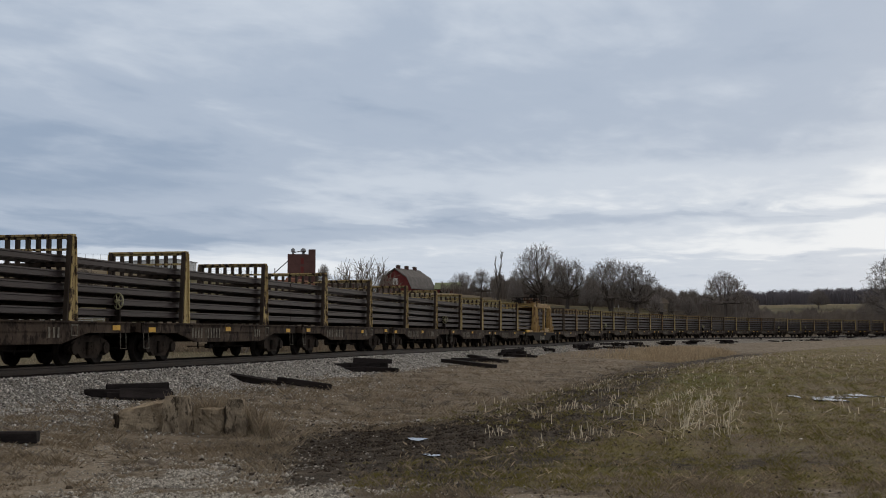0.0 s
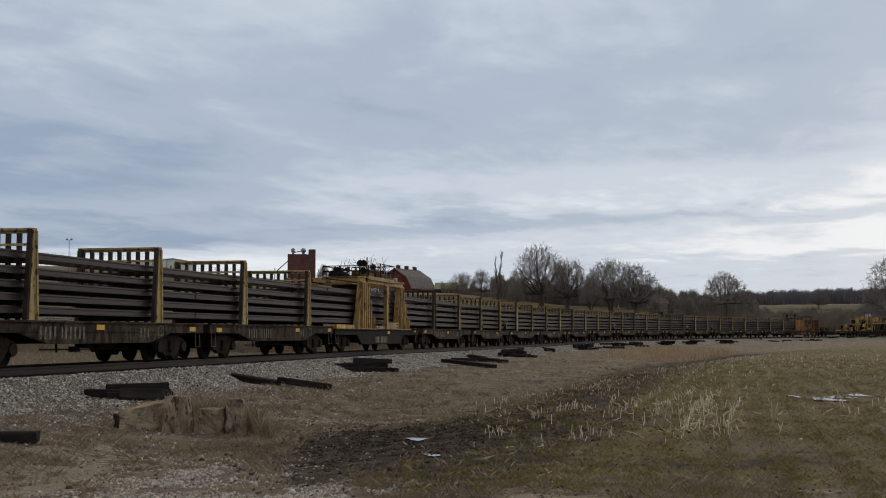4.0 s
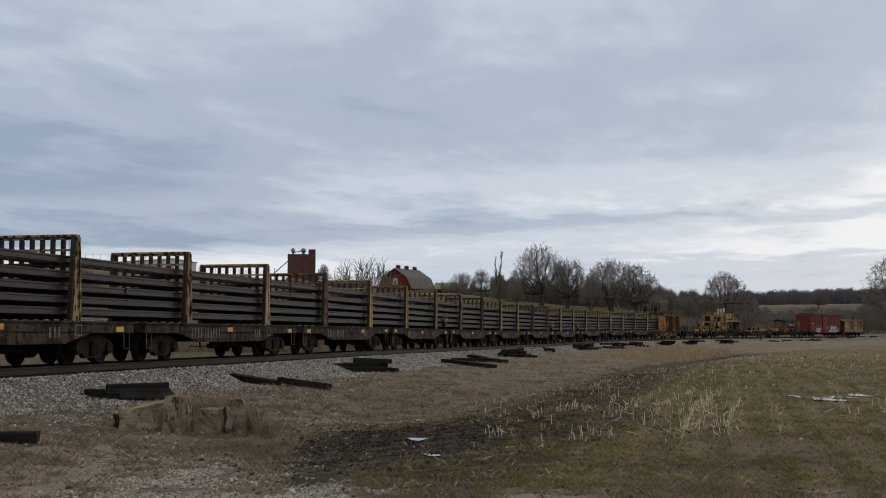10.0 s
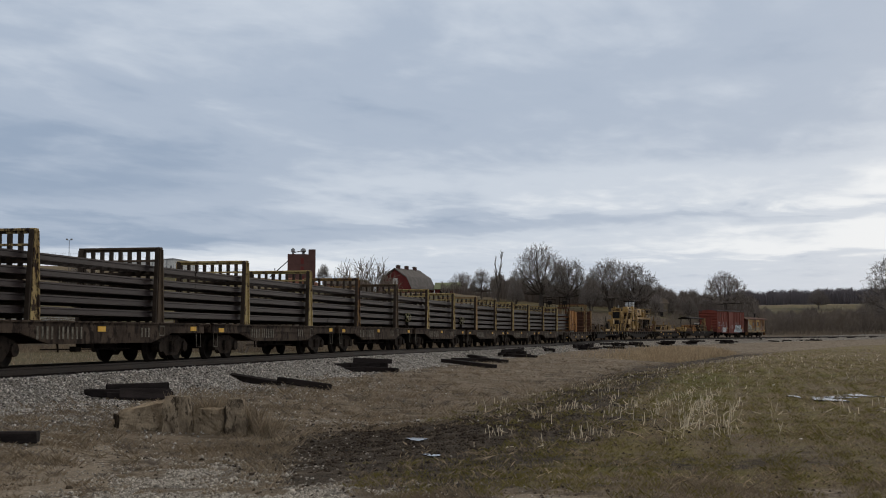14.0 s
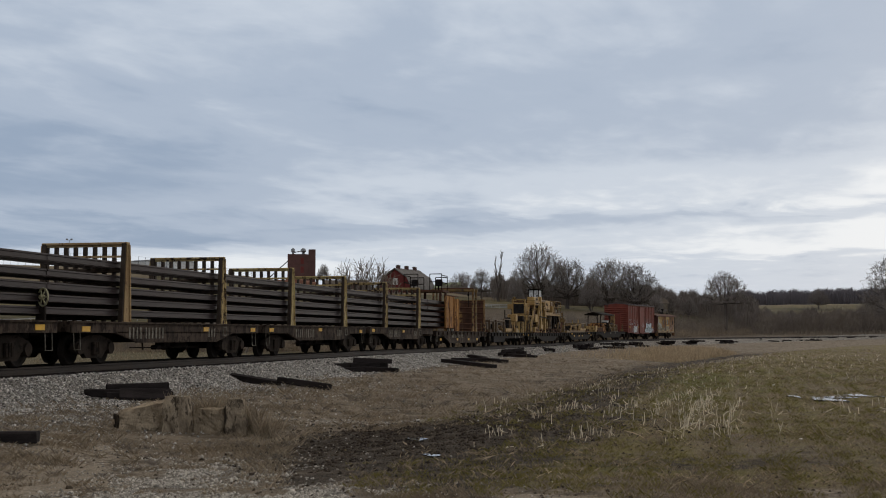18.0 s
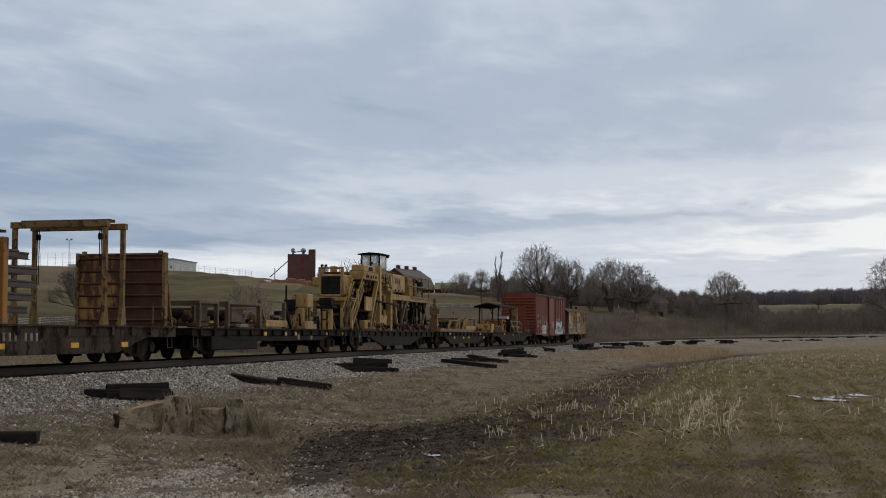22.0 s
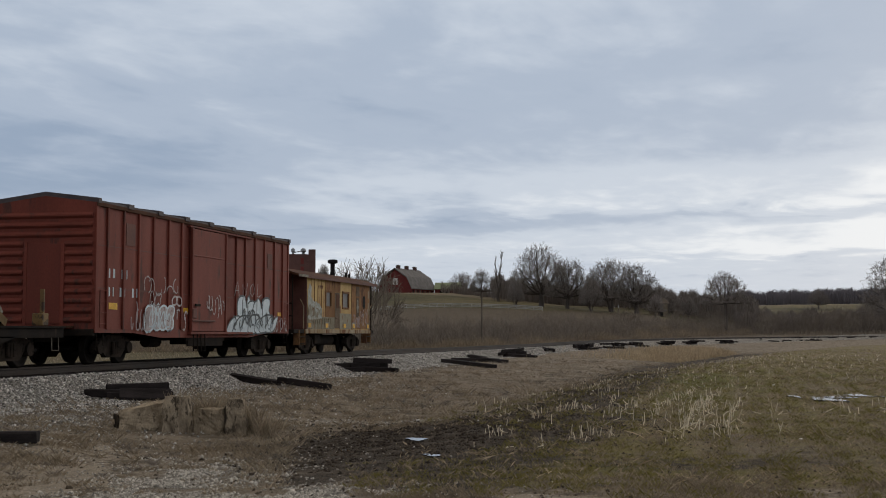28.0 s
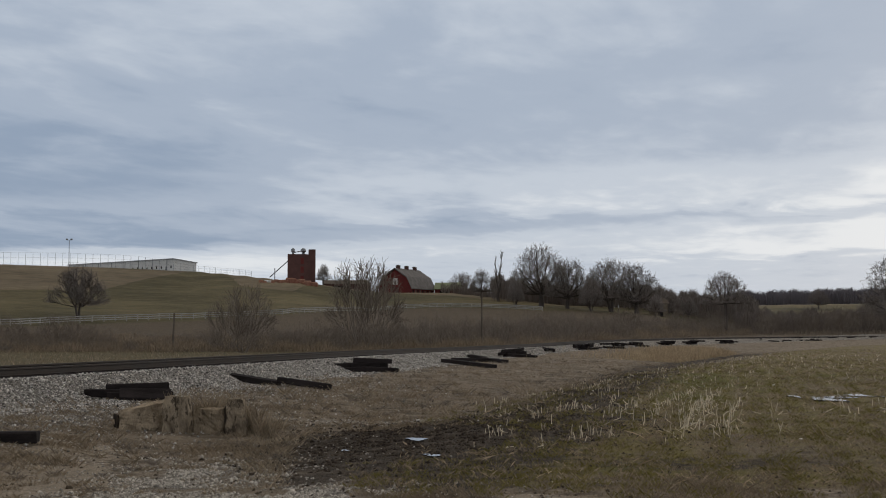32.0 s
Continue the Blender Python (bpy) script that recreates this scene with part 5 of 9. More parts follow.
def end_car():
    c0 = -80.3
    car = thing("rail_end_flatcar", "brown flatcar with rusty rail clamp stand, operator platform and bulkhead", "flatcar")
    underframe(car, 15.6, 1.06, 0.32, 0.74, 4.0, 5.8, SILL, 1.36, 5.9, ribs=13, key="e")
    for sy in (-1, 1):
        y = sy * 1.36
        pl = part("clamp_plate", Shape().box(-5.2, -2.9, y - 0.04, y + 0.04, 1.25, 3.2, 0.01), RUST_BOX, car, "tall rusted orange steel plate")
        for x in (-5.13, -4.15, -2.96):
            part("stiffener", Shape().box(x - 0.05, x + 0.05, y + sy * 0.04, y + sy * 0.075, 1.2, 3.2, 0.008), RUST_BOX, pl)
        for x in (-2.75, -2.3, -1.85):
            part("clamp_post", Shape().box(x - 0.11, x + 0.11, y - 0.14, y + 0.14, 1.07, 3.15 - 0.03 * abs(x), 0.02), RUST_BOX, car)
        for x in (-4.3, -3.2):
            part("white_tag", Shape().box(x - 0.1, x + 0.1, y + sy * 0.0 - 0.06, y + 0.06, 1.07, 1.22), LETTER, car)
    for x in (-5.15, -1.9):
        for z in TIERS:
            part("cross_beam", Shape().box(x - 0.08, x + 0.08, -1.3, 1.3, z - 0.11, z - 0.012), RUST_DARK, car)
    for y in (-1.36, 1.36):
        part("cap_beam", Shape().box(-5.25, -1.75, y - 0.07, y + 0.07, 3.2, 3.26, 0.01), RUST_DARK, car)
    part("operator_platform", Shape().box(-4.6, -2.95, -1.02, 1.4, 3.5, 3.55, 0.01).box(-4.65, -4.55, -1.05, 1.42, 3.44, 3.57).box(-3.0, -2.9, -1.05, 1.42, 3.44, 3.57).box(-4.6, -2.95, -1.08, -1.0, 3.44, 3.57), RUST_DARK, car, "rusty operator platform")
    for x in (-4.5, -3.1):
        for y in (-0.9, 0.4, 1.2):
            part("platform_leg", Shape().box(x - 0.07, x + 0.07, y - 0.07, y + 0.07, 2.88, 3.46), RUST_DARK, car)
    for ya, yb in ((-1.0, -0.25), (0.5, 1.38)):
        ym = (ya + yb) / 2
        for x in (-4.55, -3.0):
            railing(car, "cage", [(x, ya), (x, yb)], 3.55, 4.55 if x < -4 else 4.4, STEEL_DARK, r=0.028)
        railing(car, "cage", [(-4.55, yb if ya > 0 else ya), (-3.0, yb if ya > 0 else ya)], 3.55, 4.47, STEEL_DARK, r=0.028)
        seat = part("operator_seat", Shape().box(-4.0, -3.6, ym - 0.2, ym + 0.2, 3.84, 3.92, 0.03).box(-3.68, -3.58, ym - 0.2, ym + 0.2, 3.92, 4.26, 0.03), BLACK, car, "black operator seat")
        part("seat_post", pipe_run([(-3.8, ym, 3.48), (-3.8, ym, 3.86)], 0.05), STEEL_DARK, seat)
        part("armrest", Shape().box(-3.95, -3.6, ym - 0.26, ym - 0.21, 4.0, 4.05), BLACK, seat)
        part("lever", pipe_run([(-4.25, ym + 0.1, 3.48), (-4.2, ym + 0.1, 4.05)], 0.02), STEEL_DARK, car)
    # transverse lifting portal
    for x in (3.25, 4.3):
        for y in (-1.36, 1.36):
            part("portal_leg", Shape().prism([(x - 0.17, 1.07), (x + 0.17, 1.07), (x + 0.055, 1.7), (x + 0.055, 3.75), (x - 0.055, 3.75), (x - 0.055, 1.7)], y - 0.06, y + 0.06), RACK_RUST if x < 4 else MACHINE_DULL, car, "dull yellow portal leg")
        part("portal_beam", Shape().box(x - 0.1, x + 0.1, -1.46, 1.46, 3.75, 3.92, 0.01), MACHINE_DULL, car)
    part("trolley_beam", Shape().box(3.6, 3.95, -1.3, 1.4, 3.92, 4.0, 0.01), RUST_DARK, car)
    for y in (-0.95, 0.95):
        h = part("hoist", Shape().box(3.71, 3.83, y - 0.06, y + 0.06, 3.45, 3.62, 0.02), BLACK, car, "black chain hoist")
        for dx in (-0.05, 0.05):
            part("chain", pipe_run([(3.77 + dx, y, 2.2 if y > 0 else 2.7), (3.77 + dx, y, 3.75)], 0.014, 4), STEEL_DARK, h)
    bulk = part("bulkhead", Shape().box(6.95, 7.01, -1.42, 1.42, 1.07, 3.22, 0.01), RUST_DARK, car, "dark rusted ribbed bulkhead plate")
    for i in range(6):
        z = 1.25 + i * 0.37
        part("rib", Shape().prism([(6.95, z - 0.05), (6.89, z), (6.95, z + 0.05)], -1.4, 1.4), RUST_DARK, bulk)
    part("painted_panel", Shape().box(6.935, 6.949, 0.1, 1.38, 1.1, 3.2), RUST_PATCH, bulk, "patch of rusty yellow paint")
    for y in (-1.42, 1.42):
        part("edge_post", Shape().box(6.85, 7.07, y - 0.05, y + 0.05, 1.07, 3.28, 0.01), RACK_RUST, bulk)
        part("brace", Shape().beam((7.07, y * 0.95, 2.9), (7.6, y * 0.95, 1.07), 0.08), RACK_RUST, bulk)
    part("top_edge", Shape().box(6.91, 7.07, -1.44, 1.44, 3.22, 3.27).box(6.93, 7.05, 1.2, 1.3, 3.27, 3.34).box(6.93, 7.05, -1.3, -1.2, 3.27, 3.34), RACK_RUST, bulk)
    part("hook_rod", pipe_run([(6.4, -1.3, 1.07), (6.45, -1.3, 1.8)], 0.03), MACHINE_DULL, car)
    bars(car, "car_number", -3.4, 0.66, -1.412, [0.16, -0.12, 0.16, -0.3, 0.15, -0.12, 0.1, -0.5, 0.15, -0.1, 0.16, -0.1, 0.15, -0.3, 0.15, -0.1, 0.16, -0.1, 0.15], 0.2, LETTER, "white car number painted as bars")
    hazard_tags(car, (-6.6, -1.9, 1.6, 4.4), 0.48, 1.412)
    run(car, c0, 5.9)
    rail_load(-84.55, 8.6, True, 72, 2.5)


def roller_stand(car, x0, x1, ztop, half, material, inner):
    """A low frame of posts and beams with a boxed roller inside."""
    fr = part("roller_frame", Shape().box(x0, x1, -half - 0.07, -half + 0.07, ztop - 0.1, ztop, 0.012).box(x0, x1, half - 0.07, half + 0.07, ztop - 0.1, ztop, 0.012)
              .box(x0, x0 + 0.14, -half, half, ztop - 0.13, ztop - 0.01).box(x1 - 0.14, x1, -half, half, ztop - 0.13, ztop - 0.01), material, car, "grimy yellow roller frame")
    for x in (x0 + 0.1, x1 - 0.1):
        for y in (-half, half):
            part("frame_leg", Shape().box(x - 0.07, x + 0.07, y - 0.07, y + 0.07, 1.05, ztop - 0.1, 0.01), material, fr)
    if inner:
        xm = (x0 + x1) / 2
        for y in (-half * 0.75, half * 0.75):
            part("roller_box", Shape().box(xm - 0.55, xm + 0.55, y - 0.06, y + 0.06, 1.25, 1.75, 0.02), material, fr)
        part("roller", Shape().tube([(xm, -half * 0.7, 1.5), (xm, half * 0.7, 1.5)], 0.2, 12), BLACK, fr, "black steel roller")
        part("cross_tray", Shape().box(x0 + 0.1, x1 - 0.1, -half + 0.1, half - 0.1, 1.12, 1.2), RUST_DARK, fr)


def machine_car():
    c0 = -62.75
    car = thing("roller_flatcar", "black flatcar loaded with grimy yellow rail roller frames", "flatcar")
    underframe(car, 17.0, 1.03, 0.58, 0.76, 4.6, 6.2, SILL_BLACK, 1.36, 6.5, ribs=15, key="m")
    part("underfloor_tank", Shape().box(-6.9, -2.7, -1.40, -1.18, 0.30, 0.80, 0.03), BLACK, car, "black steel tank below the deck")
    roller_stand(car, -7.65, -5.95, 1.92, 1.2, MACHINE_GRIME, True)
    roller_stand(car, -5.2, -1.95, 1.95, 1.2, MACHINE_GRIME, True)
    for y in (-1.15, 1.15):
        part("hoop", Shape().box(-1.85, 0.85, y - 0.05, y + 0.05, 2.02, 2.09).box(0.75, 0.87, y - 0.07, y + 0.07, 1.05, 2.05).box(-1.88, -1.76, y - 0.07, y + 0.07, 1.05, 2.06), MACHINE_GRIME, car)
        part("brace", Shape().beam((0.85, y, 2.02), (1.65, y, 1.06), 0.1), STEEL_DARK, car)
        part("brace", Shape().beam((-1.7, y, 1.9), (-1.2, y, 1.1), 0.08), MACHINE_DULL, car)
    part("long_box", Shape().box(-1.55, 0.75, -1.3, -0.95, 1.1, 1.35, 0.015), MACHINE, car, "yellow long tool box")
    part("long_box", Shape().box(-1.55, 0.75, 0.95, 1.3, 1.1, 1.35, 0.015), MACHINE, car)
    ped = part("power_unit", Shape().box(3.4, 4.5, -1.15, -0.1, 1.04, 1.36, 0.02).box(3.7, 4.3, -0.95, -0.4, 1.36, 1.9, 0.02), MACHINE, car, "yellow hydraulic power unit")
    part("oil_tank", Shape().box(3.95, 4.75, -1.05, -0.35, 1.93, 2.5, 0.03), MACHINE, ped)
    for x, y in ((4.05, -0.98), (4.4, -0.98), (4.05, -0.4), (4.4, -0.4)):
        part("leg", Shape().box(x - 0.05, x + 0.05, y - 0.05, y + 0.05, 1.34, 1.94), MACHINE_DULL, ped)
    part("seat", Shape().box(3.45, 3.9, -0.7, -0.2, 1.86, 1.95, 0.02).box(3.45, 3.53, -0.7, -0.2, 1.95, 2.25, 0.02).box(3.55, 3.8, -0.6, -0.3, 1.36, 1.86), BLACK, ped)
    part("exhaust", pipe_run([(3.9, -0.15, 1.3), (3.9, -0.15, 2.85)], 0.04, 8), STEEL_DARK, ped)
    clutter(car, -8.0, 3.3, -1.1, 0.9, 1.05, 1.6, 21, 70, [STEEL_DARK, MACHINE_DULL, RUST_DARK, RACK_RUST])
    clutter(car, 3.3, 8.2, -1.1, 0.6, 1.05, 1.8, 22, 40, [STEEL_DARK, MACHINE_DULL, BLACK])
    part("white_crate", Shape().box(4.5, 5.1, -1.1, -0.5, 1.04, 1.25, 0.02), LETTER, car)
    railing(car, "stand", [(5.75, -1.1), (6.5, -1.1)], 1.04, 1.85, STEEL_DARK, r=0.035)
    part("pedestal", Shape().tube([(7.5, -0.75, 1.04), (7.5, -0.75, 1.95)], 0.3, 14), MACHINE, car, "dull yellow crane pedestal", smooth=False)
    part("pedestal_head", Shape().box(7.1, 7.85, -1.15, -0.4, 1.95, 2.08, 0.03).box(7.2, 7.75, -1.05, -0.5, 2.08, 2.42, 0.03), STEEL_DARK, car)
    part("brace", Shape().beam((7.5, -0.9, 1.85), (8.3, -0.9, 1.06), 0.07), MACHINE_DULL, car)
    for x in (-7.2, -3.6):
        part("tarp_bundle", Shape().box(x - 0.4, x + 0.4, -1.25, -0.8, 1.05, 1.18, 0.03), LETTER if x > -5 else RUST_DARK, car)
    hazard_tags(car, (-2.0, 0.2, 1.4, 5.6, 7.9), 0.78, 1.412)
    for x in (1.7, 3.3):
        bars(car, "stencil_panel", x, 0.62, -1.412, [0.4], 0.2, LETTER)
    run(car, c0, 6.5)


def crane_car():
    c0 = -45.3
    car = thing("crane_flatcar", "black flatcar with large yellow rail-unloading machine and glazed cab", "flatcar")
    underframe(car, 16.9, 1.0, 0.26, 0.70, 2.7, 5.4, SILL_BLACK, 1.36, 6.4, ribs=14, key="c")
    # engine house with radiator
    part("engine_house", Shape().box(-7.2, -5.6, -0.68, 0.5, 2.6, 3.6, 0.06), MACHINE, car, "yellow engine house")
    rad = part("radiator_frame", Shape().box(-7.48, -7.33, -0.76, -0.63, 2.56, 3.92, 0.01).box(-7.48, -7.33, 0.3, 0.43, 2.56, 3.92, 0.01).box(-7.48, -7.33, -0.76, 0.43, 3.84, 3.92, 0.01).box(-7.48, -7.33, -0.76, 0.43, 2.56, 2.66, 0.01), MACHINE, car)
    part("radiator", Shape().box(-7.43, -7.2, -0.6, 0.28, 2.67, 3.5), BLACK, rad, "black radiator grille")
    part("house_floor", Shape().box(-7.55, -5.0, -0.84, 0.7, 2.36, 2.54, 0.02).box(-7.3, -5.6, -0.75, 0.6, 2.2, 2.36, 0.02), MACHINE, car)
    part("filter_drum", Shape().tube([(-6.3, 0.1, 3.66), (-6.3, 0.1, 3.74)], 0.4, 14), RUST_DARK, car)
    for y in (0.1, 0.3):
        part("horn", Shape().tube([(-7.48, y, 4.0), (-7.33, y, 4.0)], [0.03, 0.06], 8).tube([(-7.42, y, 3.9), (-7.42, y, 4.0)], 0.02, 5), BLACK, car)
    for x in (-7.4, -5.9):
        for y in (-0.7, 0.6):
            part("house_leg", Shape().box(x - 0.08, x + 0.08, y - 0.08, y + 0.08, 1.02, 2.38, 0.015), MACHINE_DULL, car)
    for a, b in (((-8.1, 1.05), (-7.5, 2.3)), ((-6.2, 1.05), (-7.3, 2.2))):
        part("house_brace", Shape().beam((a[0], -1.1, a[1]), (b[0], -1.1, b[1]), 0.1), MACHINE_DULL, car)
    part("pump_block", Shape().box(-7.0, -6.2, -0.4, 0.7, 1.02, 1.5, 0.06).tube([(-6.8, -0.6, 1.3), (-6.8, 0.9, 1.3)], 0.22, 12), STEEL_DARK, car)
    clutter(car, -7.4, -5.6, -1.0, 0.6, 1.05, 2.2, 3, 26, [STEEL_DARK, MACHINE_DULL, RUST_DARK])
    clutter(car, -5.3, -2.8, -0.95, -0.4, 1.2, 3.35, 4, 54, [STEEL_DARK, MACHINE_DULL, RUST_DARK, BLACK])
    clutter(car, -2.5, -0.7, -1.0, -0.2, 1.2, 3.2, 5, 36, [STEEL_DARK, MACHINE_DULL, RUST_DARK, BLACK])
    clutter(car, -0.4, 3.6, -1.05, 0.4, 1.05, 2.9, 6, 60, [STEEL_DARK, MACHINE_DULL, RUST_DARK])
    clutter(car, 3.6, 8.1, -1.1, 0.8, 1.05, 2.6, 7, 80, [STEEL_DARK, STEEL_DARK, RUST_DARK, MACHINE_DULL])
    clutter(car, 3.9, 7.9, -1.0, 0.8, 2.9, 3.75, 8, 46, [BLACK, STEEL_DARK, MACHINE_DULL])
    clutter(car, -4.6, 8.0, -1.3, -1.08, 1.0, 1.4, 9, 90, [RUST_DARK, RUST_DARK, STEEL_DARK, MACHINE_GRIME])
    clutter(car, -2.5, -0.9, -1.3, -1.2, 3.0, 3.8, 10, 18, [MACHINE, MACHINE_DULL, BLACK])
    # middle frame
    part("head_block", Shape().box(-5.6, -2.95, -1.22, -0.5, 3.42, 3.80, 0.03).box(-6.6, -5.5, -0.5, 1.0, 3.1, 3.5, 0.02), MACHINE, car, "yellow head frame with valves")
    part("head_beam", Shape().box(-5.3, -3.15, -1.12, -0.5, 3.84, 4.14, 0.04), MACHINE, car, "upper yellow cross beam")
    part("beam_flange", Shape().box(-5.45, -3.0, -1.2, -0.45, 3.78, 3.86, 0.01), MACHINE_DULL, car)
    # Black blocks on the face stand for the shade in its pocket and slots.
    part("beam_pocket", Shape().prism([(-4.5, 3.9), (-3.75, 3.9), (-3.85, 4.06), (-4.35, 4.06)], -1.15, -1.1), BLACK, car)
    for x, w in ((-5.1, 0.09), (-4.85, 0.06), (-4.3, 0.12), (-3.95, 0.07), (-3.5, 0.1)):
        part("beam_slot", Shape().box(x - w, x + w, -1.245, -1.2, 3.52, 3.66, 0.01), BLACK, car)
    for i in range(3):
        part("valve", Shape().tube([(-4.9 + i * 0.5, -1.0, 3.2), (-4.9 + i * 0.5, -1.0, 3.4)], [0.09, 0.05], 8), MACHINE_DULL, car)
    part("spotlight", Shape().tube([(-3.9, -1.1, 4.18), (-3.9, -1.1, 4.26)], 0.02, 5).tube([(-3.98, -1.1, 4.29), (-3.82, -1.1, 4.29)], [0.05, 0.07], 8), BLACK, car)
    part("motor", Shape().tube([(-4.2, -0.7, 4.16), (-3.4, -0.7, 4.16)], 0.07, 10), MACHINE_DULL, car)
    # Solid dark block stands for the shade inside the open frame.
    part("dark_recess", Shape().box(-5.4, -2.7, -0.45, 0.9, 1.25, 3.45), STEEL_DARK, car)
    for i in range(4):
        part("hose", pipe_run([(-4.8 + i * 0.4, -0.56, 3.4), (-4.75 + i * 0.4, -0.66, 2.9), (-4.5 + i * 0.35, -0.58, 2.2)], 0.035, 6), BLACK, car)
    part("guard_panel", Shape().box(-5.15, -4.0, -1.2, -1.1, 1.95, 2.62, 0.02), MACHINE, car)
    part("guard_panel", Shape().box(-5.3, -3.4, -1.2, -0.9, 1.02, 1.5, 0.03), MACHINE, car)
    for y in (-1.15, 1.15):
        part("slant_leg", Shape().beam((-4.55, y, 1.1), (-3.05, y, 3.45), 0.2, 0.16, 0.01), MACHINE, car, "slanting yellow leg")
        part("slant_leg", Shape().beam((-4.15, y * 1.05, 1.1), (-2.85, y * 1.05, 3.0), 0.1, 0.1), MACHINE_DULL, car)
        part("column", Shape().box(-2.95, -2.62, y - 0.14, y + 0.14, 1.02, 4.22, 0.015), MACHINE, car, "tall yellow column")
        part("column", Shape().box(-0.85, -0.5, y - 0.14, y + 0.14, 1.02, 3.8, 0.015), MACHINE, car, "tall yellow column")
        part("slant_leg", Shape().beam((-0.35, y, 3.55), (0.95, y, 1.1), 0.17, 0.14, 0.01), MACHINE, car)
        part("long_beam", Shape().box(-0.5, 7.75, y - 0.1, y + 0.1, 2.62, 2.9, 0.01), MACHINE, car, "long yellow overhead beam")
    part("control_panel", Shape().box(-2.6, -0.85, -1.22, -0.4, 3.25, 3.82, 0.02), MACHINE, car)
    for i in range(8):
        part("fitting", Shape().tube([(-2.45 + 0.2 * i, -1.22, 3.62 - 0.22 * (i % 2)), (-2.45 + 0.2 * i, -1.27, 3.62 - 0.22 * (i % 2))], 0.055, 7), BLACK, car)
    part("lower_panel", Shape().box(-2.5, -1.0, -1.1, -0.3, 2.75, 3.1, 0.02), MACHINE_DULL, car)
    part("lower_panel", Shape().box(-2.45, -1.05, -1.15, 0.5, 1.3, 1.8, 0.03), MACHINE, car)
    for z in (2.5, 1.75):
        for dx in (0, 0.16):
            part("lifting_lug", Shape().box(-1.75 + dx, -1.65 + dx, -1.2, -1.1, z - 0.05, z + 0.3, 0.01), MACHINE, car)
    # Another dark block, put in for the shade behind the columns.
    part("dark_recess", Shape().box(-2.65, -0.6, -0.2, 0.9, 1.25, 3.82), STEEL_DARK, car)
    part("cable_run", pipe_run([(-3.6, -1.3, 2.45), (-1.0, -1.34, 2.38), (0.6, -1.3, 2.3)], 0.045, 6), BLACK, car)
    part("lintel", Shape().box(-2.7, -0.5, -1.25, 1.25, 3.80, 3.95, 0.02), MACHINE_DULL, car)
    # cab
    x0, x1, y0, y1, z0, z1 = -1.15, 0.2, -0.78, 0.22, 3.95, 4.88
    cab = part("cab", Shape().box(x0, x1, y0, y1, z0, z0 + 0.28, 0.02), MACHINE_DULL, car, "yellow operator cab with large windows")
    for x in (x0 + 0.04, x1 - 0.04):
        for y in (y0 + 0.04, (y0 + y1) / 2, y1 - 0.04):
            part("cab_post", Shape().box(x - 0.035, x + 0.035, y - 0.035, y + 0.035, z0 + 0.26, z1), STEEL_DARK, cab)
    part("cab_roof", Shape().box(x0 - 0.08, x1 + 0.12, y0 - 0.15, y1 + 0.15, z1, z1 + 0.06, 0.015).prism([(y0 - 0.1, z1 + 0.06), (y1 + 0.1, z1 + 0.06), ((y0 + y1) / 2, z1 + 0.12)], x0 - 0.15, x1 + 0.1, "x"), STEEL_DARK, cab, "dark cab roof")
    for nm, s in (("x0", (x0 + 0.01, x0 + 0.02, y0 + 0.07, y1 - 0.07)), ("x1", (x1 - 0.02, x1 - 0.01, y0 + 0.07, y1 - 0.07)), ("y0", (x0 + 0.07, x1 - 0.07, y0 + 0.01, y0 + 0.02)), ("y1", (x0 + 0.07, x1 - 0.07, y1 - 0.02, y1 - 0.01))):
        pane = part("cab_window", Shape().box(*s, z0 + 0.28, z1 - 0.01), SKY_SHEEN_GLASS, cab, "cab window whitened by a painted sky sheen")
        pane.visible_shadow = False
    part("cab_skirt", Shape().box(x1 + 0.002, x1 + 0.02, y0 + 0.02, y1 - 0.02, z0 + 0.02, z0 + 0.42), LETTER_DIM, cab, "dull grey cab panel")
    part("cab_seat", Shape().box(-0.6, -0.2, -0.5, -0.1, 4.23, 4.32, 0.04).box(-0.25, -0.17, -0.5, -0.1, 4.32, 4.52, 0.03), BLACK, cab)
    part("cab_lamp", Shape().tube([(x1 + 0.1, y0, z1 - 0.02), (x1 + 0.25, y0, z1 - 0.02)], [0.05, 0.08], 8), BLACK, cab)
    # winch gear on the end platform
    part("winch_house", Shape().box(4.0, 5.1, -0.95, 0.7, 2.92, 3.9, 0.04), MACHINE_DULL, car, "grimy yellow winch housing")
    part("winch_drum", Shape().tube([(5.9, -0.9, 3.3), (5.9, 0.8, 3.3)], 0.34, 14), BLACK, car, "black winch drum")
    part("drum_flange", Shape().tube([(5.9, -0.94, 3.3), (5.9, -0.9, 3.3)], 0.38, 16), MACHINE_GRIME, car)
    part("pale_tank", Shape().box(6.5, 7.15, -1.0, 0.2, 2.92, 3.3, 0.08), LETTER, car, "pale dented tank")
    part("battery_box", Shape().box(7.25, 7.7, -0.95, 0.8, 2.92, 3.85, 0.03), STEEL_DARK, car)
    part("exhaust_pipe", pipe_run([(5.2, -0.9, 3.6), (5.8, -0.9, 3.95), (6.8, -0.9, 3.75), (7.4, -0.9, 3.4)], 0.06, 7), BLACK, car)
    # second engine
    part("engine_cover", Shape().box(0.45, 3.0, -1.05, 1.05, 3.05, 3.98, 0.05), MACHINE, car, "yellow engine cover")
    for x in (1.0, 2.1):
        part("breather", Shape().tube([(x, -0.5, 3.96), (x, -0.5, 4.08), (x, -0.5, 4.14), (x, -0.5, 4.2)], [0.12, 0.12, 0.16, 0.03], 10), MACHINE_DULL, car)
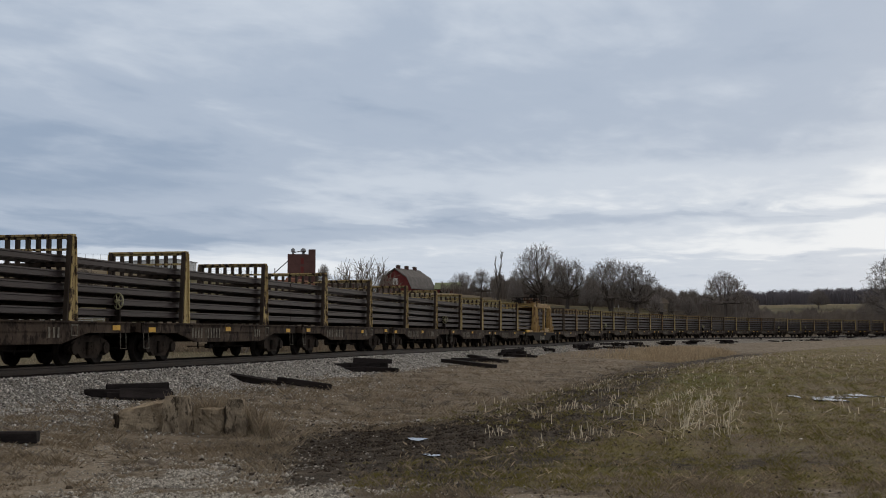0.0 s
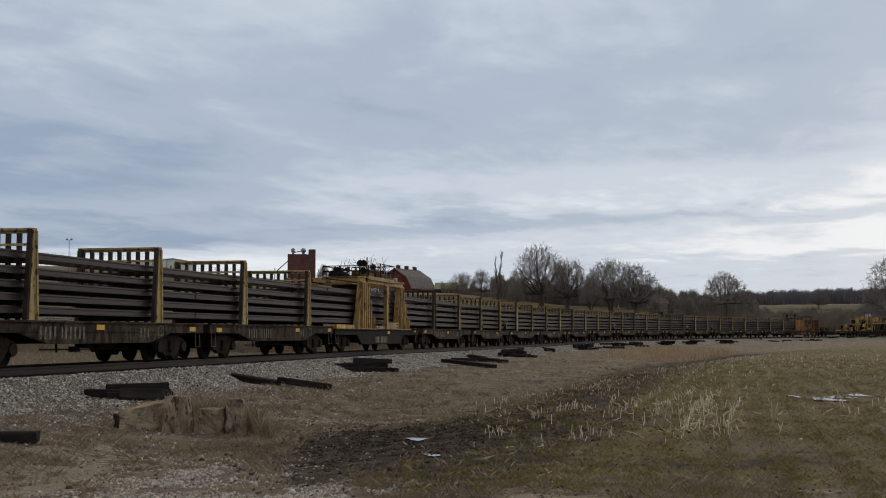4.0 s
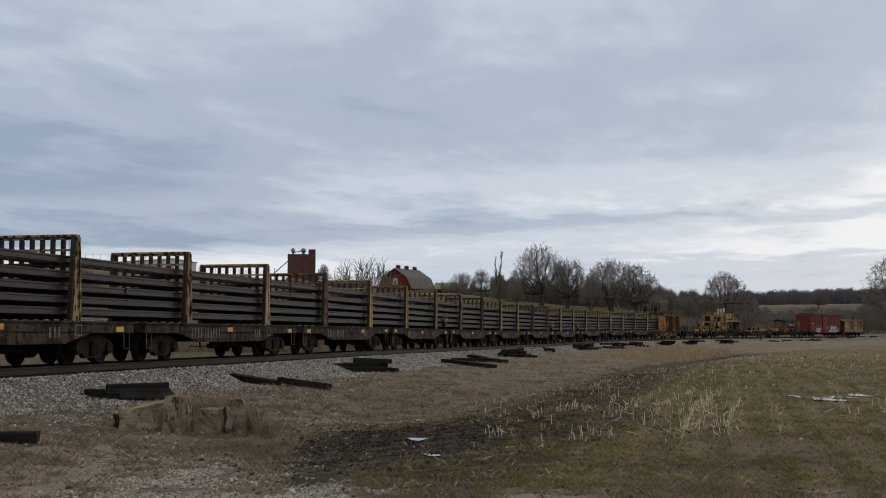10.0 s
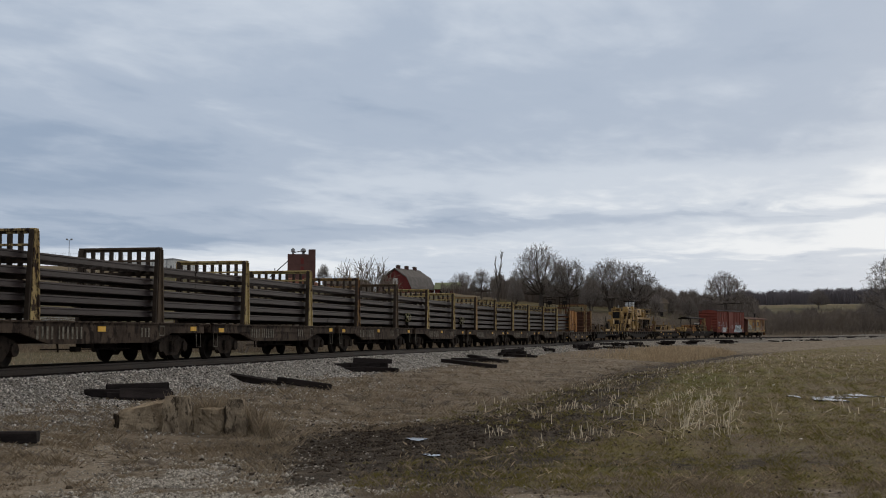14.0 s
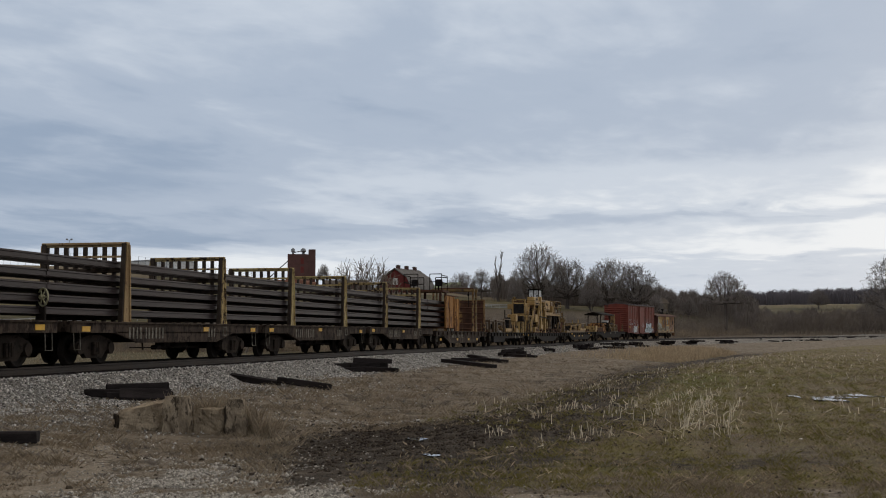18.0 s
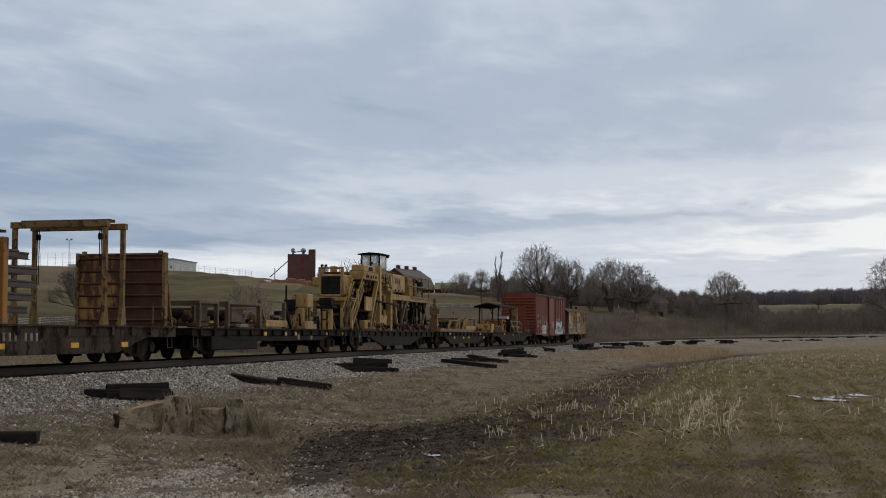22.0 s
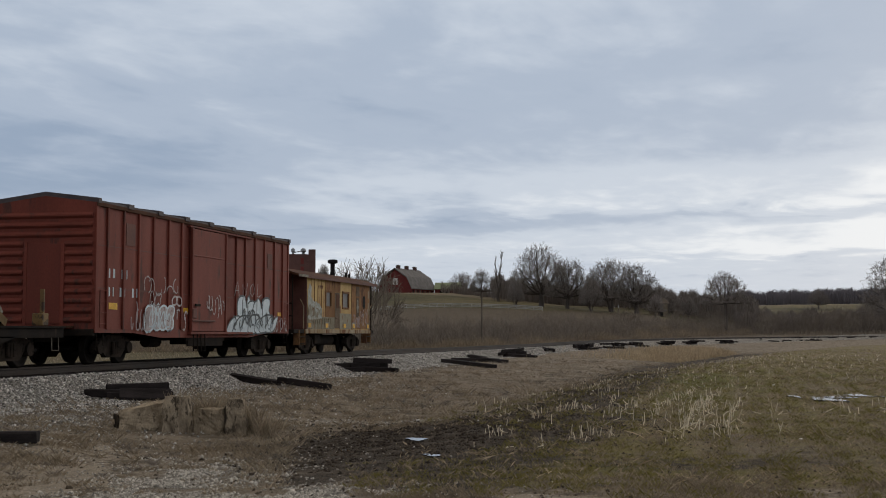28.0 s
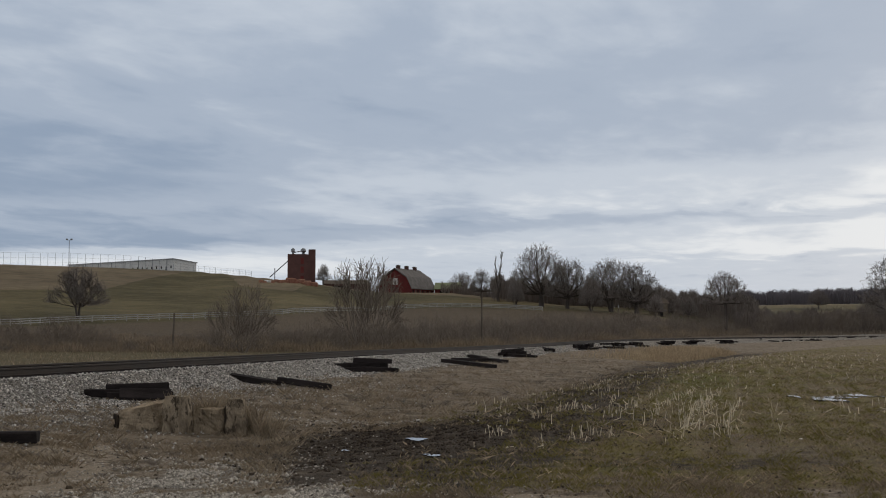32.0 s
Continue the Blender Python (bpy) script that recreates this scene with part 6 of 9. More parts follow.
    part("emblem", Shape().box(0.62, 0.86, -1.058, -1.049, 3.5, 3.78), LETTER, car, "small pale emblem")
    bars(car, "maker_mark", 0.95, 3.48, -1.054, [0.07, -0.09, 0.13, -0.08, 0.07, -0.08, 0.13, -0.09, 0.07, -0.08, 0.07], 0.3, BLACK, "dark lettering drawn as bars")
    for x in (0.9, 1.6, 2.3):
        part("latch", Shape().box(x, x + 0.12, -1.09, -1.04, 3.1, 3.2), BLACK, car)
    part("engine_cover", Shape().box(3.0, 3.7, -0.9, 0.9, 3.0, 3.85, 0.04), MACHINE_DULL, car)
    part("white_tag", Shape().box(3.2, 3.5, -0.92, -0.88, 3.42, 3.5), LETTER, car)
    # rear platform
    part("rear_platform", Shape().box(3.7, 7.78, -1.3, 1.3, 2.78, 2.9, 0.01), MACHINE_DULL, car, "yellow rear platform")
    railing(car, "rear", [(3.8, -1.27), (7.72, -1.27), (7.72, 1.27), (3.8, 1.27)], 2.9, 3.98, MACHINE_WORN, True, [(3.8, -1.27), (4.4, -1.27), (6.0, -1.27), (7.72, -1.27), (7.72, 1.27), (6.0, 1.27), (3.8, 1.27)], r=0.03)
    part("rear_engine", Shape().box(4.7, 6.3, -0.5, 0.6, 2.9, 3.3, 0.06).box(5.0, 5.6, -0.4, 0.4, 3.3, 3.7, 0.05), STEEL_DARK, car, "black rear engine block")
    part("rear_engine", Shape().box(6.2, 7.0, -0.95, 0.2, 2.9, 3.25, 0.08), MACHINE, car)
    clutter(car, 3.9, 7.4, -1.1, 0.6, 2.92, 3.8, 31, 46, [MACHINE, MACHINE_DULL, STEEL_DARK, RUST_DARK])
    part("valve_box", Shape().box(3.75, 4.5, -1.15, -0.5, 2.92, 3.55, 0.03), MACHINE, car)
    part("rear_radiator", Shape().box(6.95, 7.45, -0.9, 0.9, 2.9, 3.75, 0.03), STEEL_DARK, car)
    for x in (1.2, 2.3, 3.4, 4.6, 5.6, 6.5, 7.6):
        for y in (-1.0, 1.0):
            part("strut", Shape().box(x - 0.07, x + 0.07, y - 0.07, y + 0.07, 1.02, 2.64), MACHINE_GRIME if x < 4 else STEEL_DARK, car)
    for xa, xb, m in ((1.6, 2.9, MACHINE_GRIME), (3.9, 5.0, STEEL_DARK), (6.5, 7.7, MACHINE_DULL), (8.0, 6.8, STEEL_DARK), (5.0, 4.2, STEEL_DARK)):
        for y in (-1.12, 1.12):
            part("strut", Shape().beam((xa, y, 1.05), (xb, y, 2.62), 0.12), m, car)
    for x in (2.0, 4.0, 5.2, 6.3):
        part("machinery", Shape().box(x - 0.5, x + 0.45, -0.75, 0.75, 1.02, 1.5 + 0.3 * (x % 1.1), 0.06).tube([(x, -0.8, 1.9), (x, 0.8, 1.9)], 0.24, 10), BLACK if x > 3 else STEEL_DARK, car)
    part("bed_frame", Shape().box(-6.0, 8.2, -1.26, -1.1, 1.0, 1.1, 0.01).box(-6.0, 8.2, 1.1, 1.26, 1.0, 1.1, 0.01), RUST_DARK, car, "dark rusty bed frame")
    # stairs with handrails up to the engine house
    for y in (-1.32, -0.85):
        part("stair_string", Shape().beam((-8.0, y, 1.05), (-6.0, y, 3.0), 0.05, 0.16), MACHINE_DULL, car)
        for k in range(2):
            part("handrail", pipe_run([(-8.0, y, 1.45 + 0.35 * k), (-6.0, y, 3.3 + 0.28 * k)], 0.032), MACHINE, car, "yellow stair handrail")
        for x, z in ((-7.95, 1.1), (-7.0, 2.02)):
            part("handrail_post", Shape().box(x - 0.05, x + 0.05, y - 0.05, y + 0.05, z, z + 0.9), MACHINE, car)
    for i in range(9):
        x, z = -7.85 + i * 0.21, 1.2 + i * 0.205
        part("stair_tread", Shape().box(x - 0.12, x + 0.12, -1.3, -0.87, z - 0.015, z + 0.015), MACHINE_DULL, car)
    for x in (-7.1, -5.6):
        part("grab_iron", pipe_run([(x, -1.42, 0.95), (x, -1.44, 0.5), (x + 0.3, -1.44, 0.5), (x + 0.3, -1.42, 0.95)], 0.02), LETTER, car)
    run(car, c0, 6.4)


def tool_car():
    c0 = -27.75
    car = thing("tool_flatcar", "dark flatcar with yellow rail guide frames and small pedestal crane", "flatcar")
    underframe(car, 16.6, 1.02, 0.28, 0.74, 4.4, 6.2, SILL_BLACK, 1.36, 6.4, ribs=14, key="t")
    part("deck_beam", Shape().box(-6.8, 3.2, -1.3, -1.1, 1.02, 1.2, 0.01).box(-6.8, 3.2, 1.1, 1.3, 1.02, 1.2, 0.01), MACHINE_DULL, car, "dull yellow deck beam")
    part("pedestal", Shape().box(-5.62, -5.3, -0.8, -0.45, 1.05, 2.1, 0.03).box(-5.72, -5.25, -0.85, -0.4, 2.0, 2.1, 0.02).box(-5.75, -5.2, -0.88, -0.38, 2.36, 2.6, 0.03).box(-5.75, -5.66, -0.88, -0.38, 2.1, 2.36).box(-5.29, -5.2, -0.88, -0.38, 2.1, 2.36), MACHINE_DULL, car, "oily yellow crane pedestal")
    part("crane_head", Shape().tube([(-5.5, -0.6, 2.6), (-5.5, -0.6, 2.98)], 0.1, 10).tube([(-5.5, -0.6, 2.98), (-5.5, -0.6, 3.12)], 0.03, 6).box(-5.64, -5.34, -0.75, -0.45, 2.12, 2.34), RACK_RUST, car)
    part("pedestal_arm", Shape().beam((-6.6, -0.6, 1.1), (-5.7, -0.6, 2.0), 0.16), RUST_DARK, car)
    part("lamp_pair", Shape().box(-5.78, -5.75, -0.85, -0.77, 2.48, 2.56).box(-5.78, -5.75, -0.58, -0.5, 2.48, 2.56), LETTER, car)
    part("cable_box", Shape().box(-5.1, -5.0, -0.8, -0.6, 1.95, 2.4, 0.02), MACHINE, car)
    for x0, x1, zt in ((-3.6, -1.0, 1.78), (-0.9, 1.4, 1.92), (1.5, 4.8, 1.98)):
        for y in (-1.05, 1.05):
            fr = part("guide_frame", Shape().box(x0 + 0.55, x1, y - 0.05, y + 0.05, zt - 0.09, zt, 0.01), MACHINE_DULL, car, "grimy yellow A-shaped rail guide frame")
            part("slant_bar", Shape().beam((x0, y, 1.1), (x0 + 0.6, y, zt - 0.04), 0.12, 0.1), MACHINE_WORN, fr)
            part("slant_bar", Shape().beam((x0 + 0.4, y, 1.1), (x0 + 0.95, y, zt - 0.1), 0.08, 0.08), MACHINE_DULL, fr)
            if x1 > 3:
                part("end_bar", Shape().box(x1 - 0.14, x1, y - 0.07, y + 0.07, 1.04, zt), MACHINE_DULL, fr)
            else:
                part("slant_bar", Shape().beam((x1 - 0.62, y, 1.1), (x1 - 0.05, y, zt - 0.04), 0.12, 0.1), MACHINE_WORN, fr)
        part("frame_tie", Shape().box(x0 + 0.6, x0 + 0.72, -1.05, 1.05, zt - 0.11, zt - 0.01), MACHINE_DULL, car)
        part("frame_tie", Shape().box(x1 - 0.3, x1 - 0.18, -1.05, 1.05, zt - 0.11, zt - 0.01), MACHINE_DULL, car)
    for x in (0.2, 3.3):
        part("roller_box", Shape().box(x - 0.65, x + 0.65, -0.8, -0.7, 1.3, 1.8, 0.02).box(x - 0.65, x + 0.65, 0.7, 0.8, 1.3, 1.8, 0.02), MACHINE_DULL, car)
        part("roller", Shape().tube([(x, -0.7, 1.55), (x, 0.7, 1.55)], 0.2, 12), BLACK, car, "black steel roller")
        part("marker_post", Shape().box(x - 0.06, x + 0.06, -0.6, -0.5, 1.8, 2.35), MACHINE, car)
    clutter(car, -6.5, 7.6, -1.15, 0.8, 1.04, 1.5, 12, 60, [STEEL_DARK, MACHINE_DULL, RUST_DARK])
    part("guide_plank", Shape().box(1.1, 4.2, -1.2, -1.0, 1.2, 1.42, 0.02), MACHINE, car)
    part("loose_plank", Shape().box(3.8, 7.4, -1.1, 1.1, 1.025, 1.09, 0.01), RUST_DARK, car)
    hazard_tags(car, (-3.4, -0.7, 1.0, 6.2), 0.6, 1.412)
    hazard_tags(car, (-4.6, 5.0), 0.83, 1.412)
    run(car, c0, 6.4)


def canopy_car():
    c0 = -9.85
    car = thing("canopy_flatcar", "dark flatcar with open roofed winch stand and yellow guard rails", "flatcar")
    underframe(car, 16.9, 1.02, 0.34, 0.74, 4.4, 6.2, SILL_BLACK, 1.36, 6.5, ribs=0, key="n")
    part("tool_chest", Shape().box(-7.5, -6.5, -1.15, 0.15, 1.2, 1.66, 0.02).box(-7.4, -6.6, -1.1, 0.1, 1.04, 1.2), MACHINE, car, "pale yellow tool chest")
    part("red_bin", Shape().box(-6.3, -3.5, -1.15, 1.1, 1.04, 1.5, 0.02), RUST_DARK, car, "faded rust-red steel bin")
    for y in (-1.2, 1.05):
        part("bin_rim", Shape().box(-6.35, -3.45, y, y + 0.1, 1.46, 1.54, 0.01), RACK_RUST, car)
    clutter(car, -8.2, -6.0, -1.1, 0.9, 1.04, 1.4, 13, 18, [STEEL_DARK, MACHINE_DULL, RUST_DARK])
    clutter(car, -3.3, 5.5, -1.1, 0.9, 1.04, 1.9, 14, 70, [STEEL_DARK, MACHINE_DULL, RUST_DARK, BLACK])
    roof = part("canopy_roof", Shape().prism([(-1.1, 2.98), (-0.1, 3.22), (0.9, 2.98), (0.9, 3.05), (-0.1, 3.30), (-1.1, 3.05)], -4.0, 3.3, "x").box(-4.0, 3.3, -1.12, -1.06, 2.92, 3.0).box(-4.0, 3.3, 0.86, 0.92, 2.92, 3.0), STEEL_DARK, car, "dark low-pitched steel canopy roof")
    for x in (-3.5, 1.6):
        for y in (-0.88, 0.6):
            part("canopy_post", Shape().box(x - 0.04, x + 0.04, y - 0.04, y + 0.04, 1.04, 3.0), STEEL_DARK, car)
            part("canopy_brace", Shape().beam((x, y, 2.4), (x + (0.55 if x < 0 else -1.1), y, 3.0), 0.04), STEEL_DARK, car)
    for y in (-0.5, -0.1):
        part("roof_lamp", Shape().tube([(3.1, y, 3.15), (3.1, y, 3.34)], 0.02, 5).tube([(3.02, y, 3.37), (3.16, y, 3.37)], [0.03, 0.06], 8), BLACK, car)
    part("winch", Shape().box(-2.8, -1.2, -0.8, 0.8, 1.04, 1.5, 0.04).tube([(-2.0, -0.9, 1.6), (-2.0, 0.9, 1.6)], 0.36, 14), RUST_BOX, car, "rusty cable winch")
    part("winch_stand", Shape().box(-0.9, 0.5, -0.7, 0.9, 1.04, 2.05, 0.04), RUST_BOX, car)
    railing(car, "front", [(-0.8, -1.3), (0.85, -1.3)], 1.04, 1.9, MACHINE_DULL, r=0.035)
    railing(car, "rear", [(1.1, -1.3), (3.2, -1.3), (3.2, 1.3)], 1.04, 1.9, MACHINE_DULL, r=0.035)
    railing(car, "far", [(-0.8, 1.3), (3.2, 1.3)], 1.04, 1.9, MACHINE_DULL, r=0.035)
    part("rail_brace", Shape().beam((-0.7, -1.3, 1.95), (0.9, -1.3, 1.08), 0.07), MACHINE, car)
    part("operator_chair", Shape().box(1.5, 2.1, -0.5, 0.2, 1.45, 1.56, 0.03).box(2.0, 2.12, -0.5, 0.2, 1.56, 2.15, 0.03).box(1.6, 2.0, -0.3, 0.0, 1.04, 1.45), BLACK, car, "black operator chair")
    part("white_hood", Shape().prism([(3.1, 2.12), (3.75, 2.12), (3.85, 2.38), (3.25, 2.38)], -0.3, 0.4), WHITE, car, "white sheet-metal hood")
    part("machine_block", Shape().box(2.3, 3.9, -0.8, 0.9, 1.04, 2.1, 0.05), STEEL_DARK, car)
    part("lever_frame", Shape().box(3.9, 4.0, -1.2, -1.1, 1.04, 1.85).box(4.6, 4.7, -1.2, -1.1, 1.04, 1.85).box(3.9, 4.7, -1.2, -1.1, 1.75, 1.85), MACHINE_DULL, car)
    part("mast", Shape().box(5.9, 6.08, -0.5, -0.1, 1.04, 3.08, 0.03).box(5.85, 6.1, -0.55, -0.05, 2.9, 3.12, 0.02), RACK_RUST, car, "dark lifting mast with yellow edge")
    part("mast_edge", Shape().box(6.08, 6.22, -0.6, -0.45, 1.04, 3.12, 0.01).box(6.05, 6.3, -0.6, 0.0, 1.9, 2.45, 0.02), MACHINE, car)
    part("boom", Shape().beam((6.3, -0.4, 2.4), (7.2, -0.4, 1.35), 0.08), LETTER, car)
    part("knuckle", Shape().beam((5.9, -0.7, 1.6), (6.8, -0.7, 1.1), 0.2).box(4.8, 6.1, -0.8, 0.6, 1.04, 1.5, 0.05), MACHINE_DULL, car)
    part("hose_loop", pipe_run([(5.1, -1.0, 1.7), (5.3, -1.1, 1.3), (5.5, -1.2, 1.1), (5.8, -1.2, 1.3)], 0.03), BLACK, car)
    part("deck_plank", Shape().box(2.4, 4.6, -1.3, -0.9, 1.03, 1.1), LETTER, car)
    part("corner_stand", Shape().box(7.6, 7.9, -1.3, -1.0, 1.04, 1.35, 0.02).box(7.72, 7.78, -1.25, -1.15, 1.3, 1.95), MACHINE_DULL, car)
    sq = Shape()
    for a, b, e, g in ((0, 0.36, 0, 0.03), (0, 0.36, 0.33, 0.36), (0, 0.03, 0.03, 0.33), (0.33, 0.36, 0.03, 0.33)):
        sq.box(a, b, -1.412, -1.404, 0.62 + e, 0.62 + g)
    part("notice_square", sq, LETTER, car, at=(2.2, 0, 0))
    part("white_tag", Shape().box(-0.4, -0.1, -1.412, -1.404, 0.78, 0.95), LETTER, car)
    hazard_tags(car, (-3.8,), 0.86, 1.408)
    run(car, c0, 6.5)


def boxcar():
    c0 = 7.75
    car = thing("boxcar", "faded red ribbed steel boxcar with sprayed graffiti along its side", "boxcar")
    h, w = 7.71, 1.48
    z0, z1 = 0.95, 4.3
    part("body", Shape().box(-h, h, -w, w, z0, z1).prism([(-w, z1), (w, z1), (w + 0.03, z1 + 0.05), (0, z1 + 0.24), (-w - 0.03, z1 + 0.05)], -h, h, "x"), BOXCAR_RED, car, "faded red riveted sheet steel body")
    sill = [(-h, 0.97), (-h, 0.86), (-5.4, 0.86), (-3.6, 0.72), (3.6, 0.72), (5.4, 0.86), (h, 0.86), (h, 0.97)]
    for y in (-w - 0.03, w - 0.02):
        part("side_sill", Shape().prism(sill, y, y + 0.05), BOXCAR_RED, car)
    rib = Shape().box(-0.045, 0.045, -0.055, 0.0, z0, z1, 0.012).data("rib", BOXCAR_RED)
    xs = [-7.05, -6.1, -5.15, -4.2, -3.15, -2.2, 2.3, 3.15, 4.1, 5.05, 6.1, 7.0]
    for x in xs:
        for sg in (-1, 1):
            part("rib", rib, BOXCAR_RED, car, at=pose(x, sg * w, 0, 0, 0, 0 if sg < 0 else 180))
    for x in (-h + 0.06, h - 0.06):
        for sg in (-1, 1):
            part("corner_post", Shape().box(x - 0.06, x + 0.06, sg * w - 0.035, sg * w + 0.035, z0, z1 + 0.03, 0.01), BOXCAR_RED, car)
    for z in (2.05, 3.2):
        for a, b in ((-h, -1.7), (1.4, h)):
            part("panel_seam", Shape().box(a, b, -w - 0.008, -w + 0.004, z, z + 0.025), CABOOSE_DARK, car)
    door = part("sliding_door", Shape().box(-1.62, 1.22, -w - 0.10, -w - 0.05, 0.92, 4.14, 0.01), BOXCAR_RED, car, "wide plain sliding steel door")
    for x in (-1.58, 1.18):
        part("door_edge", Shape().box(x - 0.06, x + 0.06, -w - 0.14, -w - 0.04, 0.9, 4.16, 0.012), BOXCAR_RED, door)
    for z in (3.3,):
        part("door_crease", Shape().prism([(-w - 0.10, z - 0.03), (-w - 0.118, z), (-w - 0.10, z + 0.03)], -1.5, 1.1, "x"), BOXCAR_RED, door)
    part("door_handle", Shape().box(-1.45, -1.1, -w - 0.2, -w - 0.14, 1.7, 1.78, 0.01), STEEL_DARK, door)
    part("door_track", Shape().box(-1.75, 3.6, -w - 0.16, -w, 0.82, 0.9, 0.01), BOXCAR_RED, car)
    part("door_track", Shape().box(-1.75, 3.6, -w - 0.11, -w, 4.16, 4.22, 0.01), BOXCAR_RED, car)
    box = part("lock_box", Shape().box(-1.62, -1.3, -w - 0.17, -w - 0.1, 1.32, 1.62, 0.02), CABOOSE_DARK, car, "dark door lock box")
    part("lock_bar", Shape().box(-1.62, 0.2, -w - 0.16, -w - 0.1, 1.22, 1.28, 0.01), CABOOSE_DARK, box)
    for x in (-1.35, -0.75):
        part("hanging_step", pipe_run([(x, -w - 0.06, 0.85), (x, -w - 0.08, 0.3), (x + 0.32, -w - 0.08, 0.3), (x + 0.32, -w - 0.06, 0.85)], 0.02), STEEL_DARK, car)
    for i in range(8):
        x = -h + (i + 0.5) * 2 * h / 8
        part("roof_panel", Shape().prism([(-w - 0.05, z1 + 0.06), (0, z1 + 0.255), (w + 0.05, z1 + 0.06), (w + 0.05, z1 + 0.11), (0, z1 + 0.305), (-w - 0.05, z1 + 0.11)], x - 0.8, x + 0.8, "x"), ROOF_DARK, car, "dark weathered roof panel")
    for i in range(9):
        x = -h + i * 2 * h / 8
        part("roof_seam", Shape().prism([(-w - 0.09, z1 + 0.03), (0, z1 + 0.25), (w + 0.09, z1 + 0.03), (w + 0.09, z1 + 0.16), (0, z1 + 0.36), (-w - 0.09, z1 + 0.16)], max(x - 0.16, -h), min(x + 0.16, h), "x"), ROOF_DARK, car)
    part("eave", Shape().box(-h, h, -w - 0.06, -w + 0.01, z1 - 0.05, z1 + 0.06, 0.01).box(-h, h, w - 0.01, w + 0.06, z1 - 0.05, z1 + 0.06, 0.01), RUST_DARK, car)
    for sg in (-1, 1):
        for i in range(12):
            z = 1.2 + i * 0.255
            a = 0.52 if z < 3.3 else 1.42
            for ya, yb in (((-1.42, -0.62), (0.62, 1.42)) if z < 3.3 else ((-1.42, 1.42),)):
                part("end_corrugation", Shape().prism([(sg * h, z - 0.085), (sg * (h + 0.075), z - 0.02), (sg * (h + 0.075), z + 0.02), (sg * h, z + 0.085)], ya, yb), BOXCAR_RED, car)
        d = part("end_door", Shape().box(sg * h - 0.03, sg * h + 0.05, -0.5, 0.5, 1.1, 3.25, 0.01), BOXCAR_RED, car)
        for y in (-0.55, 0.55):
            part("door_frame", Shape().box(sg * h - 0.04, sg * h + 0.09, y - 0.05, y + 0.05, 1.05, 3.3), BOXCAR_RED, d)
        part("end_platform", Shape().box(sg * (h + 0.02), sg * (h + 0.35), -0.9, 0.9, 1.0, 1.05), RUST_DARK, car)
        part("end_sill", Shape().box(sg * (h - 0.1), sg * (h + 0.1), -w, w, 0.78, 0.96, 0.015), STEEL_DARK, car)
        coupler(car, sg * (h + 0.1), sg)
        bogie(car, sg * 5.75)
        lad = part("ladder", Shape().tube([(sg * (h - 0.2), -w - 0.06, 1.0), (sg * (h - 0.2), -w - 0.06, 2.0)], 0.016, 5), BOXCAR_RED, car)
        for i in range(4):
            part("rung", pipe_run([(sg * (h - 0.55), -w - 0.06, 1.1 + 0.3 * i), (sg * (h - 0.2), -w - 0.06, 1.1 + 0.3 * i)], 0.014), BOXCAR_RED, lad)
        part("sill_step", pipe_run([(sg * (h - 0.5), -w, 0.95), (sg * (h - 0.5), -w - 0.02, 0.5), (sg * (h - 0.15), -w - 0.02, 0.5), (sg * (h - 0.15), -w, 0.95)], 0.018), STEEL_DARK, car)
    part("centre_sill", Shape().box(-h, h, -0.22, 0.22, 0.62, 0.95).box(-1.6, 1.2, -w, -w + 0.06, 0.45, 0.8).box(-1.7, 1.4, -w + 0.02, -w + 0.05, 0.6, 0.82), STEEL_DARK, car)
    part("cross_bearer", Shape().box(-4.0, 4.0, -w + 0.1, w - 0.1, 0.75, 0.95), STEEL_DARK, car)
    part("brake_gear", Shape().tube([(-3.0, -0.7, 0.6), (-2.2, -0.7, 0.6)], 0.17, 10).box(-0.6, 0.1, -0.9, -0.4, 0.5, 0.75, 0.02).tube([(-4.4, -0.5, 0.66), (4.4, -0.5, 0.66)], 0.025, 5), STEEL_DARK, car)
    for x, z, a, b in ((-5.65, 3.62, 0.55, 0.62), (5.65, 3.5, 0.5, 0.55)):
        part("notice_panel", Shape().box(x - a / 2, x + a / 2, -w - 0.014, -w + 0.004, z - b / 2, z + b / 2), CABOOSE_DARK, car)
    bars(car, "owner_mark", -6.95, 2.36, -w - 0.004, [0.16, -0.12, 0.16, -0.34, 0.16, -0.14, 0.06], 0.25, PAINT_WHITE, "white owner's mark painted as bars")
    bars(car, "car_number", -6.95, 1.86, -w - 0.004, [0.15, -0.12, 0.07, -0.34, 0.15, -0.12, 0.07, -0.42, 0.15, -0.11, 0.15], 0.25, PAINT_WHITE, "white car number painted as bars")
    part("reflector", Shape().box(-6.9, -6.4, -w - 0.01, -w, 1.5, 1.68), REFLECTOR, car, "yellow reflective square")
    for x in (-2.0, 6.55, 2.45):
        part("reflector", Shape().box(x, x + 0.35, -w - 0.01, -w, 1.5, 1.64), REFLECTOR, car, "yellow reflective square")
    y = -w - 0.062
    letter_blocks(car, -4.75, -2.85, 0.84, 1.8, 4, y, 3, PAINT_FADED, PAINT_WHITE, 0.06, 0.1, (1, 2, 4), 1, "faded sprayed bubble shapes with white rims", 1.35)
    letter_blocks(car, -4.5, -3.1, 1.0, 1.55, 4, y - 0.008, 6, None, PAINT_WHITE, 0.05, 0.2, (2, 0, 3), 2)
    letter_blocks(car, -4.55, -3.75, 1.62, 2.1, 2, y - 0.008, 4, None, PAINT_FADED, 0.045, 0.1, (3, 1), 1)
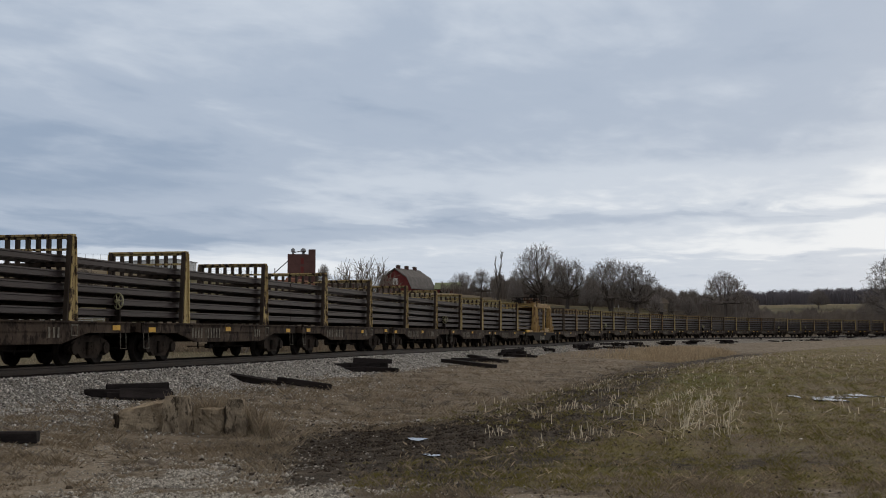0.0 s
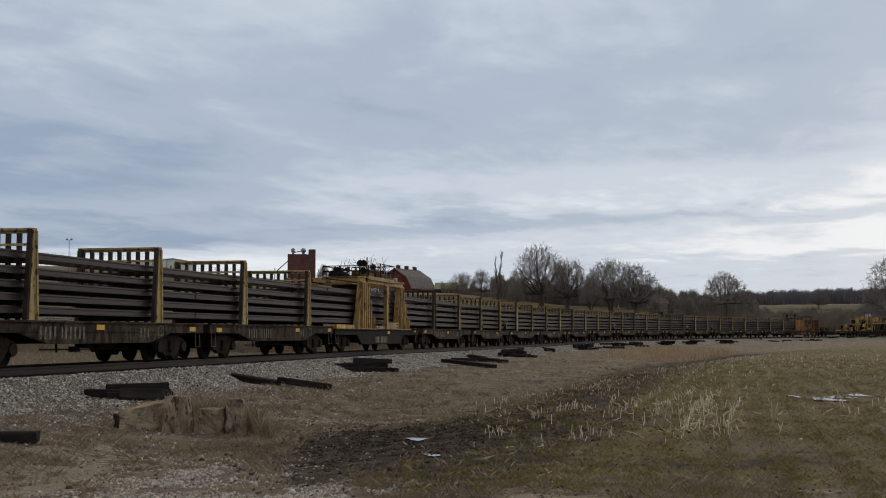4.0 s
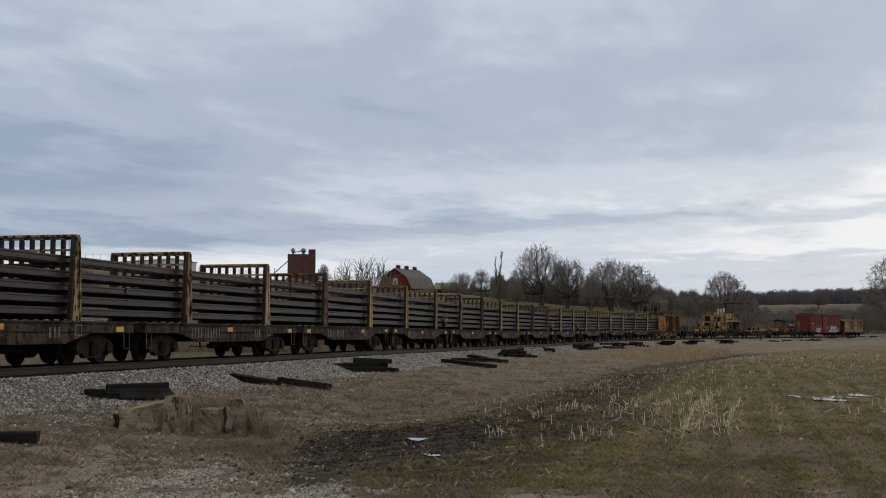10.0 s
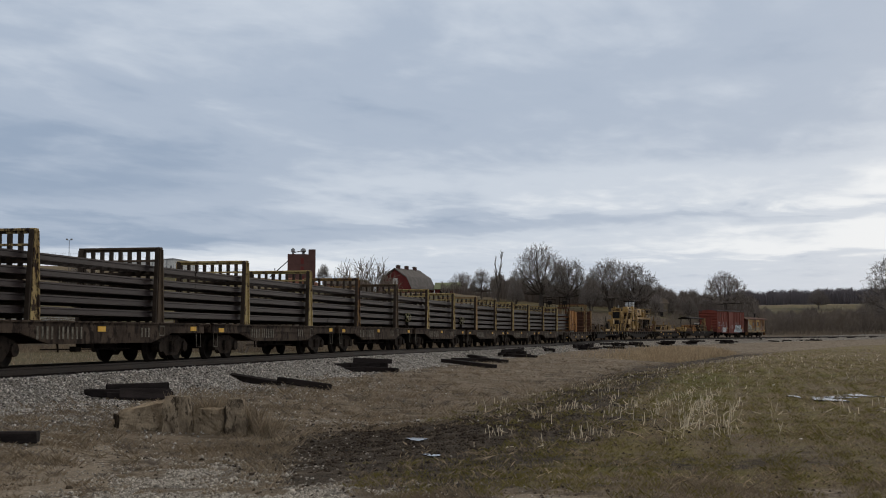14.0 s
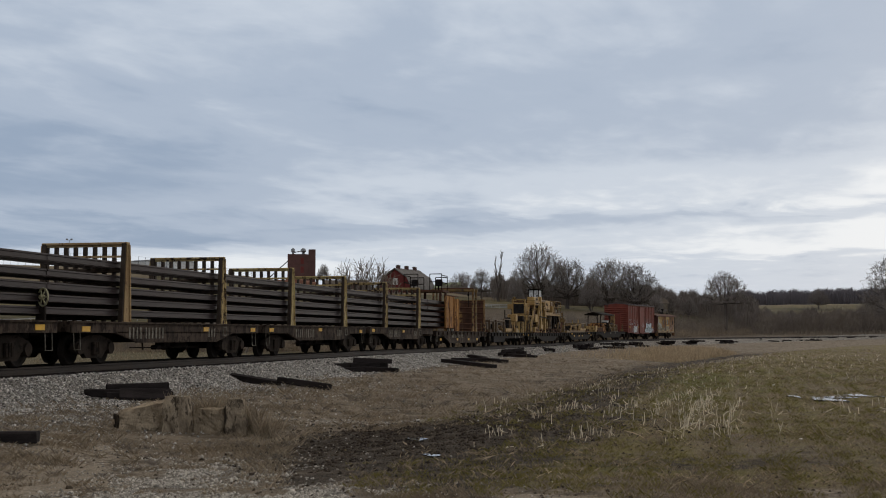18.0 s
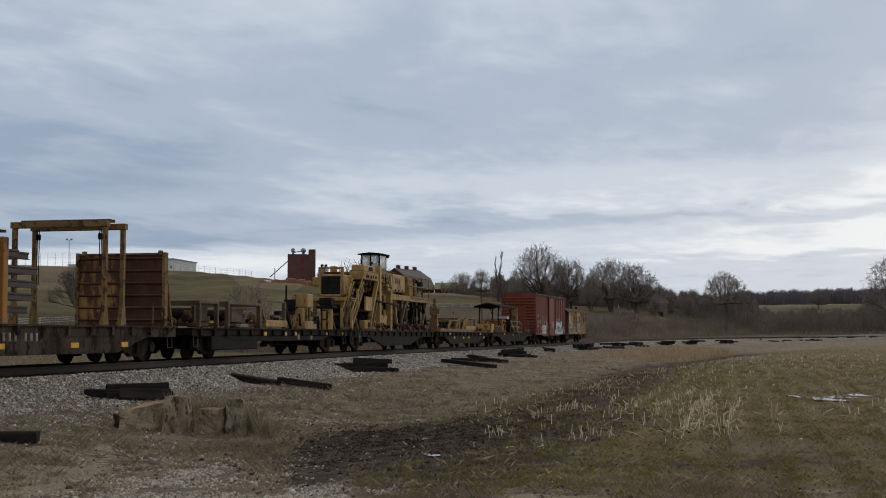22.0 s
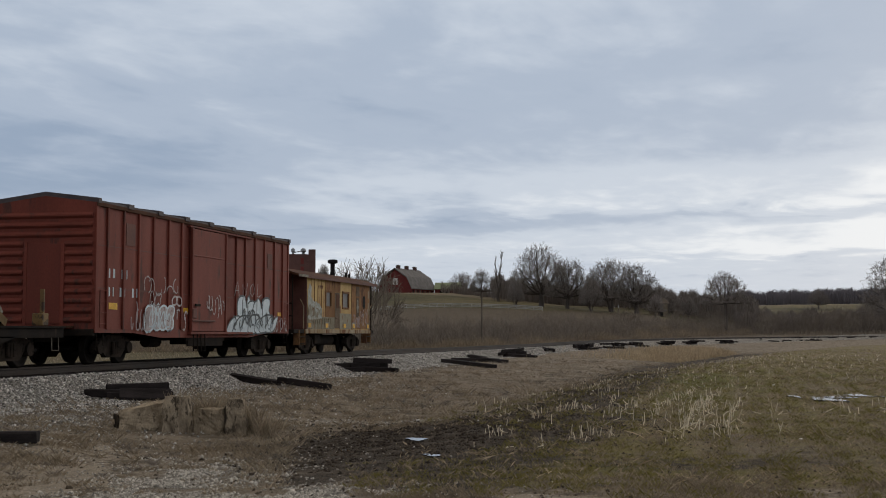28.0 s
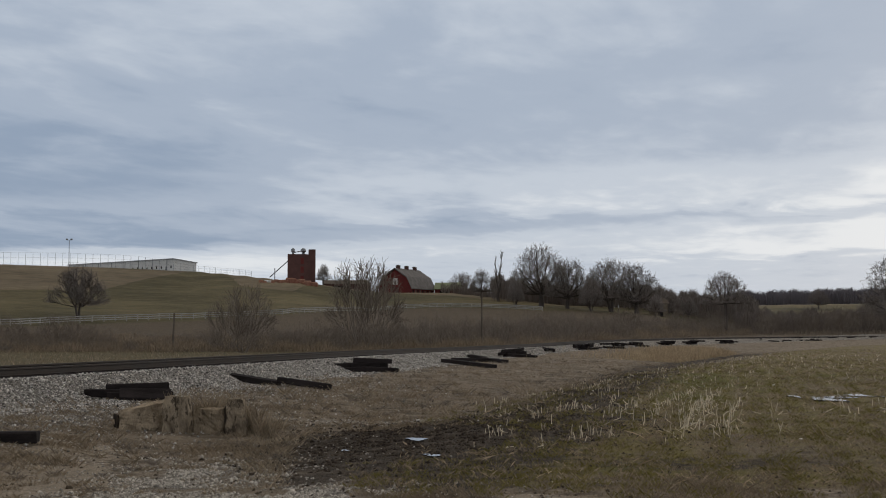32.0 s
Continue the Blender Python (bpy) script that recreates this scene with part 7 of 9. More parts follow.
    letter_blocks(car, -2.95, -2.3, 1.66, 2.06, 2, y - 0.008, 5, None, PAINT_FADED, 0.05, 0.1, (4, 4), 2)
    strokes(car, "graffiti", -5.7, -4.6, 0.95, 1.75, y - 0.02, 4, PAINT_MAUVE, 6, 0.05, "thin faded sprayed strokes")
    strokes(car, "graffiti", -4.9, -2.6, 1.9, 2.5, y - 0.02, 5, PAINT_FADED, 6, 0.04, "thin white sprayed strokes")
    strokes(car, "graffiti", -2.6, -1.75, 0.95, 1.6, y - 0.01, 8, PAINT_FADED, 3, 0.05)
    strokes(car, "graffiti", -0.5, 1.0, 1.35, 2.2, -w - 0.122, 6, PAINT_FADED, 6, 0.045, "thin white sprayed strokes")
    letter_blocks(car, 2.5, 5.4, 1.15, 2.2, 6, y, 7, PAINT_WHITE, PAINT_GREY, 0.07, 0.15, (1, 4, 2), 1, "pale blue-white sprayed graffiti", 1.9)
    letter_blocks(car, 1.7, 6.0, 0.80, 1.6, 7, y - 0.01, 8, PAINT_WHITE, PAINT_GREY, 0.06, 0.5, (4, 1, 2, 1), 1, "pale blue-white sprayed graffiti", 1.8)
    graffiti(car, 1.9, 5.8, 0.84, 1.95, y - 0.016, 7, 9, PAINT_GREY, PAINT_GREY, False, 0.05)
    sprayed_word(car, "AWOL", 2.0, 2.12, 0.52, 0.5, y - 0.03, 0.035, PAINT_FADED, "thin white sprayed tag")
    strokes(car, "graffiti", 5.9, 7.4, 0.9, 1.6, y - 0.004, 10, PAINT_FADED, 6, 0.045)
    run(car, c0, 5.75)


def caboose():
    c0 = 22.15
    car = thing("caboose", "shabby yellow and rust caboose with graffiti and smokestack", "caboose")
    w, x0, x1, zf, ze = 1.43, -4.25, 5.05, 1.02, 3.15
    wins = [(-1.78, -0.98, 1.98, 2.62), (0.65, 1.6, 1.98, 2.66)]
    # walls with real window openings
    for sg in (-1, 1):
        y0, y1 = (-w, -w + 0.07) if sg < 0 else (w - 0.07, w)
        wall = Shape()
        xs = sorted([x0, x1] + [v for q in wins for v in q[:2]])
        for a, b in zip(xs, xs[1:]):
            hole = [q for q in wins if abs(q[0] - a) < 1e-6]
            if hole:
                wall.box(a, b, y0, y1, zf, hole[0][2]).box(a, b, y0, y1, hole[0][3], ze)
            else:
                wall.box(a, b, y0, y1, zf, ze)
        part("side_wall", wall, CABOOSE_YELLOW, car, "peeling yellow steel side wall")
        for q in wins:
            fr = part("window_frame", Shape().box(q[0] - 0.05, q[0] + 0.04, y0 - 0.025, y1 + 0.02, q[2] - 0.05, q[3] + 0.05).box(q[1] - 0.04, q[1] + 0.05, y0 - 0.025, y1 + 0.02, q[2] - 0.05, q[3] + 0.05)
                      .box(q[0], q[1], y0 - 0.025, y1 + 0.02, q[2] - 0.05, q[2] + 0.03).box(q[0], q[1], y0 - 0.025, y1 + 0.02, q[3] - 0.03, q[3] + 0.05), CABOOSE_RUST, car)
            pane = part("pane", Shape().box(q[0] + 0.04, q[1] - 0.04, (y0 + y1) / 2 - 0.004, (y0 + y1) / 2 + 0.004, q[2] + 0.03, q[3] - 0.03), DARK_ROOM_PANE, fr, "dusty window pane with the dark interior painted in")
    for x, nm in ((x0, "front"), (x1, "rear")):
        part("end_wall", Shape().box(x - 0.04, x + 0.04, -w, w, zf, ze).prism([(-w, ze), (w, ze), (0, ze + 0.3)], x - 0.04, x + 0.04, "x"), CABOOSE_DARK, car, "maroon end wall")
        part("end_door", Shape().box(x - 0.07, x + 0.07, -0.4, 0.4, 1.06, 3.0, 0.01), CABOOSE_DARK, car)
    # Unseen wall added to stop daylight showing through from the far windows.
    part("inner_partition", Shape().box(x0 + 0.1, x1 - 0.1, 0.28, 0.33, zf + 0.02, ze), CABOOSE_DARK, car)
    part("inner_floor", Shape().box(x0, x1, -w + 0.07, w - 0.07, zf - 0.04, zf + 0.02), DECK, car)
    part("roof", Shape().prism([(-w - 0.12, ze - 0.02), (-0.7, ze + 0.24), (0, ze + 0.3), (0.7, ze + 0.24), (w + 0.12, ze - 0.02), (w + 0.12, ze + 0.06), (0.7, ze + 0.32), (0, ze + 0.38), (-0.7, ze + 0.32), (-w - 0.12, ze + 0.06)], -5.75, 5.9, "x"), RUST_DARK, car, "dark rusty curved roof")
    part("roof_edge", Shape().box(-5.75, 5.9, -w - 0.15, -w - 0.1, ze - 0.06, ze + 0.06).box(-5.75, 5.9, w + 0.1, w + 0.15, ze - 0.06, ze + 0.06), CABOOSE_DARK, car)
    part("floor_frame", Shape().box(-5.75, 5.9, -w + 0.03, w - 0.03, 0.86, 1.02, 0.01), STEEL_DARK, car)
    part("side_sill", Shape().box(x0 - 0.1, x1 + 0.1, -w - 0.02, -w + 0.05, 0.86, 1.03, 0.01).box(x0 - 0.1, x1 + 0.1, w - 0.05, w + 0.02, 0.86, 1.03, 0.01), CABOOSE_PALE, car)
    for x in (-5.65, 5.8):
        sg = 1 if x > 0 else -1
        for y in (-1.3, -0.45, 0.45, 1.3):
            part("end_rail_post", pipe_run([(x, y, 1.02), (x, y, 3.15 if abs(y) > 1 else 2.05)], 0.03), STEEL_DARK, car)
        for z in (2.05, 1.55):
            part("end_rail", pipe_run([(x, -1.3, z), (x, 1.3, z)], 0.025), STEEL_DARK, car)
        part("end_panel", Shape().box(x - 0.02, x + 0.02, 0.5, 1.25, 1.05, 1.6), CABOOSE_YELLOW, car)
        part("grab_rail", pipe_run([(x - sg * 0.9, -w - 0.03, 1.05), (x - sg * 0.9, -w - 0.03, 1.95), (x - sg * 0.5, -w - 0.03, 2.2)], 0.022), CABOOSE_PALE, car)
        for y in (-w, w):
            st = part("steps", Shape().box(min(x - sg * 1.2, x - sg * 0.5), max(x - sg * 1.2, x - sg * 0.5), y - 0.27 if y > 0 else y + 0.25, y - 0.25 if y > 0 else y + 0.27, 0.42, 0.98), STEEL_DARK, car, "yellow-sided entrance steps")
            for q in (0.5, 1.2):
                part("step_side", Shape().box(x - sg * q - 0.02, x - sg * q + 0.02, y - 0.25 if y > 0 else y, y if y > 0 else y + 0.25, 0.4, 1.0), CABOOSE_RUST, st)
            for z in (0.44, 0.72):
                part("tread", Shape().box(min(x - sg * 1.2, x - sg * 0.5), max(x - sg * 1.2, x - sg * 0.5), y - 0.25 if y > 0 else y, y if y > 0 else y + 0.25, z - 0.02, z + 0.02), STEEL_DARK, st)
        coupler(car, 5.85 * sg, sg)
    part("brake_wheel", Shape().tube([(5.9, 0.5 + 0.24 * math.cos(t), 2.15 + 0.24 * math.sin(t)) for t in [math.tau * i / 14 for i in range(15)]], 0.02, 5, False).beam((5.9, 0.26, 2.15), (5.9, 0.74, 2.15), 0.03), BLACK, car)
    for sg in (-1, 1):
        bogie(car, sg * 3.35)
    part("air_tank", Shape().tube([(-1.2, -0.75, 0.58), (-1.1, -0.75, 0.58), (0.9, -0.75, 0.58), (1.0, -0.75, 0.58)], [0.12, 0.23, 0.23, 0.12], 12).box(-2.5, -1.8, -1.2, -0.5, 0.42, 0.84, 0.03), STEEL_DARK, car, smooth=False)
    stk = part("smokestack", Shape().tube([(2.65, -0.35, ze + 0.2), (2.65, -0.35, 4.08)], 0.1, 12), BLACK, car, "black smokestack with round cap")
    part("stack_cap", Shape().tube([(2.65, -0.35, 4.05), (2.65, -0.35, 4.09), (2.65, -0.35, 4.2), (2.65, -0.35, 4.24)], [0.14, 0.23, 0.23, 0.15], 14), BLACK, stk)
    for dx in (-0.45, 0.75):
        part("stay", pipe_run([(2.65, -0.35, 3.95), (2.65 + dx, -0.35, ze + 0.34)], 0.014, 4), BLACK, stk)
    for x, z in ((-4.6, 3.68), (3.95, 3.7), (4.5, 3.68)):
        part("roof_vent", Shape().tube([(x, -0.6, ze + 0.25), (x, -0.6, z)], 0.05, 8), BLACK, car)
    part("white_board", Shape().box(-5.7, -4.6, -w - 0.17, -w - 0.15, ze - 0.05, ze + 0.05), LETTER, car)
    y = -w
    # patches of old paint
    for a, b, z, q, m, lab in ((-1.86, -1.83, 1.6, 3.1, CABOOSE_RUST, "rust-brown strip beside the window"), (-1.83, -0.93, 2.67, 3.1, CABOOSE_RUST, "rust-brown panel over the window"), (-1.83, -0.93, 1.55, 1.93, CABOOSE_RUST, "rust-brown panel below the window"),
                               (-0.93, -0.5, 1.55, 3.1, CABOOSE_RUST, "rust-brown panel"), (-0.5, 0.32, 2.63, 3.1, CABOOSE_RUST, "orange-brown panel"), (2.05, 4.95, 1.06, 3.1, CABOOSE_RUST, "rust-worn end panel")):
        part("side_panel", Shape().box(a, b, y - 0.012, y - 0.001, z, q), m, car, lab)
    part("covered_window", Shape().box(-0.5, 0.2, y - 0.022, y - 0.01, 1.08, 2.62), CABOOSE_BLANK, car, "bare grey-brown plate over a closed window")
    part("blank_pane", Shape().box(-0.36, 0.1, y - 0.03, y - 0.023, 1.95, 2.55), RUST_DARK, car)
    part("pale_band", Shape().box(x0 + 0.02, -0.5, y - 0.010, y - 0.002, 1.04, 1.56), CABOOSE_GREY, car, "grey-green band of overpainted lettering")
    part("pale_band", Shape().box(0.22, 2.05, y - 0.010, y - 0.002, 1.04, 1.74), CABOOSE_GREY, car, "grey-green overpainted band")
    bars(car, "faded_mark", -3.5, 1.24, y - 0.014, [0.2, -0.08, 0.2, -0.08, 0.2, -0.08, 0.18, -0.24, 0.2, -0.08, 0.2, -0.08, 0.2, -0.08, 0.18, -0.08, 0.18], 0.26, CABOOSE_DIM, "dim lettering drawn as bars")
    seam = shared("caboose_seam", lambda: Shape().box(-0.015, 0.015, -0.012, 0.0, 1.04, ze - 0.03).data("seam", CABOOSE_RUST))
    for x in (-3.75, -3.3, -2.85, -2.35, 2.05, 3.4):
        part("seam", seam, CABOOSE_RUST, car, at=(x, y - 0.002, 0))
    oval = Shape()
    pts = [(4.05 + 0.19 * math.cos(t), 2.3 + 0.3 * math.copysign(abs(math.sin(t)) ** 0.6, math.sin(t))) for t in [math.tau * i / 16 for i in range(16)]]
    part("oval_window", oval.prism(pts, y - 0.03, y - 0.011), BLACK, car, "dark oval end window")
    graffiti(car, -4.2, -2.3, 1.40, 2.2, y - 0.02, 13, 4, PAINT_TEAL, CABOOSE_GREY)
    part("graffiti", Shape().prism([(-4.2, 1.4), (-3.7, 1.6), (-3.2, 2.15), (-3.5, 2.2), (-3.75, 2.35), (-3.72, 2.75), (-3.95, 2.9), (-4.15, 2.6)], y - 0.018, y - 0.014), PAINT_TEAL, car, "faded pale blue-green sprayed shape")
    strokes(car, "graffiti", 2.1, 3.4, 1.15, 1.8, y - 0.02, 15, PAINT_MAUVE, 7, 0.05)
    strokes(car, "graffiti", 3.2, 4.8, 1.15, 2.0, y - 0.02, 16, PAINT_FADED, 8, 0.03)
    bars(car, "car_number", -2.75, 2.72, y - 0.005, [0.12, -0.05, 0.12, -0.05, 0.12, -0.05, 0.08], 0.14, CABOOSE_DARK)
    part("mark_patch", Shape().box(2.72, 3.3, y - 0.02, y - 0.0125, 2.55, 3.0).box(2.78, 3.25, y - 0.02, y - 0.0125, 1.6, 2.5), CABOOSE_BLANK, car, "dark worn patch under a faded emblem")
    part("pale_cross", Shape().box(2.93, 3.07, y - 0.026, y - 0.021, 1.8, 2.4).box(2.8, 3.2, y - 0.0275, y - 0.0265, 2.0, 2.12), LETTER, car, "faded pale cross-shaped mark")
    part("pale_tag", Shape().box(4.72, 4.95, y - 0.02, y - 0.0125, 1.75, 2.3).box(4.75, 4.9, y - 0.02, y - 0.0125, 2.5, 2.85), CABOOSE_PALE, car)
    for x in (-4.15, -1.85, 0.75, 2.15, 4.55):
        back = part("reflector_plate", Shape().box(x - 0.04, x + 0.44, y - 0.03, y - 0.013, 1.08, 1.34), LETTER, car, "pale backing plate")
        part("reflector", Shape().box(x, x + 0.36, y - 0.036, y - 0.031, 1.10, 1.28), REFLECTOR, back, "yellow reflective square")
    run(car, c0, 3.35)


gantry_car()
end_car()
machine_car()
crane_car()
tool_car()
canopy_car()
boxcar()
caboose()


# ---- farm and hill beyond the track ----
def stand(x, y, turn=0.0, sink=0.0):
    return pose(x, y, zmath(x, y) - sink, 0, 0, turn)


def white_fence():
    f = thing("board_fence", "long white three-board paddock fence across the hillside", "fence")
    line = [(-98, 236), (-86.9, 249.5), (-80.3, 272.1), (-64.4, 299.4), (-40.7, 322.8), (-23.9, 373.4), (-11.6, 406.7), (3.0, 420.9), (15.9, 415.9), (31.6, 404.5)]
    pts = []
    for (xa, ya), (xb, yb) in zip(line, line[1:]):
        n = max(1, round(math.hypot(xb - xa, yb - ya) / 3.4))
        pts += [(xa + (xb - xa) * i / n, ya + (yb - ya) * i / n) for i in range(n)]
    pts.append(line[-1])
    post = Shape().box(-0.09, 0.09, -0.09, 0.09, -0.3, 1.5, 0.01).data("post", FENCE_WHITE)
    ps = [Vector((x, y, zmath(x, y))) for x, y in pts]
    for a in ps:
        part("post", post, FENCE_WHITE, f, at=tuple(a))
    for a, b in zip(ps, ps[1:]):
        for z in (0.45, 0.9, 1.35):
            part("board", Shape().beam(a + Vector((0, -0.1, z)), b + Vector((0, -0.1, z)), 0.04, 0.2), FENCE_WHITE, f)


def hall(at, length, width, eave, ridge, name, label, openings, walls=METAL_WALL, roof=METAL_ROOF):
    """A long low metal hall: x along its front, y away from it."""
    h = thing(name, label, "building", at)
    t = 0.25
    part("wall", Shape().box(-length / 2, length / 2, 0, t, -2, eave), walls, h)
    part("wall", Shape().box(-length / 2, length / 2, width - t, width, -2, eave), walls, h)
    for x in (-length / 2, length / 2 - t):
        part("wall", Shape().box(x, x + t, t, width - t, -2, eave).prism([(t, eave), (width - t, eave), (width / 2, ridge)], x, x + t, "x"), walls, h)
    part("roof", Shape().prism([(-0.4, eave), (width / 2, ridge + 0.1), (width + 0.4, eave), (width + 0.4, eave + 0.25), (width / 2, ridge + 0.4), (-0.4, eave + 0.25)], -length / 2 - 0.4, length / 2 + 0.4, "x"), roof, h)
    for x, z, w, hh in openings:
        part("door" if z < 0.3 else "window", Shape().box(x - w / 2, x + w / 2, -0.06, 0.02, z, z + hh), BLACK, h)
    return h


def long_hall():
    """A long metal hall under a single low slope, its tall side to the front."""
    length, width, front, back = 86.0, 13.5, 5.6, 4.3
    h = thing("metal_hall", "long pale grey metal hall with small dark openings on the hilltop", "building", pose(-160.3, 627.5, zmath(-160.3, 627.5) - 0.5, 0, 0, -40))
    part("wall", Shape().box(-length / 2, length / 2, 0, 0.25, -3, front), METAL_WALL, h)
    part("wall", Shape().box(-length / 2, length / 2, width - 0.25, width, -3, back), METAL_WALL, h)
    for x in (-length / 2, length / 2 - 0.25):
        part("wall", Shape().prism([(0.25, -3), (width - 0.25, -3), (width - 0.25, back), (0.25, front)], x, x + 0.25, "x"), METAL_WALL, h)
    part("roof", Shape().prism([(-0.5, front), (width + 0.5, back - 0.05), (width + 0.5, back + 0.3), (-0.5, front + 0.4)], -length / 2 - 0.5, length / 2 + 0.5, "x"), METAL_ROOF, h)
    for i in range(14):
        x = 41 - i * 3.7
        door = i % 4 == 1
        part("door" if door else "window", Shape().box(x - 0.4, x + 0.4, -0.06, 0.02, 0.0 if door else 1.3, 2.3 if door else 2.6), BLACK, h)
    for i in range(7):
        x = 38 - i * 11
        part("downpipe", Shape().box(x - 0.1, x + 0.1, -0.2, -0.02, -1, front), GALV, h)


def security_fence():
    f = thing("security_fence", "tall grey chain-link security fence along the hilltop", "fence")
    line = [(-250, 600), (-208, 590), (-172, 585), (-140, 583), (-115, 572), (-98, 560), (-80, 548)]
    tall = [6.6, 6.6, 6.4, 5.6, 3.4, 2.8, 2.2]
    pts = []
    for (a, ha), (b, hb) in zip(zip(line, tall), zip(line[1:], tall[1:])):
        n = max(1, round(math.hypot(b[0] - a[0], b[1] - a[1]) / 3.7))
        pts += [(a[0] + (b[0] - a[0]) * i / n, a[1] + (b[1] - a[1]) * i / n, ha + (hb - ha) * i / n) for i in range(n)]
    tops = []
    for x, y, h in pts:
        z = zmath(x, y)
        part("post", Shape().tube([(x, y, z - 0.5), (x, y, z + h)], 0.07, 5), GALV, f)
        tops.append((Vector((x, y, z)), h))
    for (a, ha), (b, hb) in zip(tops, tops[1:]):
        for k in (0.33, 0.66, 1.0):
            part("wire", Shape().tube([a + Vector((0, 0, ha * k)), b + Vector((0, 0, hb * k))], 0.03, 3, False), GALV, f)


def floodlight_pole(x, y, h):
    p = thing("floodlight_pole", "tall thin grey floodlight pole with two lamp heads", "light pole", stand(x, y))
    part("pole", Shape().tube([(0, 0, -0.5), (0, 0, h)], [0.2, 0.12], 8), GALV, p)
    part("cross_arm", Shape().box(-1.1, 1.1, -0.06, 0.06, h - 0.15, h), GALV, p)
    for x in (-1.05, 1.05):
        part("lamp_head", Shape().box(x - 0.45, x + 0.45, -0.5, 0.3, h - 0.1, h + 0.6, 0.1), GALV, p)


def grain_tower():
    t = thing("grain_tower", "brown brick farm tower with red strip and rooftop vents", "tower", stand(-58.4, 520, 7, 0.8))
    part("body", Shape().box(-5.3, 3.3, 0, 8.5, -3, 12.3, 0.05), SILO_BROWN, t, "brown brick tower body")
    part("stair_shaft", Shape().box(3.3, 6.1, -0.15, 7.0, -3, 14.3, 0.05), SILO_BROWN, t)
    for i, z in enumerate((0.8, 4.6, 8.2)):
        part("red_panel", Shape().box(0.0, 1.3, -0.05, 0.02, z, z + 2.6), SILO_RED, t, "faded red panel")
    for z in (2.0, 5.0, 8.0, 11.0):
        part("band", Shape().box(-5.35, 3.3, -0.06, 0.05, z, z + 0.12), SILO_BROWN, t)
    for x, r in ((-3.1, 0.9), (1.1, 1.2)):
        v = part("roof_vent", Shape().tube([(x, 2.5, 12.3), (x, 2.5, 13.6)], r * 0.55, 10), GALV, t, "pale metal roof vent")
        part("vent_cap", Shape().tube([(x, 2.5, 13.3), (x, 2.5, 13.7), (x, 2.5, 14.5), (x, 2.5, 15.0)], [r * 0.7, r, r * 0.85, r * 0.2], 12), GALV, v)
    part("vent_pipe", Shape().tube([(-3.1, 2.5, 13.0), (1.1, 2.5, 13.9)], 0.18, 6), GALV, t)
    part("conveyor", Shape().beam((-5.2, 1.5, 9.5), (-12.5, 1.5, 2.8), 0.35), STEEL_DARK, t, "dark slanting conveyor")
    part("conveyor_leg", Shape().box(-10.6, -10.3, 1.3, 1.6, -2, 6.6), STEEL_DARK, t)


def rubble():
    r = random.Random(8)
    m = mat("broken_brick", (0.24, 0.10, 0.07), (0.34, 0.2, 0.14), 0.4, 0.9)
    for i in range(26):
        x, y = r.uniform(-72, -50), r.uniform(498, 508)
        s = r.uniform(0.5, 1.5)
        pale = r.random() < 0.3
        b = thing("rubble_block", "heap of broken brick and pale rubble below the tower", "rubble", stand(x, y, r.uniform(0, 90)), group="rubble")
        part("block", Shape().box(-s, s, -s * 0.7, s * 0.7, -0.5, s * (0.7 if pale else 1.3), 0.25 * s), WHITE if pale else m, b)


def barn():
    b = thing("gambrel_barn", "red gambrel-roofed barn with grey shingles and three cupolas", "barn", stand(-20.6, 545, 0, 0.9) @ pose(0, 0, 0, 0, 0, -25))
    w, L = 7.8, 23.0
    prof = [(-w, 0), (w, 0), (w, 3.0), (w * 0.72, 7.4), (0, 11.0), (-w * 0.72, 7.4), (-w, 3.0)]
    for y in (0.0, L - 0.4):
        part("end_wall", Shape().prism([(x, z - (2 if z == 0 else 0)) for x, z in prof], y, y + 0.4), BARN_RED, b, "red board gable wall")
    for x in (-w, w - 0.4):
        part("side_wall", Shape().box(x, x + 0.4, 0.4, L - 0.4, -2, 3.0), BARN_RED, b)
    outer = [(-w - 0.5, 2.5), (-w * 0.75, 7.5), (0, 11.3), (w * 0.75, 7.5), (w + 0.5, 2.5)]
    for i in range(4):
        (xa, za), (xb, zb) = outer[i], outer[i + 1]
        part("roof_slope", Shape().prism([(xa, za), (xb, zb), (xb, zb + 0.35), (xa, za + 0.35)], -0.6, L + 0.6), BARN_SHINGLE, b, "weathered grey shingled slope")
        part("barge_board", Shape().prism([(xa, za - 0.1), (xb, zb - 0.1), (xb, zb + 0.4), (xa, za + 0.4)], -0.75, -0.6), BARN_SHINGLE, b)
    for y in (3.0, 11.0, 19.0):
        c = part("cupola", Shape().box(-0.7, 0.7, y - 0.7, y + 0.7, 11.0, 12.4), SILO_BROWN, b, "dark roof cupola")
        part("cupola_cap", Shape().prism([(-0.95, 12.4), (0.95, 12.4), (0.3, 13.0), (-0.3, 13.0)], y - 0.95, y + 0.95), SHINGLE, c)
    d = part("loft_door", Shape().box(-1.0, 1.2, -0.08, 0.02, 4.4, 7.2), WHITE, b, "weathered white loft door")
    part("loft_gap", Shape().box(-0.3, 0.3, -0.12, -0.06, 4.6, 6.0), SILO_BROWN, d)
    part("barn_door", Shape().box(-2.0, 2.0, -0.08, 0.02, -0.5, 3.4), SILO_BROWN, b)
    for i in range(9):
        y = 1.2 + i * 2.35
        part("window", Shape().box(w - 0.02, w + 0.06, y, y + 1.2, 0.9, 2.1), POLE_WOOD if i % 2 else BLACK, b)


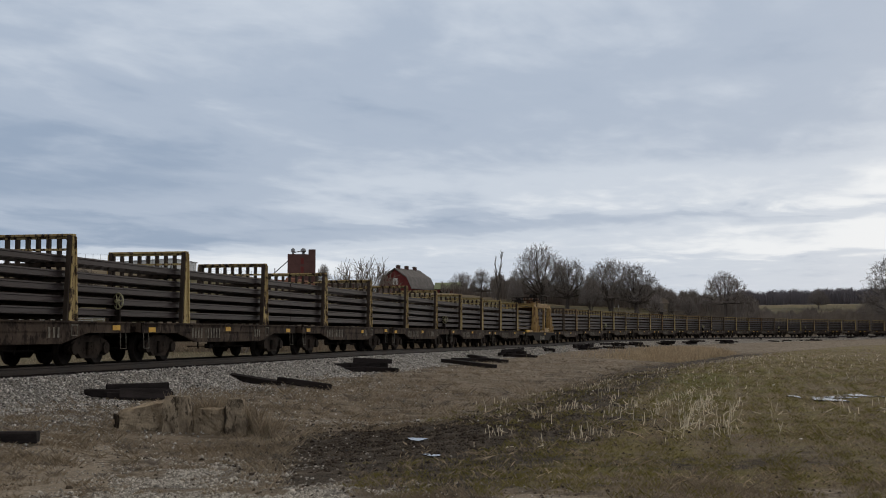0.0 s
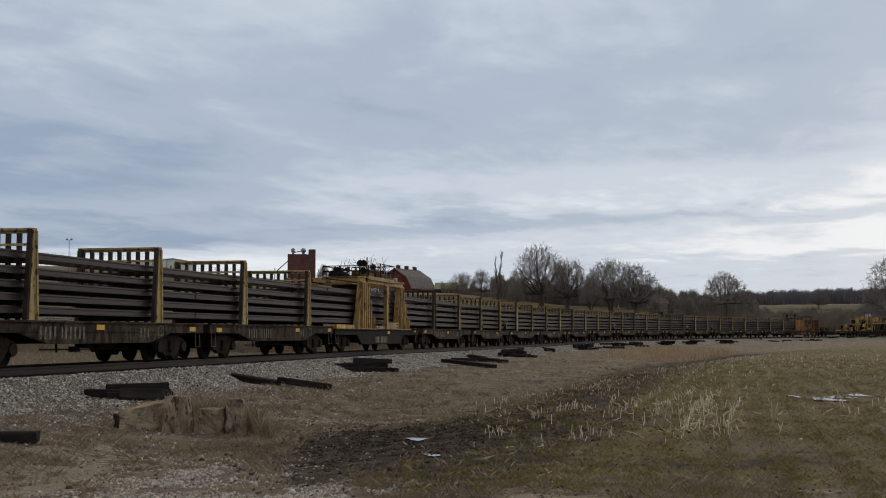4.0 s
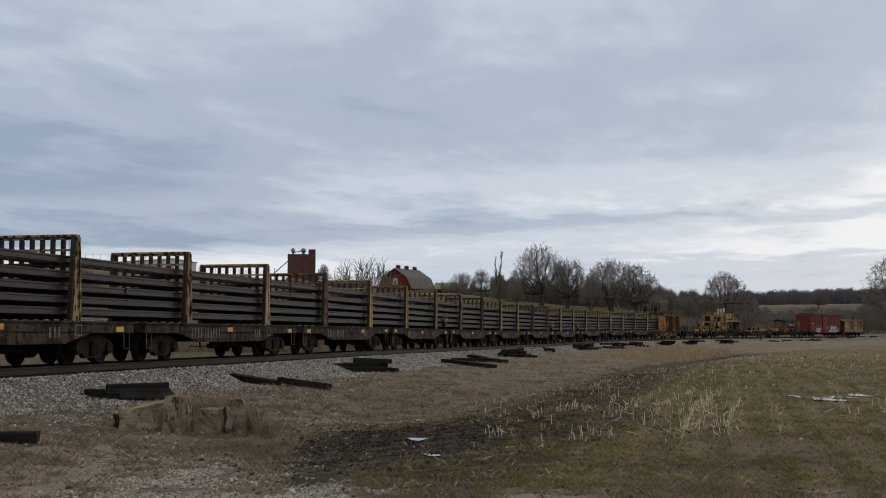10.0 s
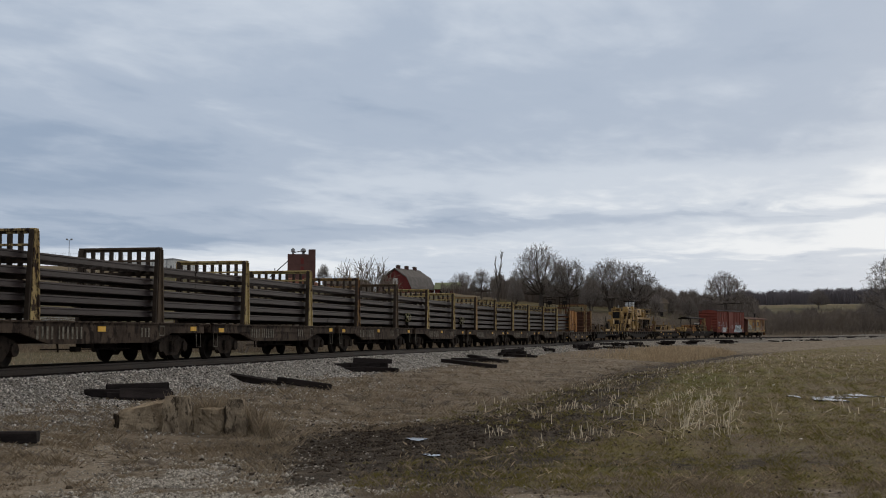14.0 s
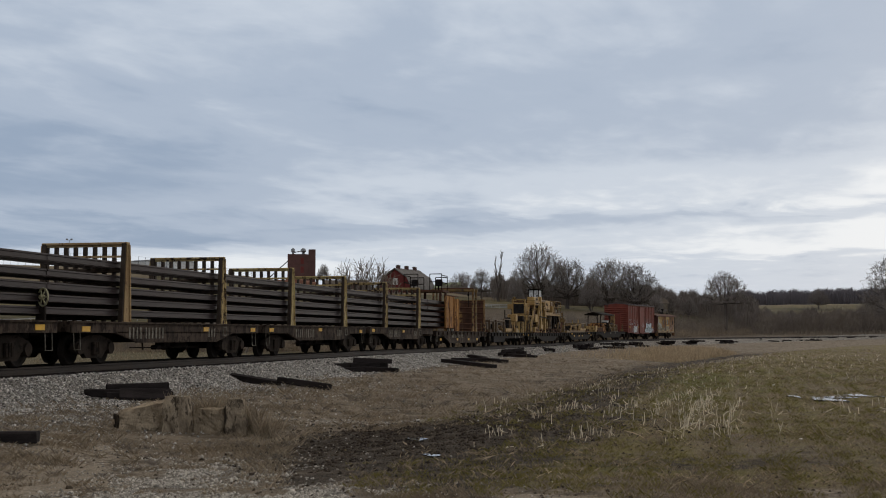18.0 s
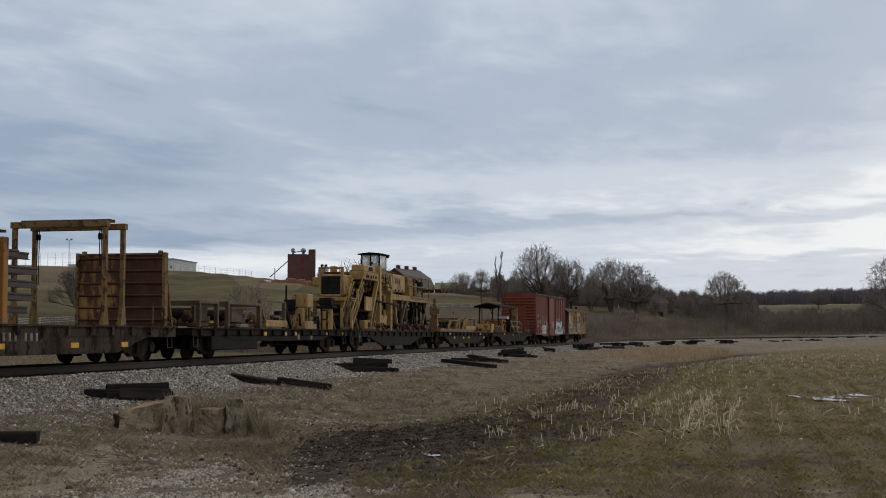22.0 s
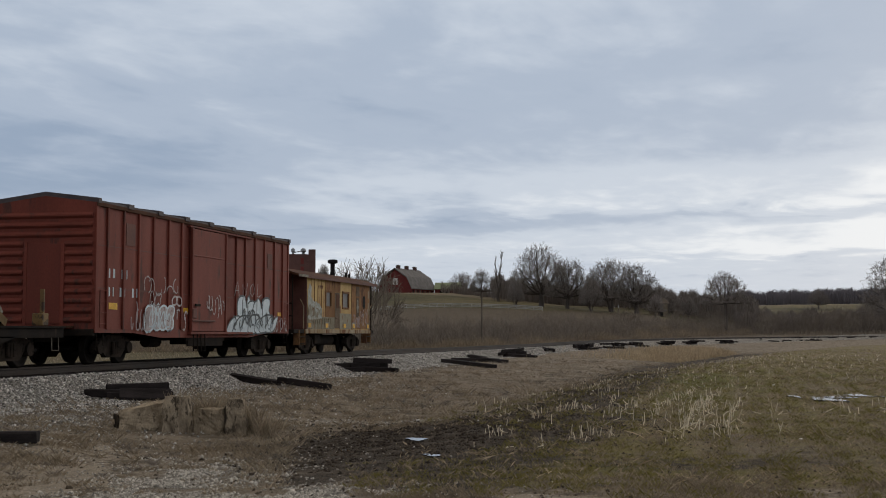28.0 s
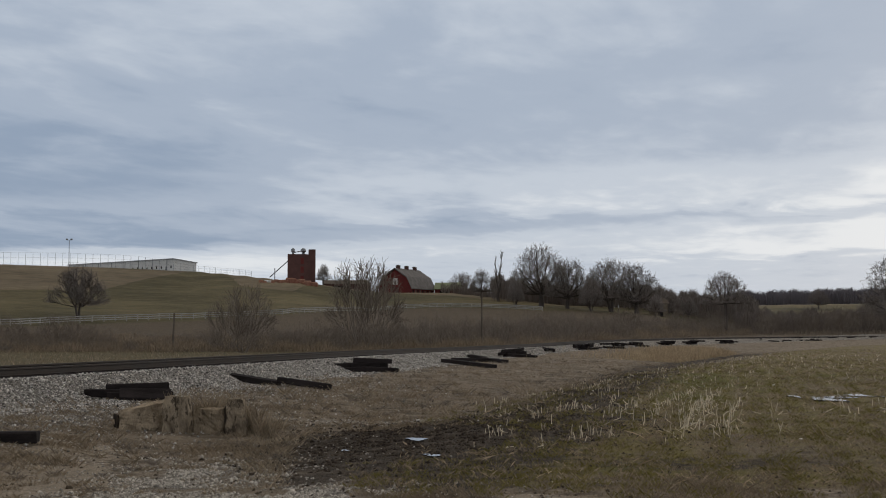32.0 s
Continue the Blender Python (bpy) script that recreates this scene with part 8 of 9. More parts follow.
def shed(col, r, length, depth, eave, ridge, label, roof, wall, turn=0.0, name="shed"):
    x, y = bearing(col, r)
    s = thing(name, label, "shed", stand(x, y, turn, 0.2))
    for z0, y0, y1 in ((0, 0, 0.2), (0, depth - 0.2, depth)):
        part("wall", Shape().box(-length / 2, length / 2, y0, y1, -1.5, eave), wall, s)
    for x in (-length / 2, length / 2 - 0.2):
        part("wall", Shape().box(x, x + 0.2, 0.2, depth - 0.2, -1.5, eave).prism([(0.2, eave), (depth - 0.2, eave), (depth / 2, ridge)], x, x + 0.2, "x"), wall, s)
    part("roof", Shape().prism([(-0.5, eave - 0.1), (depth / 2, ridge), (depth + 0.5, eave - 0.1), (depth + 0.5, eave + 0.12), (depth / 2, ridge + 0.25), (-0.5, eave + 0.12)], -length / 2 - 0.4, length / 2 + 0.4, "x"), roof, s)
    # Black plate on the closed wall paints the shade of an open doorway.
    part("opening", Shape().box(-length * 0.3, length * 0.1, -0.05, 0.02, 0, eave * 0.75), BLACK, s)
    return s


white_fence()
long_hall()
_x, _y = bearing(-20, 640)
hall(stand(_x, _y, -4, 0.6), 34, 16, 2.2, 3.2, "metal_hall", "low grey metal roof of a hall behind the hill crest", [])
security_fence()
floodlight_pole(*bearing(121, 596), 13.3)
grain_tower()
rubble()
barn()
shed(791, 560, 11.0, 8, 2.6, 5.4, "low open shed with dull green metal roof", ROOF_GREEN, BARN_RED, -8)
shed(612, 560, 20, 8, 3.0, 4.6, "low brown farm building beside the barn", SHINGLE, SILO_BROWN, 4)
shed(1171, 436, 4.6, 5, 4.6, 6.4, "small pale grey weathered house among bare trees", SHINGLE, STUMP_DARK, 20, "farm_house")


def lone_pole(x, y, h, lean=0.0):
    p = thing("wooden_pole", "thin weathered wooden pole standing in the brush", "pole", stand(x, y) @ pose(0, 0, 0, 0, lean, 0))
    part("shaft", Shape().tube([(0, 0, -0.4), (0, 0, h)], [0.1, 0.075], 8), POLE_WOOD, p)


lone_pole(-23.9, 112.6, 3.3, 2)
lone_pole(3.9, 128, 5.6, 0)


# ---- bare trees ----
def crown_tree(seed, height, half_w, trunk_r, base=0.2, limbs=9, branches=8, twigs=9, tips=4, twig_r=0.02, stems=1, low=0.0, first=0.22, boxy=2.0, spray=0.34):
    """A bare tree: limbs fan out from a low fork and branch again and again, out to a rounded, uneven rim."""
    r = random.Random(seed)
    wood, fine = Shape(), Shape()
    fork = Vector((0, 0, height * base))
    rise = height * (1 - base)
    lobes = [(r.uniform(0, math.tau), r.uniform(0.3, 1.2), r.uniform(-0.11, 0.06)) for _ in range(9)]

    def aim(az, el):
        return Vector((math.cos(az) * math.cos(el), math.sin(az) * math.cos(el), math.sin(el)))

    def rim(d, k):
        az, el = math.atan2(d.y, d.x), math.asin(max(-1, min(1, d.z)))
        q = 1.0
        for a, e, w in lobes:
            q += w * math.exp(-((math.remainder(az - a, math.tau) / 0.7) ** 2 + ((el - e) / 0.4) ** 2))
        side, up = half_w * (1 + 0.1 * math.cos(2 * el)), rise
        f = 1 / ((math.hypot(d.x, d.y) / side) ** boxy + (max(d.z, 0) / up) ** boxy) ** (1 / boxy)
        return fork + d * (f * q * k)

    def nudge(d, w):
        q = d + Vector((r.gauss(0, w), r.gauss(0, w), r.gauss(0, w) + 0.2 * w))
        return Vector((q.x, q.y, max(q.z, 0.04 + 0.6 * low))).normalized()

    def bow(a, b, n, w):
        """A line that leaves steeply and bends a little on its way."""
        l = (b - a).length
        return [a] + [a.lerp(b, i / n) + Vector((r.uniform(-w, w), r.uniform(-w, w), r.uniform(-w, w) - w * 1.1 * math.sin(math.pi * i / n))) * l for i in range(1, n)] + [b]

    def along(pts, t):
        n = len(pts) - 1
        i = min(int(t * n), n - 1)
        return pts[i].lerp(pts[i + 1], t * n - i)

    for s in range(stems):
        ang = 2.4 * s + r.uniform(-0.3, 0.3)
        spread = half_w * 0.10 if stems > 1 else 0.0
        foot = Vector((math.cos(ang) * spread * 0.35, math.sin(ang) * spread * 0.35, -0.3))
        top = fork + Vector((math.cos(ang) * spread * 1.5, math.sin(ang) * spread * 1.5, r.uniform(-0.1, 0.15) * height * base))
        rad = trunk_r if stems == 1 else trunk_r * 0.75
        wood.tube([foot, foot.lerp(top, 0.5), top], [rad * 1.3, rad, rad * 0.9], 7, False)
        for i in range(limbs):
            el = low + (1.5 - low) * ((i + 0.5) / limbs) ** (1.25 if low < 0.3 else 0.9)
            d = aim(2.39996 * i + s * 1.7 + r.uniform(-0.3, 0.3) if stems == 1 else ang + r.uniform(-1.3, 1.3), min(el, 1.5))
            limb = bow(top, rim(d, r.uniform(0.72, 0.86)), 4, 0.05)
            lr = rad * r.uniform(0.4, 0.58)
            wood.tube(limb, [lr, lr * 0.8, lr * 0.6, lr * 0.4, lr * 0.22], 5, False)
            for j in range(branches):
                t = first + (1 - first) * (j + r.random()) / branches
                a = along(limb, t)
                d2 = nudge(d, spray * (1.15 - 0.5 * t))
                goal = rim(d2, r.uniform(0.8, 0.98))
                b = a.lerp(goal, r.uniform(0.7, 1.0))
                br = bow(a, b, 3, 0.05)
                bw = max(lr * 0.42 * (1.05 - 0.7 * t), twig_r * 1.5)
                wood.tube(br, [bw, bw * 0.75, bw * 0.5, bw * 0.3], 4, False)
                for m in range(twigs):
                    t2 = 0.2 + 0.8 * (m + r.random()) / twigs
                    p = along(br, t2)
                    q = p.lerp(rim(nudge(d2, spray * 0.45), r.uniform(0.88, 1.01)), r.uniform(0.55, 1.0))
                    if (q - p).length > height * 0.2:
                        q = p + (q - p).normalized() * height * 0.2
                    tw = bow(p, q, 2, 0.05)
                    fine.tube(tw, [twig_r * 1.3, twig_r, twig_r * 0.6], 3, False)
                    for u in range(tips):
                        e = along(tw, r.uniform(0.2, 1.0))
                        fine.tube([e, e + ((q - p).normalized() * 1.1 + Vector((r.uniform(-1, 1), r.uniform(-1, 1), r.uniform(-0.6, 1.0)))) * height * r.uniform(0.018, 0.04)], [twig_r * 0.8, twig_r * 0.45], 3, False)
    small = height < 7
    return wood.data("trunk", SHRUB_WOOD if small else BARK, True, False), fine.data("crown", SHRUB_WOOD if small else TWIG, False, False)


def snag_tree(seed, height):
    """A tall dead tree: two bare stems with a few broken limbs."""
    r = random.Random(seed)
    wood, fine = Shape(), Shape()
    for sg in (-1, 1):
        pts = [Vector((0.15 * sg, 0, -0.3))]
        for i in range(1, 8):
            t = i / 7
            pts.append(Vector((sg * (0.2 + height * 0.12 * t ** 1.4) + r.uniform(-0.25, 0.25), r.uniform(-0.4, 0.4), height * t * (1.0 if sg < 0 else 0.86))))
        wood.tube(pts, [0.34 * (1 - 0.8 * i / 7) for i in range(8)], 6, False)
        for j in range(9):
            k = r.randint(2, 6)
            a = pts[k].lerp(pts[k + 1], r.random())
            d = Vector((r.choice((-1, 1)) * r.uniform(0.4, 1.0), r.uniform(-0.6, 0.6), r.uniform(0.6, 1.4))).normalized()
            l = height * r.uniform(0.08, 0.22)
            m = a + d * l * 0.5
            b = m + (d + Vector((0, 0, 0.5))).normalized() * l * 0.5
            wood.tube([a, m, b], [0.12, 0.09, 0.05], 4, False)
            for u in range(4):
                e = m.lerp(b, r.random())
                fine.tube([e, e + Vector((r.uniform(-0.6, 0.6), r.uniform(-0.6, 0.6), r.uniform(0.3, 1.1)))], [0.045, 0.025], 3, False)
    return wood.data("trunk", BARK, True, False), fine.data("crown", TWIG, False, False)


TREES = {
    "oak": [crown_tree(21, 20, 10.2, 0.72, 0.2, 14, 8, 9, 6, 0.030, 1, 0.12, 0.26, 2.2, 0.46), crown_tree(22, 20, 9.8, 0.66, 0.18, 13, 8, 9, 6, 0.030, 1, 0.1, 0.26, 2.2, 0.46), crown_tree(23, 20, 10.4, 0.58, 0.19, 9, 8, 9, 6, 0.030, 2, 0.12, 0.26, 2.2, 0.46), crown_tree(24, 20, 7.4, 0.5, 0.46, 15, 7, 8, 6, 0.026, 1, 0.05, 0.3, 2.2, 0.44)],
    "vase": [crown_tree(31, 12, 6.6, 0.3, 0.16, 9, 8, 7, 4, 0.026, 2, 0.25), crown_tree(36, 12, 5.4, 0.26, 0.1, 5, 7, 7, 3, 0.026, 4, 0.35)],
    "snag": [snag_tree(41, 15)],
    "shrub": [crown_tree(51, 4, 1.9, 0.03, 0.05, 3, 4, 4, 2, 0.0065, 7, 0.45, 0.35), crown_tree(52, 4, 2.2, 0.03, 0.05, 3, 4, 4, 2, 0.0065, 6, 0.35, 0.3), crown_tree(53, 4, 1.5, 0.035, 0.06, 2, 4, 5, 2, 0.0065, 6, 0.7, 0.4)],
    "sapling": [crown_tree(61, 6, 2.2, 0.055, 0.06, 3, 4, 4, 1, 0.011, 6, 0.8, 0.5, 3.4, 0.15), crown_tree(62, 6, 1.8, 0.05, 0.07, 3, 4, 4, 1, 0.011, 5, 0.85, 0.5, 3.4, 0.15)],
    "slim": [crown_tree(71, 6, 1.0, 0.05, 0.3, 6, 4, 4, 1, 0.009, 1, 0.8, 0.3), crown_tree(72, 6, 1.3, 0.045, 0.2, 3, 4, 4, 1, 0.009, 3, 0.8, 0.4)],
}
TREE_HEIGHT = {"oak": 20, "vase": 12, "snag": 15, "shrub": 4, "sapling": 6, "slim": 6}


def tree(kind, i, x, y, height, turn, label, name="bare_tree", wide=1.0, group=""):
    wood, twigs = TREES[kind][i % len(TREES[kind])]
    k = height / TREE_HEIGHT[kind]
    t = thing(name, label, "tree" if name == "bare_tree" else "shrub", stand(x, y, turn), group)
    t.scale = (k * wide, k * wide, k)
    part("trunk", wood, BARK, t, "grey-brown bark")
    part("crown", twigs, TWIG, t, "bare grey-brown twigs")
    return t


OAK = "large leafless tree with wide rounded grey crown"
for col, r, h, kind, i, wide, label in (
        (958, 440, 23.0, "oak", 0, 1.0, OAK), (1004, 432, 19.5, "oak", 1, 0.95, OAK), (1082, 430, 19.5, "oak", 2, 1.1, OAK), (1126, 428, 18.0, "oak", 0, 1.15, OAK),
        (1284, 300, 15.0, "oak", 3, 1.05, "leafless broad-crowned tree standing beyond the track"), (1592, 300, 20, "oak", 2, 1.0, OAK),
        (818, 604, 14.6, "oak", 1, 1.2, "leafless spreading tree behind the green shed"),
        (572, 520, 9.5, "vase", 0, 0.75, "small leafless tree beside the tower"), (882, 470, 18.5, "snag", 0, 1.0, "tall dead tree with few broken limbs"), (852, 500, 13, "oak", 1, 0.8, "slim leafless tree on the slope"),
        (140, 300, 13.6, "vase", 0, 1.1, "leafless round-crowned tree on the hillside"), (912, 430, 11, "vase", 1, 0.7, "leafless many-stemmed tree near the sheds"),
        (1046, 420, 13, "vase", 1, 0.75, "dark dense leafless hillside tree"), (1190, 440, 10.5, "oak", 2, 0.7, "small leafless tree near the house"), (1218, 450, 9, "oak", 0, 0.8, "small leafless tree near the house"),
        (1160, 410, 8.5, "vase", 0, 0.8, "low leafless tree in rough grass"), (1448, 700, 12, "oak", 0, 1.1, "leafless tree at the far wood's edge"), (1550, 420, 11, "oak", 0, 1.0, "leafless tree at the wood's edge")):
    tree(kind, i, *bearing(col, r), h, (col * 37) % 360, label, wide=wide)

YOUNG = "open leafless many-stemmed young tree beyond the track"
tree("sapling", 0, *bearing(642, 113), 8.8, 40, YOUNG, wide=1.3)
tree("sapling", 1, *bearing(624, 116), 8.3, 110, YOUNG, wide=1.15)
tree("sapling", 1, *bearing(664, 118), 8.2, 260, YOUNG, wide=1.15)
tree("slim", 0, *bearing(772, 128), 4.6, 20, "slender leafless sapling in the brush", wide=0.9)
# shrubs of the brush belt
_r = random.Random(77)
BRUSHY = "leafless brown shrub in the brush belt beyond the track"
tree("sapling", 0, *bearing(432, 96), 5.6, 75, "tall leafless shrub with many wispy stems beyond the track", "bare_shrub", 1.45, "brush belt")
tree("sapling", 1, *bearing(402, 101), 4.8, 15, "tall leafless shrub with many wispy stems beyond the track", "bare_shrub", 1.4, "brush belt")
for col, r, h, wide in ((28, 104, 3.0, 1.1), (42, 108, 2.6, 1.2), (75, 108, 2.6, 1.0), (118, 102, 3.6, 1.1), (140, 104, 3.2, 1.2), (165, 107, 2.6, 1.0), (192, 110, 2.2, 0.9), (460, 103, 4.4, 1.1), (420, 98, 4.2, 1.1), (478, 106, 2.8, 1.0), (15, 100, 3.2, 1.1), (96, 103, 3.4, 1.1), (380, 106, 3.0, 1.0), (590, 118, 2.6, 0.9), (702, 116, 3.4, 0.8), (848, 140, 3.4, 0.8)):
    tree("shrub", int(col), *bearing(col, r), h, (col * 53) % 360, BRUSHY, "bare_shrub", wide, "brush belt")
for i in range(150):
    if i < 70:
        col = _r.uniform(500, 1060)
        r = float(np.interp(col, [480, 700, 900, 1060], [104, 116, 138, 172])) * _r.uniform(1.02, 1.6)
        h = _r.uniform(1.6, 3.4) * float(np.interp(col, [480, 800, 1060], [0.7, 1.0, 1.4]))
        kind = "slim" if i % 3 == 0 else "shrub"
        h = h * 1.35 if kind == "slim" else h
    elif i < 90:
        col, r, h, kind = _r.uniform(-40, 480), _r.uniform(112, 160), _r.uniform(1.0, 2.0), "shrub"
    elif i < 118:
        col = _r.uniform(1040, 1330)
        r, h, kind = float(np.interp(col, [1040, 1330], [182, 285])) * _r.uniform(1.0, 1.3), _r.uniform(3.0, 6.5), "slim" if i % 2 else "shrub"
    else:
        col, r, h, kind = _r.uniform(1320, 1640), _r.uniform(285, 360), _r.uniform(5.0, 8.5), "slim" if i % 3 == 0 else "shrub"
    tree(kind, i, *bearing(col, r), h, _r.uniform(0, 360), BRUSHY, "bare_shrub", _r.uniform(0.9, 1.4), "brush belt")


def twig_mass(n, place, seed, slim, bushy=0.0):
    """Many thin upright twigs with an uneven outline, as number arrays."""
    r = np.random.RandomState(seed)
    x, y, h = place(r, n)
    z = ground_z(x, y)
    a = r.uniform(0, math.tau, n)
    lean = r.normal(0, 0.22, (n, 2)) * h[:, None] * (1 - 0.6 * bushy)
    w = slim * r.uniform(0.6, 1.4, n)
    t0 = r.uniform(0.0, 0.55 + 0.38 * bushy, n) * h
    v = np.empty((n, 3, 3))
    v[:, 0] = np.stack([x - w * np.cos(a), y - w * np.sin(a), z + t0], 1)
    v[:, 1] = np.stack([x + w * np.cos(a), y + w * np.sin(a), z + t0], 1)
    v[:, 2] = np.stack([x + lean[:, 0], y + lean[:, 1], z + t0 + (h - t0) * r.uniform(0.5, 1.0, n)], 1)
    return v.reshape(-1, 3), np.arange(3 * n).reshape(-1, 3)


def far_woods():
    def belt(c0, c1, r0, r1, hmin, hmax, seed):
        def place(r, n):
            col = r.uniform(c0, c1, n)
            d = r.uniform(r0, r1, n)
            clump = 0.55 + 0.25 * np.sin(col * 0.11 + seed) * np.sin(col * 0.037 + 2 * seed) + 0.14 * np.sin(col * 0.31 + d * 0.02) + 0.1 * np.sin(col * 0.73 + d * 0.05)
            return (col - 784) / FOC * d, d, hmin + (hmax - hmin) * np.clip(clump + r.normal(0, 0.09, n), 0, 1.2)
        return place
    for nm, n, args, slim, material in (("far_woods", 60000, (1225, 1700, 900, 1050, 11.5, 15.0, 1.0), 0.22, HAZED_WOOD), ("hedge_woods", 42000, (870, 1340, 470, 560, 5, 11, 2.0), 0.11, NEAR_WOOD),
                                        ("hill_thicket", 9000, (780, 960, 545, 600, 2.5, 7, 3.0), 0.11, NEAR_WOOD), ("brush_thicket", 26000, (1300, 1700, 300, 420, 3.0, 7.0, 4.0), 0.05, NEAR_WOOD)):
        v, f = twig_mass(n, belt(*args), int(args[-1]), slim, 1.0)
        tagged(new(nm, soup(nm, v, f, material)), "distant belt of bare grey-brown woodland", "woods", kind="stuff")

    def undergrowth(r, n):
        col = r.uniform(-60, 1400, n)
        lo = np.interp(col, [-60, 480, 700, 900, 1100, 1400], [100, 99, 106, 127, 176, 300])
        d = lo * (1 + r.beta(1.0, 1.7, n) * np.interp(col, [0, 450, 600, 1000, 1300], [1.0, 1.1, 2.4, 1.5, 0.8]))
        patch = 0.6 + 0.4 * np.sin(col * 0.045) * np.sin(d * 0.09) + 0.2 * np.sin(col * 0.17)
        return (col - 784) / FOC * d, d, np.clip(patch + r.normal(0, 0.25, n), 0.2, 1.4) * np.interp(col, [0, 450, 600, 850, 1050, 1150, 1300, 1400], [0.6, 0.9, 1.9, 2.7, 3.4, 2.4, 3.2, 3.6])
    v, f = twig_mass(105000, undergrowth, 9, 0.016)
    tagged(new("undergrowth", soup("undergrowth", v, f, BRUSH)), "tangled dead brown weeds and undergrowth beyond the track", "undergrowth", kind="stuff")

    def weeds(r, n):
        col = r.uniform(-60, 1330, n)
        lo = np.interp(col, [-60, 480, 700, 900, 1100, 1330], [97, 97, 104, 125, 175, 280])
        d = lo * (1 + r.beta(1.0, 1.5, n) * np.interp(col, [0, 600, 1000], [1.1, 1.0, 0.6]))
        patch = np.sin(col * 0.031 + 1.0) * np.sin(d * 0.11) + 0.6 * np.sin(col * 0.083 + d * 0.04)
        return (col - 784) / FOC * d, d, np.clip(0.8 + 0.35 * patch + r.normal(0, 0.2, n), 0.25, 1.5) * np.interp(col, [0, 700, 1000, 1330], [0.7, 0.85, 1.2, 1.6])
    v, f = twig_mass(120000, weeds, 19, 0.022)
    tagged(new("tall_weeds", soup("tall_weeds", v, f, WEED)), "tawny dead grass and weeds beyond the track", "weeds", kind="stuff")


far_woods()


# ---- foreground ----
def sleeper(x, y, z, turn, tilt=0.0, roll=0.0, length=2.6, label="discarded black creosoted railway sleeper beside the track", w=0.24, h=0.19):
    k = ("old_sleeper", round(length, 1))

    def make():
        r = random.Random(int(length * 10))
        sh = Shape().box(-length / 2, length / 2, -w / 2, w / 2, 0, h, 0.018)
        sh.v = [(a + r.uniform(-0.015, 0.015), b + r.uniform(-0.012, 0.012), c + r.uniform(-0.008, 0.008)) for a, b, c in sh.v]
        return sh.data("old_sleeper", TIE)
    ob = new("old_sleeper", shared(k, make))
    ob.matrix_basis = pose(x, y, zmath(x, y) + z, roll, tilt, turn)
    return tagged(ob, label, "sleeper", "discarded sleepers")


def sleepers():
    stack = "stacked black creosoted railway sleeper in a low pile"
    # the near pile, two wide and two high, with one rolled off onto its edge
    sleeper(-7.36, 31.25, 0.0, 20, 1, 0, 1.5, stack)
    sleeper(-7.4, 30.95, 0.0, 18, 1, 0, 1.5, stack)
    sleeper(-7.42, 31.05, 0.2, 19, -1.5, -4, 1.5, stack)
    sleeper(-7.12, 30.55, 0.06, 12, 2, 42, 1.2, "black creosoted railway sleeper rolled off the pile onto its edge", 0.36, 0.17)
    sleeper(-8.12, 30.75, 0.06, 16, 1, 0, 1.0)
    sleeper(-6.0, 40.0, 0.08, -42, 4.5, 4)
    sleeper(-4.15, 37.9, 0.02, -50, 3, -6)
    for i, (x, y, z, t) in enumerate(((-3.7, 51.8, 0, 12), (-2.9, 52.2, 0, 2), (-3.0, 52.5, 0.02, -13), (-3.05, 52.3, 0.2, 21), (-3.2, 52.55, 0.2, -8), (-2.9, 52.4, 0.36, 13), (-3.6, 52.2, 0.17, 29), (-2.5, 51.5, 0, -34))):
        sleeper(x, y, z, t, (i % 3 - 1) * 2.5, 0, 1.6 if i % 2 else 1.9, label=stack)
    for x, y, z, t, a in ((0.6, 66.5, 0.05, -62, 1.5), (1.3, 62.8, 0.02, -66, 2), (1.9, 59.2, 0.0, -70, 1.5), (2.0, 76.0, 0.1, -70, 2), (2.5, 72.0, 0.04, -74, 2.5), (3.0, 68.4, 0.0, -75, 1), (1.6, 70.0, 0.02, -30, 0)):
        sleeper(x, y, z, t, a)
    r = random.Random(5)
    for cx, cy, n, spread in ((4.6, 87, 7, 0.55), (5.6, 85.0, 2, 0.6), (9.1, 108.5, 3, 0.4), (13.6, 123.5, 9, 0.8), (18.2, 135, 9, 0.9), (16.9, 131, 2, 0.9), (23.2, 150.5, 9, 0.9), (29.6, 168, 9, 0.7), (35.7, 182, 9, 1.2), (43.9, 199.5, 9, 1.2), (58.4, 225, 4, 2.2), (68.5, 240, 5, 2.8), (71, 242, 3, 1.5)):
        for i in range(n):
            sleeper(cx + r.uniform(-spread, spread), cy + r.uniform(-spread, spread) * 1.3, 0.19 * (i // 3), r.uniform(-125, -45), r.uniform(-3, 3), 0, label=stack)
    sleeper(-6.75, 19.4, -0.02, 8, 0, 0, 1.2)


sleepers()


